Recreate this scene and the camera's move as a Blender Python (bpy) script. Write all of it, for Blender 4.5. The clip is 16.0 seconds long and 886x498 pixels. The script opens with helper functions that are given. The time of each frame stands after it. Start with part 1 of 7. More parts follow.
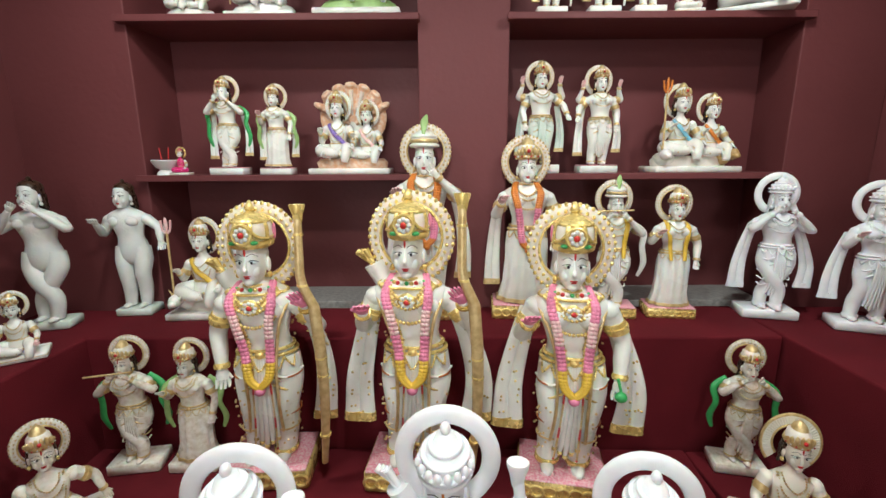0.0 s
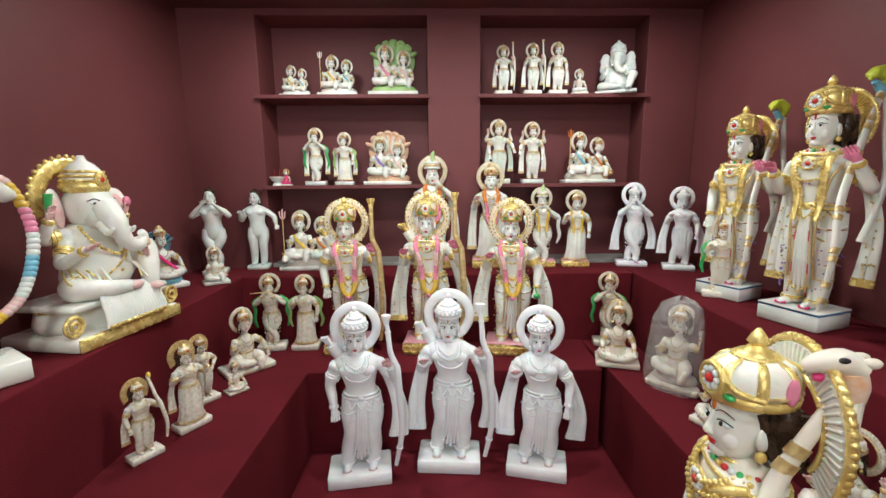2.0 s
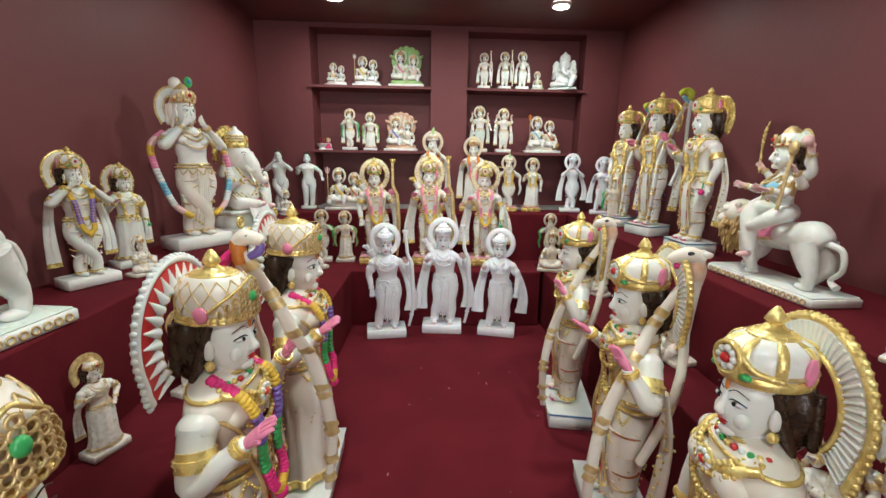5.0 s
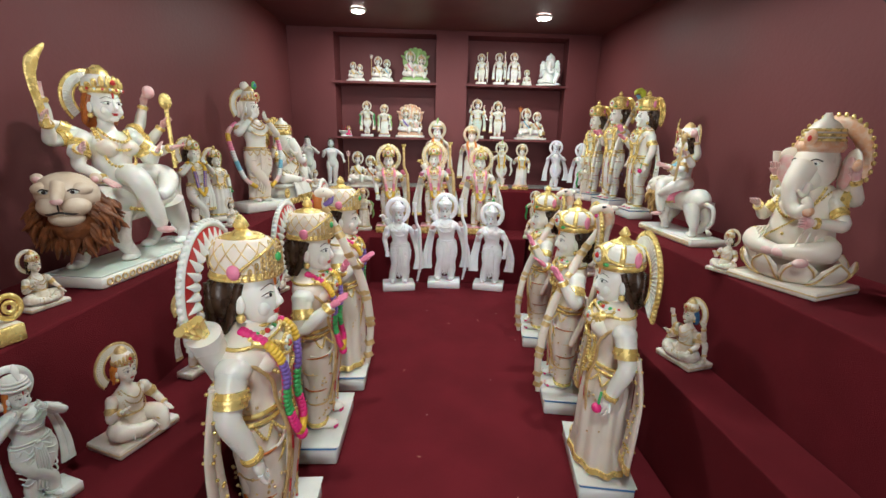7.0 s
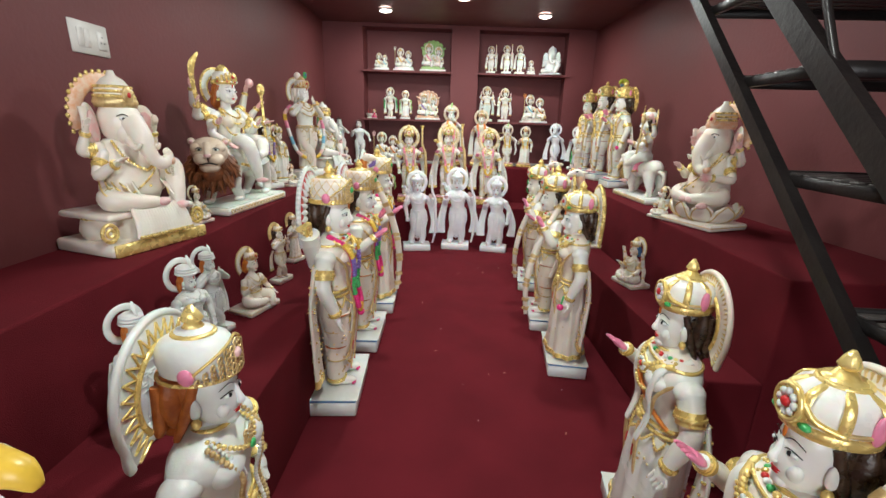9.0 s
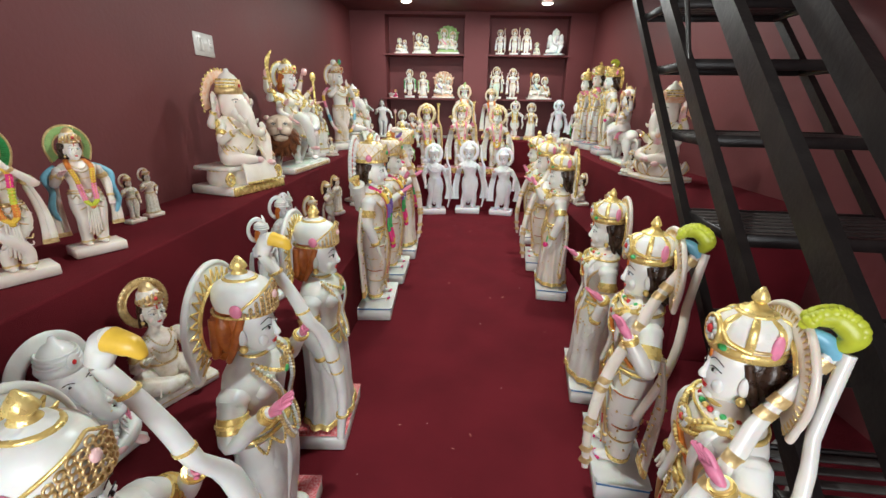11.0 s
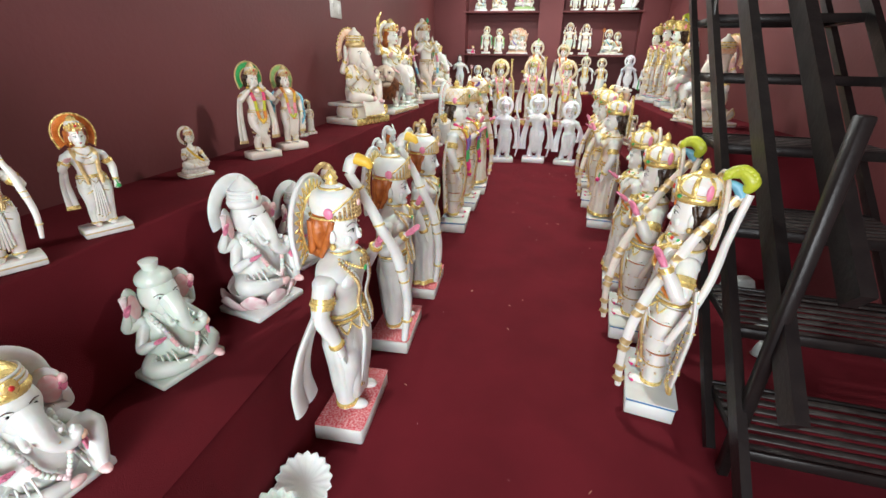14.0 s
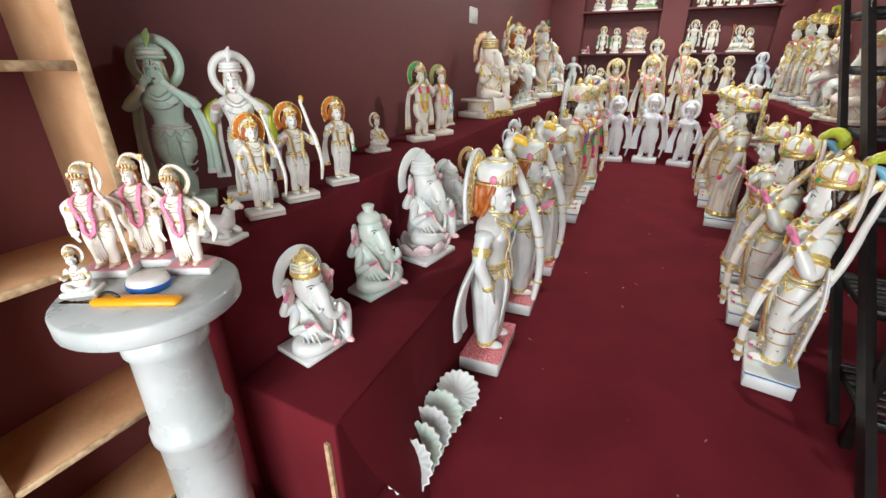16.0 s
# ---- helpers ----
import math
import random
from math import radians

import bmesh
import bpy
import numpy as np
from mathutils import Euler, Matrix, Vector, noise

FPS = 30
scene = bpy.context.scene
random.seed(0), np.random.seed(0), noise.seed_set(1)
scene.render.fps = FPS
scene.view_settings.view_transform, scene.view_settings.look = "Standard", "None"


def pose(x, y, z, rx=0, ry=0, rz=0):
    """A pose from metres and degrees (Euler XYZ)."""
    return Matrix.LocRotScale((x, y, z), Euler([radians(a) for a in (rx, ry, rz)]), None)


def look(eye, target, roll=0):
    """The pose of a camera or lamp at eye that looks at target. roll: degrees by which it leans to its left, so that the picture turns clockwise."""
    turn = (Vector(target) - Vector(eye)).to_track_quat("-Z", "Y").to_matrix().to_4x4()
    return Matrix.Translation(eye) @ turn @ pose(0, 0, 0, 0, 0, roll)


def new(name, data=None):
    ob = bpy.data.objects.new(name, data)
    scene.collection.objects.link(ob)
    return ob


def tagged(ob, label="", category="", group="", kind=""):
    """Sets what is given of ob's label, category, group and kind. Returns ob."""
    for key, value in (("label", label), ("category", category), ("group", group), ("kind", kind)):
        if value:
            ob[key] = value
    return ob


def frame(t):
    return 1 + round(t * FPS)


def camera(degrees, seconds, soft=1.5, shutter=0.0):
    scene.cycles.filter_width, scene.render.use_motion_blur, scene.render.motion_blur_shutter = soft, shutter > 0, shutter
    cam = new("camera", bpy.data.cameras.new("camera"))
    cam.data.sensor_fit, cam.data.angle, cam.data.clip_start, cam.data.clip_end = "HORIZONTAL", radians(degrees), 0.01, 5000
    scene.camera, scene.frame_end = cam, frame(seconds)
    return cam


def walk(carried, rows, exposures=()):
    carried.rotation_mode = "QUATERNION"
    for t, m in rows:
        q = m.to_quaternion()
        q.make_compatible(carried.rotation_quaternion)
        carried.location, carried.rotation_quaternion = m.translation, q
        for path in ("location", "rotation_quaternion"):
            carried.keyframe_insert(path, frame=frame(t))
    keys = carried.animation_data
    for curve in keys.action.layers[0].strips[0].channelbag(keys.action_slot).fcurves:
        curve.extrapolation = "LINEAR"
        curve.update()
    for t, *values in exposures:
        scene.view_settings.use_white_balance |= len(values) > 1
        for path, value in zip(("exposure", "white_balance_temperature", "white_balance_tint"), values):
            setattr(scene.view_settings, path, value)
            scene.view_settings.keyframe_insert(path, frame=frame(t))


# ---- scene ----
cam = camera(93.1, 16.0)

PATH = [
    (0, (0.03, 0.361, 1.458), (-0.132, 2.314, 1.06), -0.3),
    (0.5, (0.025, 0.062, 1.436), (-0.116, 2.02, 1.055), -0.3),
    (1, (0.022, -0.24, 1.447), (-0.11, 1.725, 1.098), -0.4),
    (1.5, (0.046, -0.555, 1.432), (-0.082, 1.413, 1.098), -0.6),
    (2, (0.053, -0.793, 1.444), (-0.059, 1.177, 1.122), -0.5),
    (2.5, (0.038, -1.043, 1.423), (-0.068, 0.929, 1.111), -0.3),
    (3, (0.038, -1.217, 1.395), (-0.064, 0.755, 1.079), 0.0),
    (3.5, (0.055, -1.44, 1.384), (-0.032, 0.53, 1.053), 0.2),
    (4, (0.037, -1.637, 1.384), (-0.027, 0.328, 1.016), 0.4),
    (6.5, (0.092, -2.593, 1.405), (0.03, -0.656, 0.908), 1.3),
    (7, (0.093, -2.769, 1.4), (0.023, -0.834, 0.897), 1.2),
    (7.5, (0.134, -2.938, 1.391), (0.049, -1.006, 0.879), 1.2),
    (8, (0.142, -3.129, 1.392), (0.046, -1.202, 0.865), 1.3),
    (8.5, (0.122, -3.315, 1.365), (0.015, -1.394, 0.818), 1.6),
    (11, (0.208, -4.233, 1.369), (0.014, -2.355, 0.708), 0.9),
    (11.5, (0.283, -4.373, 1.36), (0.073, -2.508, 0.669), 0.9),
    (12, (0.317, -4.511, 1.352), (0.097, -2.658, 0.632), 0.9),
    (12.5, (0.302, -4.617, 1.334), (0.076, -2.776, 0.586), 1.0),
    (13, (0.261, -4.772, 1.325), (0.002, -2.944, 0.555), 1.1),
    (13.5, (0.239, -4.914, 1.326), (-0.112, -3.111, 0.536), 0.9),
    (14, (0.28, -5.008, 1.315), (-0.187, -3.244, 0.496), 0.8),
    (14.5, (0.331, -5.133, 1.298), (-0.263, -3.42, 0.454), 0.4),
    (15, (0.315, -5.21, 1.291), (-0.394, -3.545, 0.439), 0.0),
    (15.5, (0.231, -5.328, 1.285), (-0.564, -3.698, 0.441), -0.1),
    (16, (0.181, -5.424, 1.294), (-0.662, -3.802, 0.483), -0.1),
]
walk(cam, [(t, look(e, g, r)) for t, e, g, r in PATH], [(0, -0.44), (1, -0.36), (2, -0.3), (4, -0.34), (6.5, -0.3), (8, -0.16), (11, -0.12), (13.5, 0.03), (15, 0.02), (16, -0.2)])

# ---- world, lamps ----
world = bpy.data.worlds.new("world")
scene.world = world
world.use_nodes = True
wn = world.node_tree
sky = wn.nodes.new("ShaderNodeTexSky")
sky.sky_type = 'NISHITA'
sky.sun_disc = False
sky.sun_elevation, sky.sun_rotation = radians(40), radians(160)
wn.links.new(sky.outputs["Color"], wn.nodes["Background"].inputs["Color"])
wn.nodes["Background"].inputs["Strength"].default_value = 0.12


def area(name, m, sx, sy, watts, color, spread=180):
    d = bpy.data.lights.new(name, 'AREA')
    d.shape, d.size, d.size_y, d.energy, d.color = 'RECTANGLE', sx, sy, watts, color
    d.spread = radians(spread)
    ob = new(name, d)
    ob.matrix_world = m
    return ob


# first three are real lamps; the three at y < 0 are added fill
LAMPS_AND_FILLS = [(-0.84, 1.27), (0.805, 1.43), (-0.03, 0.80), (-0.40, -0.95), (0.80, -0.65), (0.12, -2.75)]
for lx, ly in LAMPS_AND_FILLS:
    d = bpy.data.lights.new("downlight_and_fill", 'AREA')
    d.shape, d.size, d.energy, d.color = 'DISK', 0.10, 14 if ly > 1 else (20 if ly > 0 else (18 if ly > -2 else 27)), (0.94, 0.99, 0.96)
    new("downlight_and_fill", d).matrix_world = pose(lx, ly, 2.455)
# daylight in the shop front behind the camera
area("shop_front_daylight", look((0.30, -7.05, 1.35), (-0.30, -1.0, 0.5)), 1.9, 2.0, 150, (0.92, 0.96, 1.0))

# ---- materials ----


def mat(name, color, rough=0.5, metal=0.0, vary=0.08, scale=12.0, bump=0.0, bscale=60.0, coat=0.0, color2=None, spec=0.5):
    m = bpy.data.materials.new(name)
    m.use_nodes = True
    nt = m.node_tree
    b = nt.nodes["Principled BSDF"]
    tc = nt.nodes.new("ShaderNodeTexCoord")
    n = nt.nodes.new("ShaderNodeTexNoise")
    n.inputs["Scale"].default_value, n.inputs["Detail"].default_value = scale, 5.0
    nt.links.new(tc.outputs["Object"], n.inputs["Vector"])
    r = nt.nodes.new("ShaderNodeValToRGB")
    c2 = color2 or tuple(c * (1 - vary * 2.2) for c in color)
    r.color_ramp.elements[0].position, r.color_ramp.elements[1].position = 0.32, 0.62
    r.color_ramp.elements[0].color, r.color_ramp.elements[1].color = (*c2, 1), (*color, 1)
    nt.links.new(n.outputs["Fac"], r.inputs["Fac"])
    nt.links.new(r.outputs["Color"], b.inputs["Base Color"])
    rr = nt.nodes.new("ShaderNodeMapRange")
    rr.inputs["To Min"].default_value, rr.inputs["To Max"].default_value = max(rough - 0.1, 0.04), min(rough + 0.1, 1)
    nt.links.new(n.outputs["Fac"], rr.inputs["Value"])
    nt.links.new(rr.outputs["Result"], b.inputs["Roughness"])
    b.inputs["Metallic"].default_value = metal
    b.inputs["Coat Weight"].default_value = coat
    b.inputs["Specular IOR Level"].default_value = spec
    if bump:
        n2 = nt.nodes.new("ShaderNodeTexNoise")
        n2.inputs["Scale"].default_value, n2.inputs["Detail"].default_value = bscale, 4.0
        nt.links.new(tc.outputs["Object"], n2.inputs["Vector"])
        bp = nt.nodes.new("ShaderNodeBump")
        bp.inputs["Strength"].default_value, bp.inputs["Distance"].default_value = bump, 0.004
        nt.links.new(n2.outputs["Fac"], bp.inputs["Height"])
        nt.links.new(bp.outputs["Normal"], b.inputs["Normal"])
    return m


PAL = {
    "marble": mat("white_marble", (0.85, 0.855, 0.80), 0.28, scale=6, color2=(0.75, 0.735, 0.68), bump=0.15, bscale=40),
    "pure": mat("plain_white_marble", (0.78, 0.805, 0.77), 0.36, vary=0.07, scale=9, bump=0.2, bscale=70),
    "cream": mat("cream_marble", (0.84, 0.78, 0.69), 0.3, scale=7, color2=(0.75, 0.67, 0.57), bump=0.2, bscale=50),
    "antique": mat("antique_cream_marble", (0.88, 0.84, 0.77), 0.30, scale=26, color2=(0.70, 0.62, 0.50), bump=0.4, bscale=60),
    "jade": mat("pale_green_marble", (0.72, 0.79, 0.72), 0.25, scale=5, color2=(0.60, 0.71, 0.62), bump=0.1),
    "celadon": mat("green_marble", (0.62, 0.80, 0.68), 0.28, scale=5, color2=(0.50, 0.70, 0.57), bump=0.15),
    "gold": mat("gold_leaf", (0.94, 0.76, 0.30), 0.27, metal=0.5, scale=30, color2=(0.80, 0.57, 0.17), bump=0.5, bscale=90),
    "dullgold": mat("dull_gold_paint", (0.80, 0.62, 0.31), 0.36, metal=0.5, scale=40, color2=(0.58, 0.40, 0.17), bump=0.5, bscale=90),
    "pink": mat("pink_paint", (0.86, 0.27, 0.42), 0.35, vary=0.12, scale=30),
    "blush": mat("blush_paint", (0.80, 0.44, 0.44), 0.35, vary=0.1, scale=30, color2=(0.78, 0.62, 0.58)),
    "hot": mat("magenta_paint", (0.80, 0.03, 0.22), 0.35, scale=30),
    "yellow": mat("yellow_paint", (0.80, 0.52, 0.06), 0.35, scale=30),
    "lime": mat("lime_paint", (0.55, 0.62, 0.05), 0.35, scale=30),
    "orange": mat("orange_paint", (0.72, 0.24, 0.04), 0.38, scale=25, color2=(0.55, 0.15, 0.02)),
    "red": mat("red_paint", (0.60, 0.03, 0.03), 0.35, scale=30),
    "green": mat("green_paint", (0.05, 0.42, 0.12), 0.35, scale=30),
    "blue": mat("blue_paint", (0.05, 0.20, 0.45), 0.35, scale=30),
    "pinkwash": mat("pink_washed_marble", (0.86, 0.82, 0.79), 0.3, scale=16, color2=(0.80, 0.50, 0.54), bump=0.2),
    "peach": mat("peach_paint", (0.78, 0.42, 0.24), 0.38, scale=40, color2=(0.82, 0.64, 0.50)),
    "tan": mat("tan_paint", (0.66, 0.52, 0.38), 0.4, scale=18, color2=(0.76, 0.66, 0.54), bump=0.2),
    "snow": mat("snow_white_marble", (0.91, 0.92, 0.94), 0.38, vary=0.04, bump=0.25, bscale=60),
    "teal": mat("slate_blue_paint", (0.07, 0.16, 0.22), 0.35, scale=30, color2=(0.16, 0.30, 0.36)),
    "fawn": mat("golden_brown_paint", (0.52, 0.34, 0.13), 0.4, scale=24, bump=0.6, bscale=80, color2=(0.34, 0.20, 0.07)),
    "sky": mat("sky_blue_paint", (0.20, 0.52, 0.68), 0.35, scale=30),
    "purple": mat("violet_paint", (0.22, 0.14, 0.48), 0.35, scale=30),
    "brown": mat("dark_brown_paint", (0.055, 0.028, 0.015), 0.28, scale=40, bump=0.5, bscale=120, color2=(0.02, 0.01, 0.006)),
    "ginger": mat("ginger_hair_paint", (0.50, 0.15, 0.03), 0.35, scale=40, bump=0.5, bscale=120, color2=(0.32, 0.08, 0.015)),
    "mane": mat("mane_brown_paint", (0.26, 0.09, 0.03), 0.45, scale=24, bump=0.8, bscale=80, color2=(0.10, 0.03, 0.01)),
    "black": mat("black_paint", (0.012, 0.011, 0.012), 0.3),
    "fleck": mat("red_flecked_enamel", (0.62, 0.05, 0.07), 0.35, scale=120, color2=(0.78, 0.45, 0.45)),
    "pinkfleck": mat("pink_flecked_enamel", (0.75, 0.22, 0.30), 0.35, scale=130, color2=(0.82, 0.60, 0.60)),
    "leafgreen": mat("pale_green_paint", (0.35, 0.55, 0.20), 0.4, scale=30),
}
for key in ("marble", "pure", "snow", "cream", "jade", "celadon", "antique"):
    b = PAL[key].node_tree.nodes["Principled BSDF"]
    b.inputs["Subsurface Weight"].default_value, b.inputs["Subsurface Scale"].default_value = 0.15, 0.008
PAINT = mat("maroon_wall_paint", (0.158, 0.043, 0.045), 0.55, vary=0.05, scale=2.2, bump=0.3, bscale=45, spec=0.3)
FELT = mat("dark_red_carpet", (0.150, 0.0145, 0.022), 0.95, vary=0.10, scale=3.0, bump=0.7, bscale=420, spec=0.1)
FELTB = mat("dark_red_drape", (0.140, 0.0135, 0.020), 0.95, vary=0.10, scale=4.0, bump=0.7, bscale=420, spec=0.1)
CEIL = mat("maroon_ceiling_paint", (0.12, 0.034, 0.033), 0.5, vary=0.05, scale=3)
GRANITE = mat("grey_stone", (0.36, 0.35, 0.33), 0.4, scale=60, color2=(0.22, 0.22, 0.21))
STEEL = mat("black_painted_steel", (0.011, 0.009, 0.009), 0.36, vary=0.2, scale=14, bump=0.3, bscale=60, color2=(0.018, 0.015, 0.014), spec=0.28)
# worn tread bars, base colour also lightened to carry their grey reflections
TREAD = mat("worn_tread_with_sheen", (0.060, 0.054, 0.050), 0.42, vary=0.2, scale=25, bump=0.3, bscale=90, color2=(0.030, 0.026, 0.024), spec=0.4)
PLY = mat("bare_plywood", (0.54, 0.31, 0.16), 0.6, scale=9, color2=(0.42, 0.22, 0.10), bump=0.3, bscale=80)
PLYEDGE = mat("plywood_edge", (0.58, 0.42, 0.24), 0.65, scale=50, color2=(0.32, 0.20, 0.10), bump=0.3)
PLASTIC = mat("white_plastic", (0.75, 0.74, 0.70), 0.3, vary=0.03)
GREYP = mat("grey_plastic", (0.30, 0.30, 0.29), 0.4, vary=0.03)
ORANGEP = mat("orange_plastic", (0.85, 0.36, 0.01), 0.35, vary=0.04)
BLUEP = mat("blue_plastic", (0.03, 0.16, 0.55), 0.3, vary=0.04)
BLADE = mat("steel_blade", (0.35, 0.35, 0.36), 0.25, metal=1.0)
SLAB = mat("pillar_marble", (0.50, 0.53, 0.51), 0.28, scale=7, color2=(0.36, 0.40, 0.38), bump=0.1)
GLOW = bpy.data.materials.new("lamp_glow")
GLOW.use_nodes = True
gb = GLOW.node_tree.nodes["Principled BSDF"]
gb.inputs["Emission Color"].default_value, gb.inputs["Emission Strength"].default_value = (1, 0.95, 0.86, 1), 30.0
WRAP = bpy.data.materials.new("clear_polythene")
WRAP.use_nodes = True
wb = WRAP.node_tree.nodes["Principled BSDF"]
wb.inputs["Base Color"].default_value, wb.inputs["Roughness"].default_value = (0.8, 0.8, 0.78, 1), 0.10
wb.inputs["Alpha"].default_value = 0.24
wt = WRAP.node_tree
wnz = wt.nodes.new("ShaderNodeTexVoronoi")
wnz.feature = 'DISTANCE_TO_EDGE'
wnz.inputs["Scale"].default_value = 22.0
wtc = wt.nodes.new("ShaderNodeTexCoord")
wt.links.new(wtc.outputs["Object"], wnz.inputs["Vector"])
wbp = wt.nodes.new("ShaderNodeBump")
wbp.inputs["Strength"].default_value, wbp.inputs["Distance"].default_value = 0.9, 0.02
wt.links.new(wnz.outputs["Distance"], wbp.inputs["Height"])
wt.links.new(wbp.outputs["Normal"], wb.inputs["Normal"])


# ---- mesh kit ----
class Kit:
    """Gathers rings, tubes, balls and boxes into one mesh with painted faces."""

    fine = 1.0

    def __init__(self):
        self.v, self.f, self.m, self.slots, self.hard = [], [], [], [], set()

    def slot(self, name):
        if name not in self.slots:
            self.slots.append(name)
        return self.slots.index(name)

    def rings(self, rings, paint, cap=True, closed=False):
        n, s, k = len(rings[0]), len(self.v), self.slot(paint)
        for r in rings:
            self.v.extend(r)
        count = len(rings) if closed else len(rings) - 1
        for i in range(count):
            a, b = s + i * n, s + ((i + 1) % len(rings)) * n
            for j in range(n):
                q = (j + 1) % n
                self.f.append((a + j, a + q, b + q, b + j))
                self.m.append(k)
        if cap and not closed:
            self.f.append(tuple(range(s + n - 1, s - 1, -1)))
            e = s + (len(rings) - 1) * n
            self.f.append(tuple(range(e, e + n)))
            self.m.extend((k, k))

    def loft(self, rows, paint, n=16, fold=0, amp=0.0, turn=0.0):
        """Ellipses (x, y, z, a, b) one above another; fold: how many pleats of depth amp."""
        out = []
        n = round(n * Kit.fine)
        for x, y, z, a, b in rows:
            ring = []
            for j in range(n):
                t = 2 * math.pi * j / n
                g = 1 + amp * math.cos(fold * t + turn * z) if fold else 1
                ring.append((x + a * g * math.cos(t), y + b * g * math.sin(t), z))
            out.append(ring)
        self.rings(out, paint)

    def tube(self, pts, rad, paint, n=8, flat=1.0, steps=4, side=None):
        """A bent tube through the points; flat squeezes it along the second cross axis."""
        n, steps = round(n * Kit.fine), (round(steps * Kit.fine) if steps > 1 else 1)
        pts = [Vector(p) for p in pts]
        rad = [rad] * len(pts) if isinstance(rad, (int, float)) else list(rad)
        if len(pts) > 2 and steps > 1:
            P, R = [], []
            for i in range(len(pts) - 1):
                p0, p1, p2, p3 = pts[max(i - 1, 0)], pts[i], pts[i + 1], pts[min(i + 2, len(pts) - 1)]
                for s in range(steps):
                    t = s / steps
                    P.append(0.5 * ((2 * p1) + (p2 - p0) * t + (2 * p0 - 5 * p1 + 4 * p2 - p3) * t * t + (3 * p1 - p0 - 3 * p2 + p3) * t ** 3))
                    R.append(rad[i] * (1 - t) + rad[i + 1] * t)
            P.append(pts[-1])
            R.append(rad[-1])
        else:
            P, R = pts, rad
        out, ref = [], Vector(side) if side else None
        for i, p in enumerate(P):
            d = (P[min(i + 1, len(P) - 1)] - P[max(i - 1, 0)]).normalized()
            if ref is None:
                ref = Vector((1, 0, 0)) if abs(d.x) < 0.8 else Vector((0, 1, 0))
            u = (ref - d * ref.dot(d)).normalized()
            w = d.cross(u)
            if not side:
                ref = u
            out.append([tuple(p + u * (R[i] * math.cos(2 * math.pi * j / n)) + w * (R[i] * flat * math.sin(2 * math.pi * j / n))) for j in range(n)])
        self.rings(out, paint)
        return P

    def ball(self, c, r, paint, n=12, turn=None):
        r = (r, r, r) if isinstance(r, (int, float)) else r
        q = Euler([radians(a) for a in turn]).to_matrix() if turn else None
        n = round(n * Kit.fine)
        out, h = [], max(n // 2, 4)
        for i in range(h + 1):
            th = math.pi * min(max(i / h, 0.02), 0.98)
            ring = []
            for j in range(n):
                t = 2 * math.pi * j / n
                p = Vector((r[0] * math.sin(th) * math.cos(t), r[1] * math.sin(th) * math.sin(t), -r[2] * math.cos(th)))
                if q:
                    p = q @ p
                ring.append((c[0] + p.x, c[1] + p.y, c[2] + p.z))
            out.append(ring)
        self.rings(out, paint)

    def bead(self, c, r, paint):
        s, k = len(self.v), self.slot(paint)
        x, y, z = c
        if Kit.fine > 1.5:
            return self.rings([[(x + r * math.sin(a) * math.cos(b), y + r * math.sin(a) * math.sin(b), z - r * math.cos(a)) for b in (0.0, 1.05, 2.09, 3.14, 4.19, 5.24)] for a in (0.25, 1.05, 2.09, 2.89)], paint)
        self.v.extend(((x + r, y, z), (x, y + r, z), (x - r, y, z), (x, y - r, z), (x, y, z + r), (x, y, z - r)))
        for a, b in ((0, 1), (1, 2), (2, 3), (3, 0)):
            self.f.extend(((s + a, s + b, s + 4), (s + b, s + a, s + 5)))
            self.m.extend((k, k))

    def string(self, pts, r, paint, gap=1.7, steps=8):
        """A row of beads along a curve."""
        pts = [Vector(p) for p in pts]
        L, last = [], None
        for i in range(len(pts) - 1):
            p0, p1, p2, p3 = pts[max(i - 1, 0)], pts[i], pts[i + 1], pts[min(i + 2, len(pts) - 1)]
            for s in range(steps * 4):
                t = s / (steps * 4)
                p = 0.5 * ((2 * p1) + (p2 - p0) * t + (2 * p0 - 5 * p1 + 4 * p2 - p3) * t * t + (3 * p1 - p0 - 3 * p2 + p3) * t ** 3)
                if last is None or (p - last).length > r * gap:
                    L.append(p)
                    last = p
        for i, p in enumerate(L):
            self.bead(p, r, paint[i // 5 % len(paint)] if isinstance(paint, (list, tuple)) else paint)

    def hoop(self, c, R, r, paint, a0=0, a1=360, n=8, seg=32, flat=1.0, squash=1.0, tilt=0.0, axis='y'):
        """A ring or an arc that stands up facing y (or lies flat with axis z)."""
        out = []
        n, seg = round(n * Kit.fine), round(seg * Kit.fine)
        full = abs(a1 - a0) >= 360
        cnt = seg if full else seg + 1
        ct, st = math.cos(radians(tilt)), math.sin(radians(tilt))
        for i in range(cnt):
            t = radians(a0 + (a1 - a0) * i / seg)
            ring = []
            for j in range(n):
                q = 2 * math.pi * j / n
                rr = R + r * math.cos(q)
                x, h, d = rr * math.cos(t), rr * squash * math.sin(t), r * flat * math.sin(q)
                if axis == 'y':
                    ring.append((c[0] + x, c[1] + d * ct + h * st, c[2] + h * ct - d * st))
                else:
                    ring.append((c[0] + x, c[1] + h, c[2] + d))
            out.append(ring)
        self.rings(out, paint, closed=full)

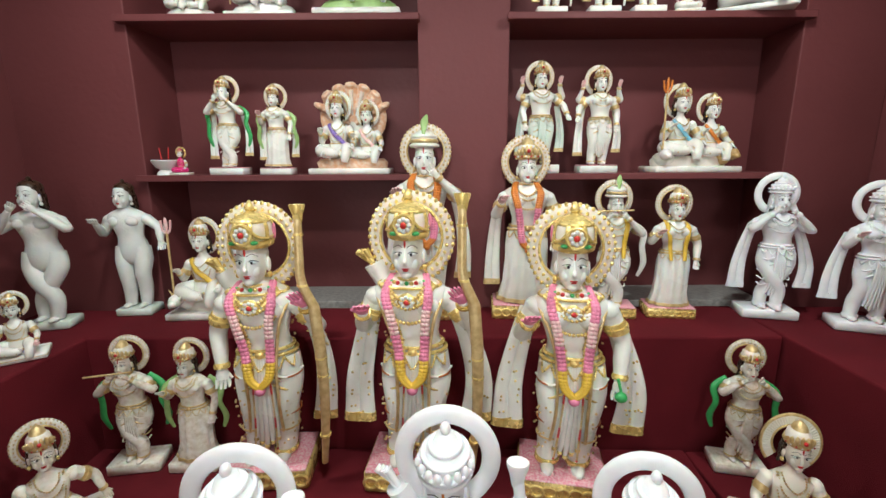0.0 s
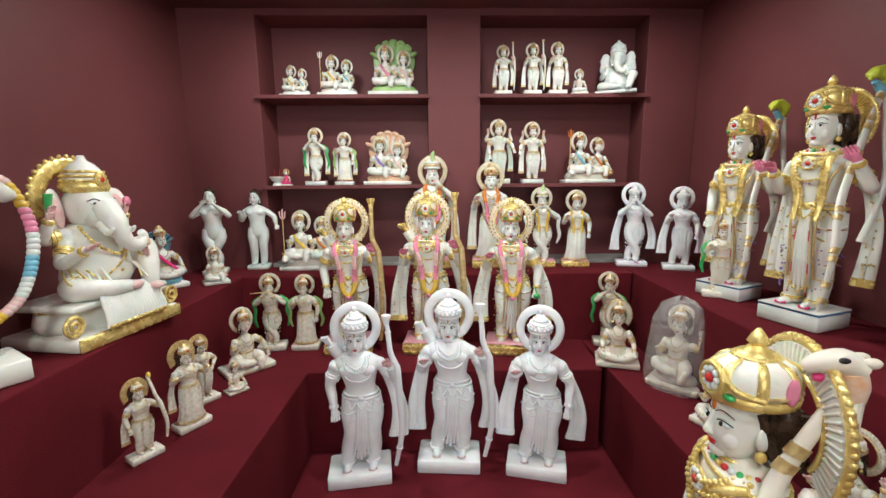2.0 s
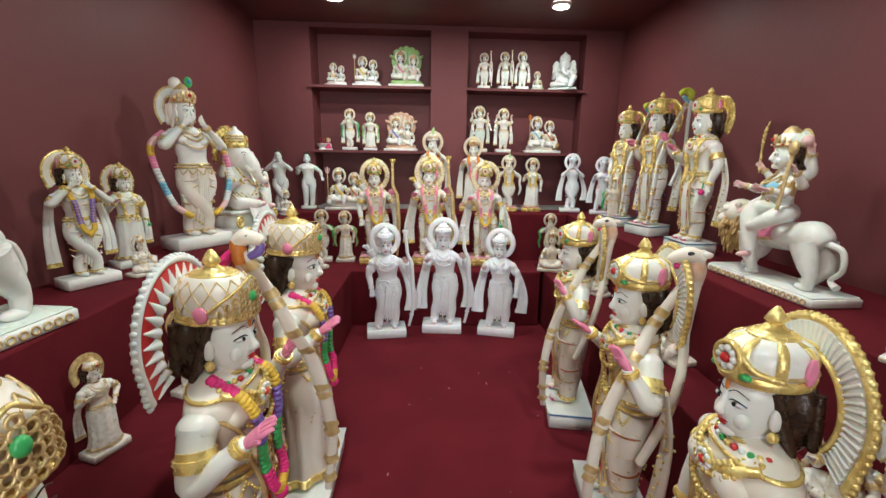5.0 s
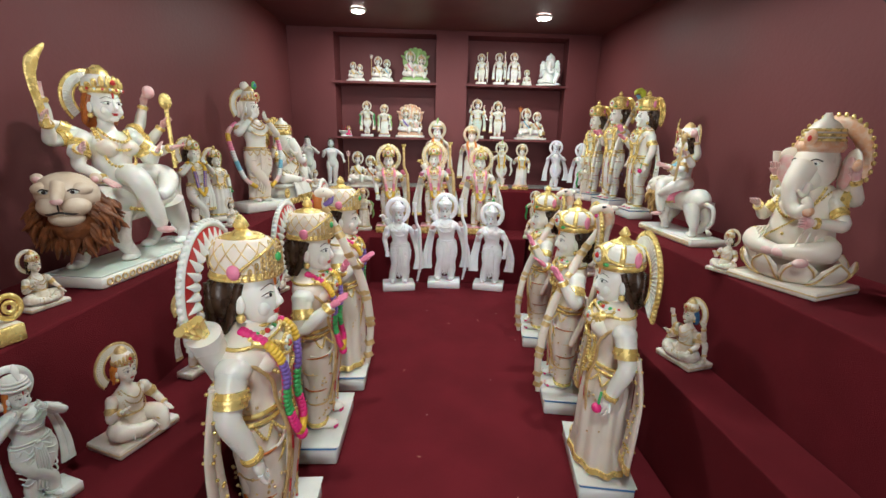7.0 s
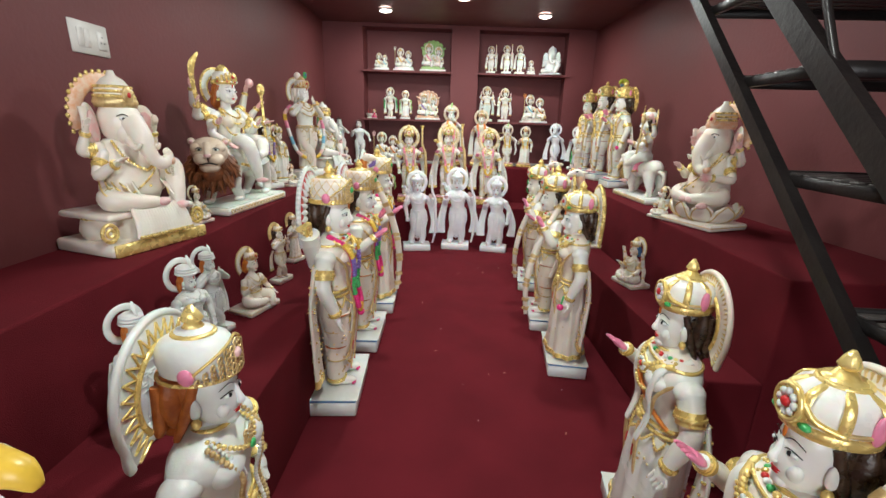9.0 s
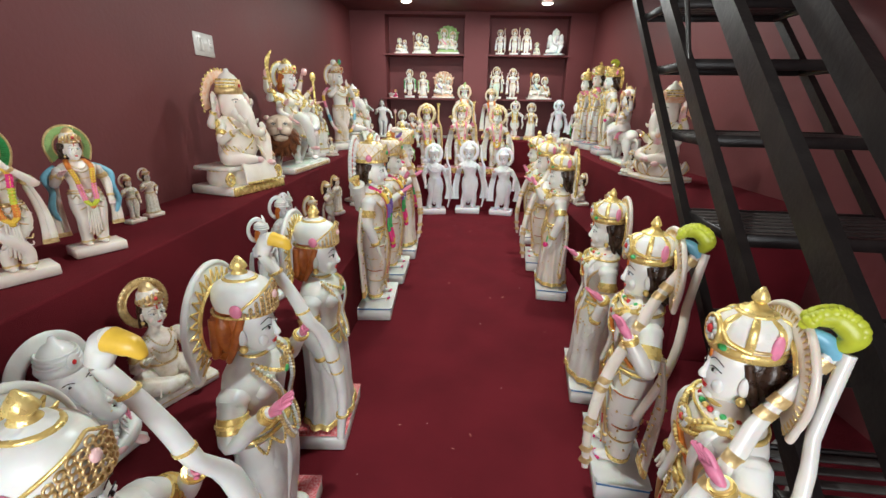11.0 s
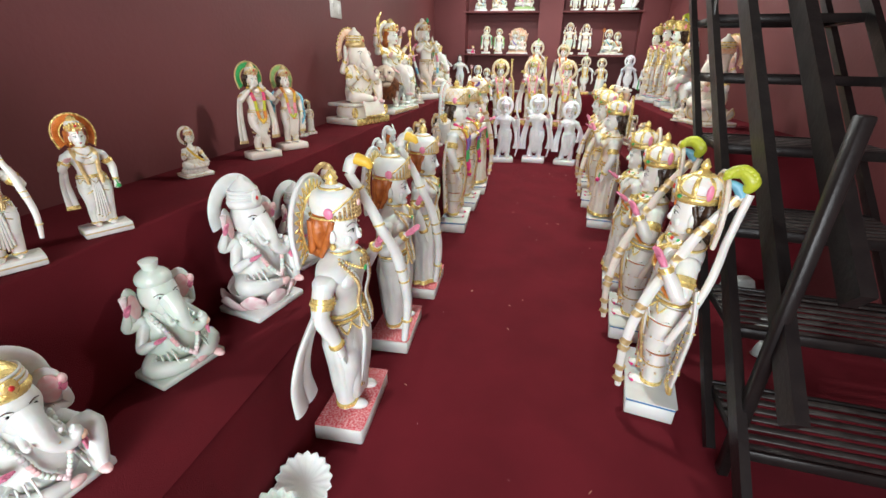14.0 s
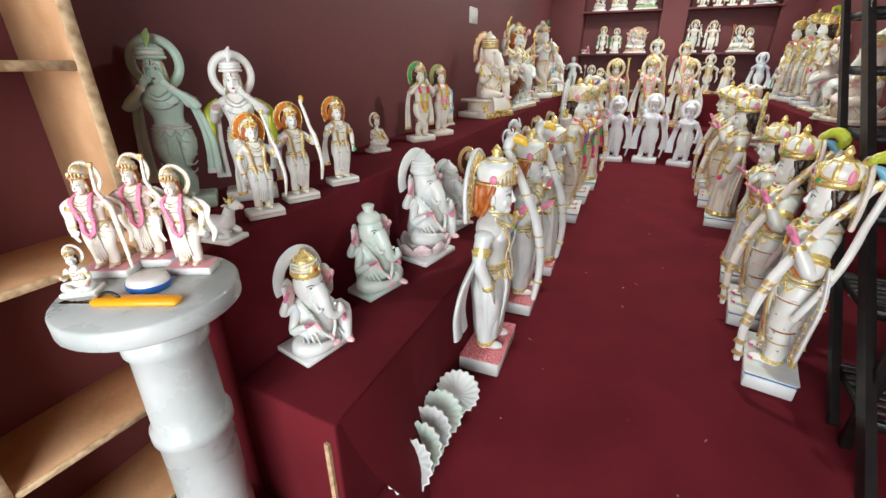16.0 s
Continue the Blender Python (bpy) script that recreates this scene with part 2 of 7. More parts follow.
    def box(self, c, s, paint, bev=0.004, taper=1.0):
        x, y, z = c
        a, b, h = s[0] / 2, s[1] / 2, s[2]
        e = min(bev, h / 3, a / 2, b / 2)
        out = []
        for zz, g, k in ((z, 1, e), (z + e, 1, 0), (z + h - e, taper, 0), (z + h, taper, e)):
            A, B = a * g - k, b * g - k
            out.append([(x + A, y - B + e, zz), (x + A, y + B - e, zz), (x + A - e, y + B, zz), (x - A + e, y + B, zz),
                        (x - A, y + B - e, zz), (x - A, y - B + e, zz), (x - A + e, y - B, zz), (x + A - e, y - B, zz)])
        first = len(self.f)
        self.rings(out, paint)
        self.hard.update(range(first, len(self.f)))

    def mesh(self, name, sharp=74):
        me = bpy.data.meshes.new(name)
        me.from_pydata(self.v, [], self.f)
        for s in self.slots:
            me.materials.append(PAL[s] if isinstance(s, str) else s)
        me.polygons.foreach_set("material_index", self.m)
        me.polygons.foreach_set("use_smooth", [i not in self.hard for i in range(len(self.f))])
        me.update()
        me.set_sharp_from_angle(angle=radians(sharp))
        return me


def slab(name, poly, z0, z1, material, bev=0.0):
    """An upright prism on a plan outline."""
    bm = bmesh.new()
    vs = [bm.verts.new((x, y, z0)) for x, y in poly]
    f = bm.faces.new(vs)
    bm.normal_update()
    if f.normal.z > 0:
        f.normal_flip()
    top = bmesh.ops.extrude_face_region(bm, geom=[f])
    for g in top["geom"]:
        if isinstance(g, bmesh.types.BMVert):
            g.co.z = z1
    bmesh.ops.recalc_face_normals(bm, faces=bm.faces)
    if bev:
        bmesh.ops.bevel(bm, geom=[e for e in bm.edges], offset=bev, segments=2, affect='EDGES', profile=0.5)
    me = bpy.data.meshes.new(name)
    bm.to_mesh(me)
    bm.free()
    me.materials.append(material)
    return new(name, me)


def rect(x0, y0, x1, y1):
    return [(x0, y0), (x1, y0), (x1, y1), (x0, y1)]


def part(name, kit, parent, label=""):
    ob = new(name, kit.mesh(name))
    ob.parent = parent
    return tagged(ob, label) if label else ob


def structure(ob, label, category):
    return tagged(ob, label, category, kind="structure")


# ---- the room ----
structure(slab("floor", rect(-2.2, -7.4, 2.6, 2.9), -0.12, 0.0, FELT), "dark red carpet laid over the whole shop floor", "floor")
structure(slab("ceiling", rect(-2.2, -7.4, 2.6, 2.9), 2.5, 2.6, CEIL), "dark maroon painted ceiling with small round lamps", "ceiling")


def xl(y):
    return -1.40 - 0.08 * (y + 2.2)


def xu(y):
    return -0.83 - 0.085 * (y + 4.2)


def xlow(y):
    return -0.422 - 0.0625 * (y + 4.83)


def ru(y):
    return 1.10 - 0.05 * (y - 1.1)


def xr(y):
    return 1.55 - 0.08 * (y - 2.1)


def rlow(y):
    return 0.77 - 0.085 * (y - 1.27)


BACK = 2.25


def askew(x0, y0, x1, y1):
    """A rectangle turned with the back wall, which runs slightly off square."""
    return [(x, y + 0.08 * x) for x, y in rect(x0, y0, x1, y1)]


def shelf_y(x, deep=False):
    return 2.04 + 0.08 * x + (0.035 if deep else 0.0)


structure(slab("wall_west", [(xl(2.8), 2.8), (xl(2.8) - 0.2, 2.8), (xl(-7.2) - 0.2, -7.2), (xl(-7.2), -7.2)], 0, 2.5, PAINT), "plain maroon painted wall with a slight sheen", "wall")
structure(slab("wall_east", [(xr(2.8), 2.8), (xr(2.8) + 0.2, 2.8), (xr(-7.2) + 0.2, -7.2), (xr(-7.2), -7.2)], 0, 2.5, PAINT), "plain maroon painted wall behind the right ledges", "wall")
structure(slab("wall_north", askew(-1.74, BACK, 1.55, 2.5), 0, 2.5, PAINT), "maroon painted back wall of the shelf recesses", "wall")
for nm, x0, x1 in (("pier", -1.735, -1.255), ("pier", -0.195, 0.14), ("pier", 1.205, 1.545)):
    structure(slab(nm, askew(x0, 2.02, x1, BACK), 0.0, 2.5, PAINT, 0.004), "maroon painted pier between the shelf recesses", "pier")
for x0, x1 in ((-1.255, -0.195), (0.14, 1.205)):
    structure(slab("trim", askew(x0, 2.024, x1, BACK), 2.46, 2.5, PAINT), "maroon painted header over a shelf recess", "trim")
    structure(slab("trim", askew(x0, 2.03, x1, BACK), 0.0, 0.90, GRANITE, 0.003), "grey stone sill at the foot of a recess", "sill")
structure(slab("wall_south", rect(-2.2, -7.4, -1.2, -7.2), 0, 2.5, PAINT), "maroon wall beside the shop front", "wall")
structure(slab("wall_south", rect(1.25, -7.4, 2.6, -7.2), 0, 2.5, PAINT), "maroon wall beside the shop front", "wall")
structure(slab("trim", rect(-1.2, -7.4, 1.25, -7.2), 2.36, 2.5, PAINT), "maroon lintel over the shop front", "trim")
structure(slab("ground", rect(-30, -40, 30, -7.42), -0.3, -0.13, GRANITE), "grey paved ground outside the shop front", "ground")

# shelves in the recesses
for x0, x1 in ((-1.275, -0.185), (0.13, 1.225)):
    for z in (1.42, 1.985):
        tagged(slab("wall_shelf", askew(x0, 1.985, x1, BACK), z - 0.024, z, PAINT, 0.003),
               "maroon painted wooden shelf board fixed in the recess", "shelf", "recess shelves")

# stepped display ledges covered in felt
YN, YE, YR = 2.03, -4.86, -2.05
structure(slab("ledge_upper_back", [(xu(1.60), 1.60), (ru(1.78), 1.78), (ru(1.78), YN + 0.07), (xu(1.60), YN - 0.13)], 0, 0.88, FELTB, 0.008), "high display ledge covered in dark red felt", "ledge")
structure(slab("ledge_upper_west", [(xu(1.60), 1.885), (xl(1.87), 1.868), (xl(YE), YE), (xu(YE), YE)], 0, 0.878, FELTB, 0.008), "high display ledge covered in dark red felt along the wall", "ledge")
structure(slab("ledge_upper_east", [(ru(1.78), 2.095), (xr(2.11), 2.128), (xr(YR), YR), (ru(YR), YR)], 0, 0.878, FELTB, 0.008), "high display ledge covered in dark red felt along the wall", "ledge")
structure(slab("ledge_lower_back", [(xlow(1.22), 1.22), (rlow(1.32), 1.32), (rlow(1.32), 1.745), (xlow(1.22), 1.635)], 0, 0.462, FELTB, 0.008), "low display ledge covered in dark red felt", "ledge")
structure(slab("ledge_lower_west", [(xlow(1.22), 1.63), (xu(1.595), 1.595), (xu(YE), YE), (xlow(YE), YE)], 0, 0.460, FELTB, 0.008), "low display ledge covered in dark red felt beside the aisle", "ledge")
structure(slab("ledge_lower_east", [(rlow(1.32), 1.735), (ru(1.775), 1.775), (ru(YR), YR), (rlow(YR), YR)], 0, 0.460, FELTB, 0.008), "low display ledge covered in dark red felt beside the aisle", "ledge")

# ceiling lamps; the three at y < 0 are unseen, added with their lights
for lx, ly in LAMPS_AND_FILLS:
    lamp = tagged(new("ceiling_lamp_and_fill"), "small round white ceiling lamp; the front three are added fill", "ceiling lamp", "ceiling lamps")
    lamp.location = (lx, ly, 2.46)
    k = Kit()
    k.hoop((0, 0, 0.024), 0.062, 0.012, PLASTIC, axis='z', seg=24)
    part("rim", k, lamp, "white plastic rim")
    k = Kit()
    k.loft([(0, 0, 0.004, 0.040, 0.040), (0, 0, 0.008, 0.056, 0.056), (0, 0, 0.036, 0.056, 0.056)], GLOW, n=24)
    part("diffuser", k, lamp, "glowing round diffuser")


# ---- statues: each is one painted mesh, about 1 high, facing -y ----
def face(k, c, s, skin, hair, mark="red", n=14, ring="gold"):
    """Head with hair, ears and a plainly painted face; c: middle of the head, s: its scale (1: head of 0.06)."""
    x, y, z = c
    white, dark, brow, lip = "pure", "black", "brown", "red"
    k.loft([(x, y - 0.020 * s, z - 0.062 * s, 0.010 * s, 0.010 * s), (x, y - 0.018 * s, z - 0.055 * s, 0.024 * s, 0.024 * s),
            (x, y - 0.012 * s, z - 0.040 * s, 0.037 * s, 0.038 * s), (x, y - 0.006 * s, z - 0.015 * s, 0.045 * s, 0.048 * s),
            (x, y, z + 0.015 * s, 0.047 * s, 0.052 * s), (x, y, z + 0.04 * s, 0.042 * s, 0.046 * s), (x, y, z + 0.058 * s, 0.02 * s, 0.02 * s)], skin, n=n)
    if hair:
        k.ball((x, y + 0.020 * s, z + 0.005 * s), (0.052 * s, 0.045 * s, 0.060 * s), hair, n=n)
        k.tube([(x, y + 0.045 * s, z), (x, y + 0.055 * s, z - 0.06 * s), (x, y + 0.05 * s, z - 0.085 * s)], [0.045 * s, 0.042 * s, 0.02 * s], hair, n=10, flat=0.6)
        for e in (-1, 1):
            k.tube([(x + e * 0.044 * s, y - 0.005 * s, z + 0.03 * s), (x + e * 0.05 * s, y + 0.01 * s, z - 0.02 * s), (x + e * 0.05 * s, y + 0.03 * s, z - 0.07 * s)], [0.008 * s, 0.010 * s, 0.006 * s], hair, n=6)
    for e in (-1, 1):
        k.ball((x + e * 0.049 * s, y - 0.002 * s, z - 0.012 * s), (0.007 * s, 0.012 * s, 0.020 * s), skin, n=8)
        k.ball((x + e * 0.051 * s, y - 0.004 * s, z - 0.040 * s), 0.009 * s, ring, n=6)
        k.ball((x + e * 0.020 * s, y - 0.0445 * s, z + 0.002 * s), (0.0135 * s, 0.0052 * s, 0.0050 * s), white, n=10)
        k.ball((x + e * 0.018 * s, y - 0.049 * s, z + 0.002 * s), (0.0046 * s, 0.0032 * s, 0.0042 * s), dark, n=6)
        k.tube([(x + e * 0.004 * s, y - 0.050 * s, z + 0.002 * s), (x + e * 0.018 * s, y - 0.0505 * s, z + 0.009 * s), (x + e * 0.037 * s, y - 0.0415 * s, z + 0.004 * s)], 0.0010 * s, dark, n=4)
        k.tube([(x + e * 0.006 * s, y - 0.052 * s, z + 0.019 * s), (x + e * 0.02 * s, y - 0.050 * s, z + 0.0255 * s), (x + e * 0.037 * s, y - 0.0405 * s, z + 0.017 * s)], 0.0008 * s, brow, n=4)
    k.tube([(x, y - 0.048 * s, z + 0.016 * s), (x, y - 0.0545 * s, z - 0.004 * s), (x, y - 0.0585 * s, z - 0.0150 * s), (x, y - 0.050 * s, z - 0.0205 * s)], [0.0045 * s, 0.0055 * s, 0.0070 * s, 0.0050 * s], skin, n=8)
    for e in (-1, 1):
        k.ball((x + e * 0.021 * s, y - 0.036 * s, z - 0.023 * s), (0.017 * s, 0.0115 * s, 0.018 * s), skin, n=12)
    k.ball((x, y - 0.037 * s, z - 0.050 * s), (0.017 * s, 0.014 * s, 0.012 * s), skin, n=10)
    k.ball((x, y - 0.0475 * s, z - 0.033 * s), (0.0130 * s, 0.0065 * s, 0.0026 * s), lip, n=8)
    k.ball((x, y - 0.0470 * s, z - 0.0375 * s), (0.0100 * s, 0.0062 * s, 0.0032 * s), lip, n=8)
    if mark:
        k.ball((x, y - 0.052 * s, z + 0.030 * s), (0.0035 * s, 0.003 * s, 0.012 * s), mark, n=6)


def crown(k, c, s, style, cloth="marble", gold="gold", n=16):
    x, y, z = c
    if style in ("tall", "cone", "tiara", "drum"):
        lid, rim = (0.052, 0.073) if style == "cone" else ((0.036, 0.082) if style == "drum" else (0.030, 0.081))
        full = style in ("cone", "drum")
        k.loft([(x, y, z + 0.012 * s, 0.055 * s, 0.059 * s), (x, y, z + 0.035 * s, 0.060 * s, 0.063 * s), (x, y, z + 0.056 * s, 0.0575 * s, 0.0605 * s), (x, y, z + 0.070 * s, (0.054 if full else 0.050) * s, (0.056 if full else 0.052) * s),
                (x, y, z + 0.080 * s, (0.044 if style == "drum" else 0.036) * s, (0.046 if style == "drum" else 0.037) * s), (x, y, z + 0.084 * s, (0.04 if style == "drum" else 0.012) * s, (0.04 if style == "drum" else 0.012) * s)], cloth, n=n)
        k.hoop((x, y, z + rim * s), (lid - 0.001) * s, 0.005 * s, gold, axis='z', squash=1.05, n=6, seg=24)
        k.loft([(x, y, z + rim * s, lid * s, lid * 1.05 * s), (x, y, z + (rim + 0.008) * s, lid * 0.88 * s, lid * 0.9 * s), (x, y, z + 0.090 * s, lid * 0.6 * s, lid * 0.6 * s), (x, y, z + 0.097 * s, 0.014 * s, 0.014 * s), (x, y, z + 0.101 * s, 0.010 * s, 0.010 * s),
                (x, y, z + 0.107 * s, 0.015 * s, 0.015 * s), (x, y, z + 0.119 * s, 0.010 * s, 0.010 * s), (x, y, z + 0.130 * s, 0.003 * s, 0.003 * s)], gold if style != "tiara" else cloth, n=n, fold=12, amp=0.03)
        if style == "tiara":
            k.loft([(x, y, z + 0.093 * s, 0.017 * s, 0.017 * s), (x, y, z + 0.101 * s, 0.012 * s, 0.012 * s), (x, y, z + 0.109 * s, 0.018 * s, 0.018 * s), (x, y, z + 0.121 * s, 0.012 * s, 0.012 * s), (x, y, z + 0.134 * s, 0.003 * s, 0.003 * s)], gold, n=12)
        if style == "drum":
            for q in range(14):
                for e in (-1, 1):
                    P2 = []
                    for w in range(4):
                        t = 2 * math.pi * (q + e * 0.5 * w) / 14
                        q2 = (0.0605, 0.0610, 0.0575, 0.0480)[w]
                        P2.append((x + q2 * s * math.cos(t), y + q2 * 1.05 * s * math.sin(t), z + (0.022, 0.040, 0.060, 0.079)[w] * s))
                    k.tube(P2, 0.0013 * s, "dullgold", n=4, steps=2)
        if style in ("tiara", "drum"):
            # latticed pointed plaque over the brow, thin gilt lines on white
            for q in range(-6, 7):
                t = radians(270 + q * 11)
                hgt = 0.062 * (1 - abs(q) / 6.6) ** 0.8 + 0.012
                for w in range(int(hgt / 0.0115)):
                    k.hoop((x + 0.0625 * s * math.cos(t), y + 0.0665 * s * math.sin(t), z + (0.010 + 0.0115 * w) * s), 0.0058 * s, 0.0019 * s, "dullgold", n=4, seg=8)
            k.tube([(x + 0.0625 * s * math.cos(radians(270 + q * 12)), y + 0.066 * s * math.sin(radians(270 + q * 12)), z + (0.016 + 0.066 * (1 - abs(q) / 6.4) ** 0.8) * s) for q in range(-6, 7)], 0.0026 * s, gold, n=5, steps=2)
            k.hoop((x, y, z + 0.004 * s), 0.0595 * s, 0.0035 * s, gold, axis='z', squash=1.07, n=6, seg=26)
            k.ball((x, y - 0.068 * s, z + 0.045 * s), (0.008 * s, 0.006 * s, 0.010 * s), "green" if style == "drum" else "blush", n=8)
            if style == "drum":
                k.loft([(x, y, z, 0.054 * s, 0.058 * s), (x, y, z + 0.003 * s, 0.060 * s, 0.064 * s), (x, y, z + 0.012 * s, 0.061 * s, 0.065 * s), (x, y, z + 0.016 * s, 0.056 * s, 0.060 * s)], gold, n=n)
            for e in (-1, 1):
                k.ball((x + e * 0.060 * s, y - 0.012 * s, z + 0.022 * s), (0.007 * s, 0.013 * s, 0.016 * s), "pink", n=10)
        else:
            k.loft([(x, y, z, 0.054 * s, 0.058 * s), (x, y, z + 0.004 * s, 0.060 * s, 0.064 * s), (x, y, z + 0.018 * s, 0.062 * s, 0.066 * s), (x, y, z + 0.022 * s, 0.057 * s, 0.060 * s)], gold, n=n)
            k.hoop((x, y, z + 0.028 * s), 0.0595 * s, 0.0035 * s, "dullgold", axis='z', squash=1.06, n=5, seg=24)
            for a in range(0, 360, 45):
                t = radians(a + 22)
                c2, s2 = math.cos(t), math.sin(t)
                k.tube([(x + 0.0595 * s * c2, y + 0.063 * s * s2, z + 0.02 * s), (x + 0.0615 * s * c2, y + 0.0645 * s * s2, z + 0.05 * s), (x + (0.0560 if style == "cone" else 0.0525) * s * c2, y + (0.058 if style == "cone" else 0.0545) * s * s2, z + 0.070 * s), (x + lid * s * c2, y + lid * s * s2, z + rim * s)], [0.0075 * s, 0.0075 * s, 0.0068 * s, 0.005 * s], gold, n=6, steps=2, flat=0.4, side=(-s2, c2, 0))
            pz = z + 0.042 * s
            k.ball((x, y - 0.062 * s, pz), (0.029 * s, 0.006 * s, 0.031 * s), gold, n=12)
            k.hoop((x, y - 0.066 * s, pz), 0.0265 * s, 0.0040 * s, gold, n=6, seg=20)
            for a in range(0, 360, 45):
                t = radians(a)
                k.ball((x + 0.0155 * s * math.cos(t), y - 0.068 * s, pz + 0.0155 * s * math.sin(t)), (0.0068 * s, 0.0045 * s, 0.0068 * s), "pure", n=6)
            k.ball((x, y - 0.070 * s, pz), (0.0085 * s, 0.006 * s, 0.0085 * s), "red", n=8)
            for e in (-1, 1):
                k.ball((x + e * 0.030 * s, y - 0.057 * s, z + 0.019 * s), (0.012 * s, 0.007 * s, 0.006 * s), "green", n=8)
                k.ball((x + e * 0.060 * s, y + 0.016 * s, z + 0.040 * s), (0.005 * s, 0.010 * s, 0.024 * s), "pink", n=8)
                k.tube([(x + e * 0.024 * s, y - 0.063 * s, pz + 0.012 * s), (x + e * 0.040 * s, y - 0.052 * s, z + 0.034 * s), (x + e * 0.058 * s, y - 0.022 * s, z + 0.024 * s)], 0.0048 * s, gold, n=6)
    elif style == "band":
        k.loft([(x, y, z, 0.053 * s, 0.057 * s), (x, y, z + 0.008 * s, 0.058 * s, 0.061 * s), (x, y, z + 0.022 * s, 0.054 * s, 0.057 * s)], gold, n=n)
        k.loft([(x, y, z + 0.020 * s, 0.050 * s, 0.053 * s), (x, y, z + 0.05 * s, 0.046 * s, 0.048 * s), (x, y, z + 0.068 * s, 0.028 * s, 0.03 * s)], cloth, n=n)
        for a in range(200, 341, 20):
            t = radians(a)
            q = math.sin(radians((a - 200) * 180 / 140))
            k.ball((x + 0.056 * s * math.cos(t), y + 0.060 * s * math.sin(t), z + (0.026 + 0.014 * q) * s), (0.0095 * s, 0.006 * s, (0.010 + 0.012 * q) * s), gold, n=8)
            k.bead((x + 0.061 * s * math.cos(t), y + 0.066 * s * math.sin(t), z + 0.012 * s), 0.005 * s, "red" if a % 40 == 0 else "pure")
        k.ball((x, y - 0.066 * s, z + 0.036 * s), 0.009 * s, "red", n=6)
        k.loft([(x, y, z + 0.064 * s, 0.034 * s, 0.034 * s), (x, y, z + 0.080 * s, 0.028 * s, 0.028 * s), (x, y, z + 0.098 * s, 0.010 * s, 0.010 * s)], gold, n=10)
    elif style == "plain":
        k.loft([(x, y, z - 0.004, 0.052 * s, 0.056 * s), (x, y, z + 0.02 * s, 0.058 * s, 0.061 * s), (x, y, z + 0.045 * s, 0.045 * s, 0.047 * s), (x, y, z + 0.058 * s, 0.030 * s, 0.030 * s),
                (x, y, z + 0.078 * s, 0.022 * s, 0.022 * s), (x, y, z + 0.085 * s, 0.006 * s, 0.006 * s)], cloth, n=n)
        for rr, zz, w in ((0.058, 0.004, 0.0045), (0.060, 0.022, 0.0050), (0.050, 0.042, 0.0055), (0.034, 0.058, 0.0055)):
            k.hoop((x, y, z + zz * s), rr * s, w * s, cloth, axis='z', squash=1.05, n=6, seg=24)
        k.ball((x, y, z + 0.092 * s), (0.012 * s, 0.012 * s, 0.014 * s), cloth, n=8)
        for a in range(200, 341, 20):
            t = radians(a)
            k.ball((x + 0.060 * s * math.cos(t), y + 0.064 * s * math.sin(t), z + 0.030 * s), (0.009 * s, 0.006 * s, 0.013 * s), cloth, n=8)
    elif style == "turban":
        k.ball((x, y + 0.004 * s, z + 0.035 * s), (0.060 * s, 0.060 * s, 0.045 * s), cloth, n=n)
        for q in range(3):
            k.hoop((x, y, z + (0.016 + 0.018 * q) * s), (0.060 - 0.004 * q) * s, 0.008 * s, gold if q == 1 else cloth, axis='z', seg=18, n=6)
        k.tube([(x, y - 0.05 * s, z + 0.06 * s), (x + 0.004, y - 0.03 * s, z + 0.11 * s), (x + 0.012 * s, y - 0.01 * s, z + 0.14 * s)], [0.006 * s, 0.018 * s, 0.004 * s], cloth if gold == cloth else "leafgreen", n=6, flat=0.4)
    elif style == "cap":
        k.ball((x, y + 0.006 * s, z), (0.051 * s, 0.052 * s, 0.04 * s), "brown", n=n)
        k.ball((x, y + 0.004 * s, z + 0.045 * s), 0.012 * s, "brown", n=6)


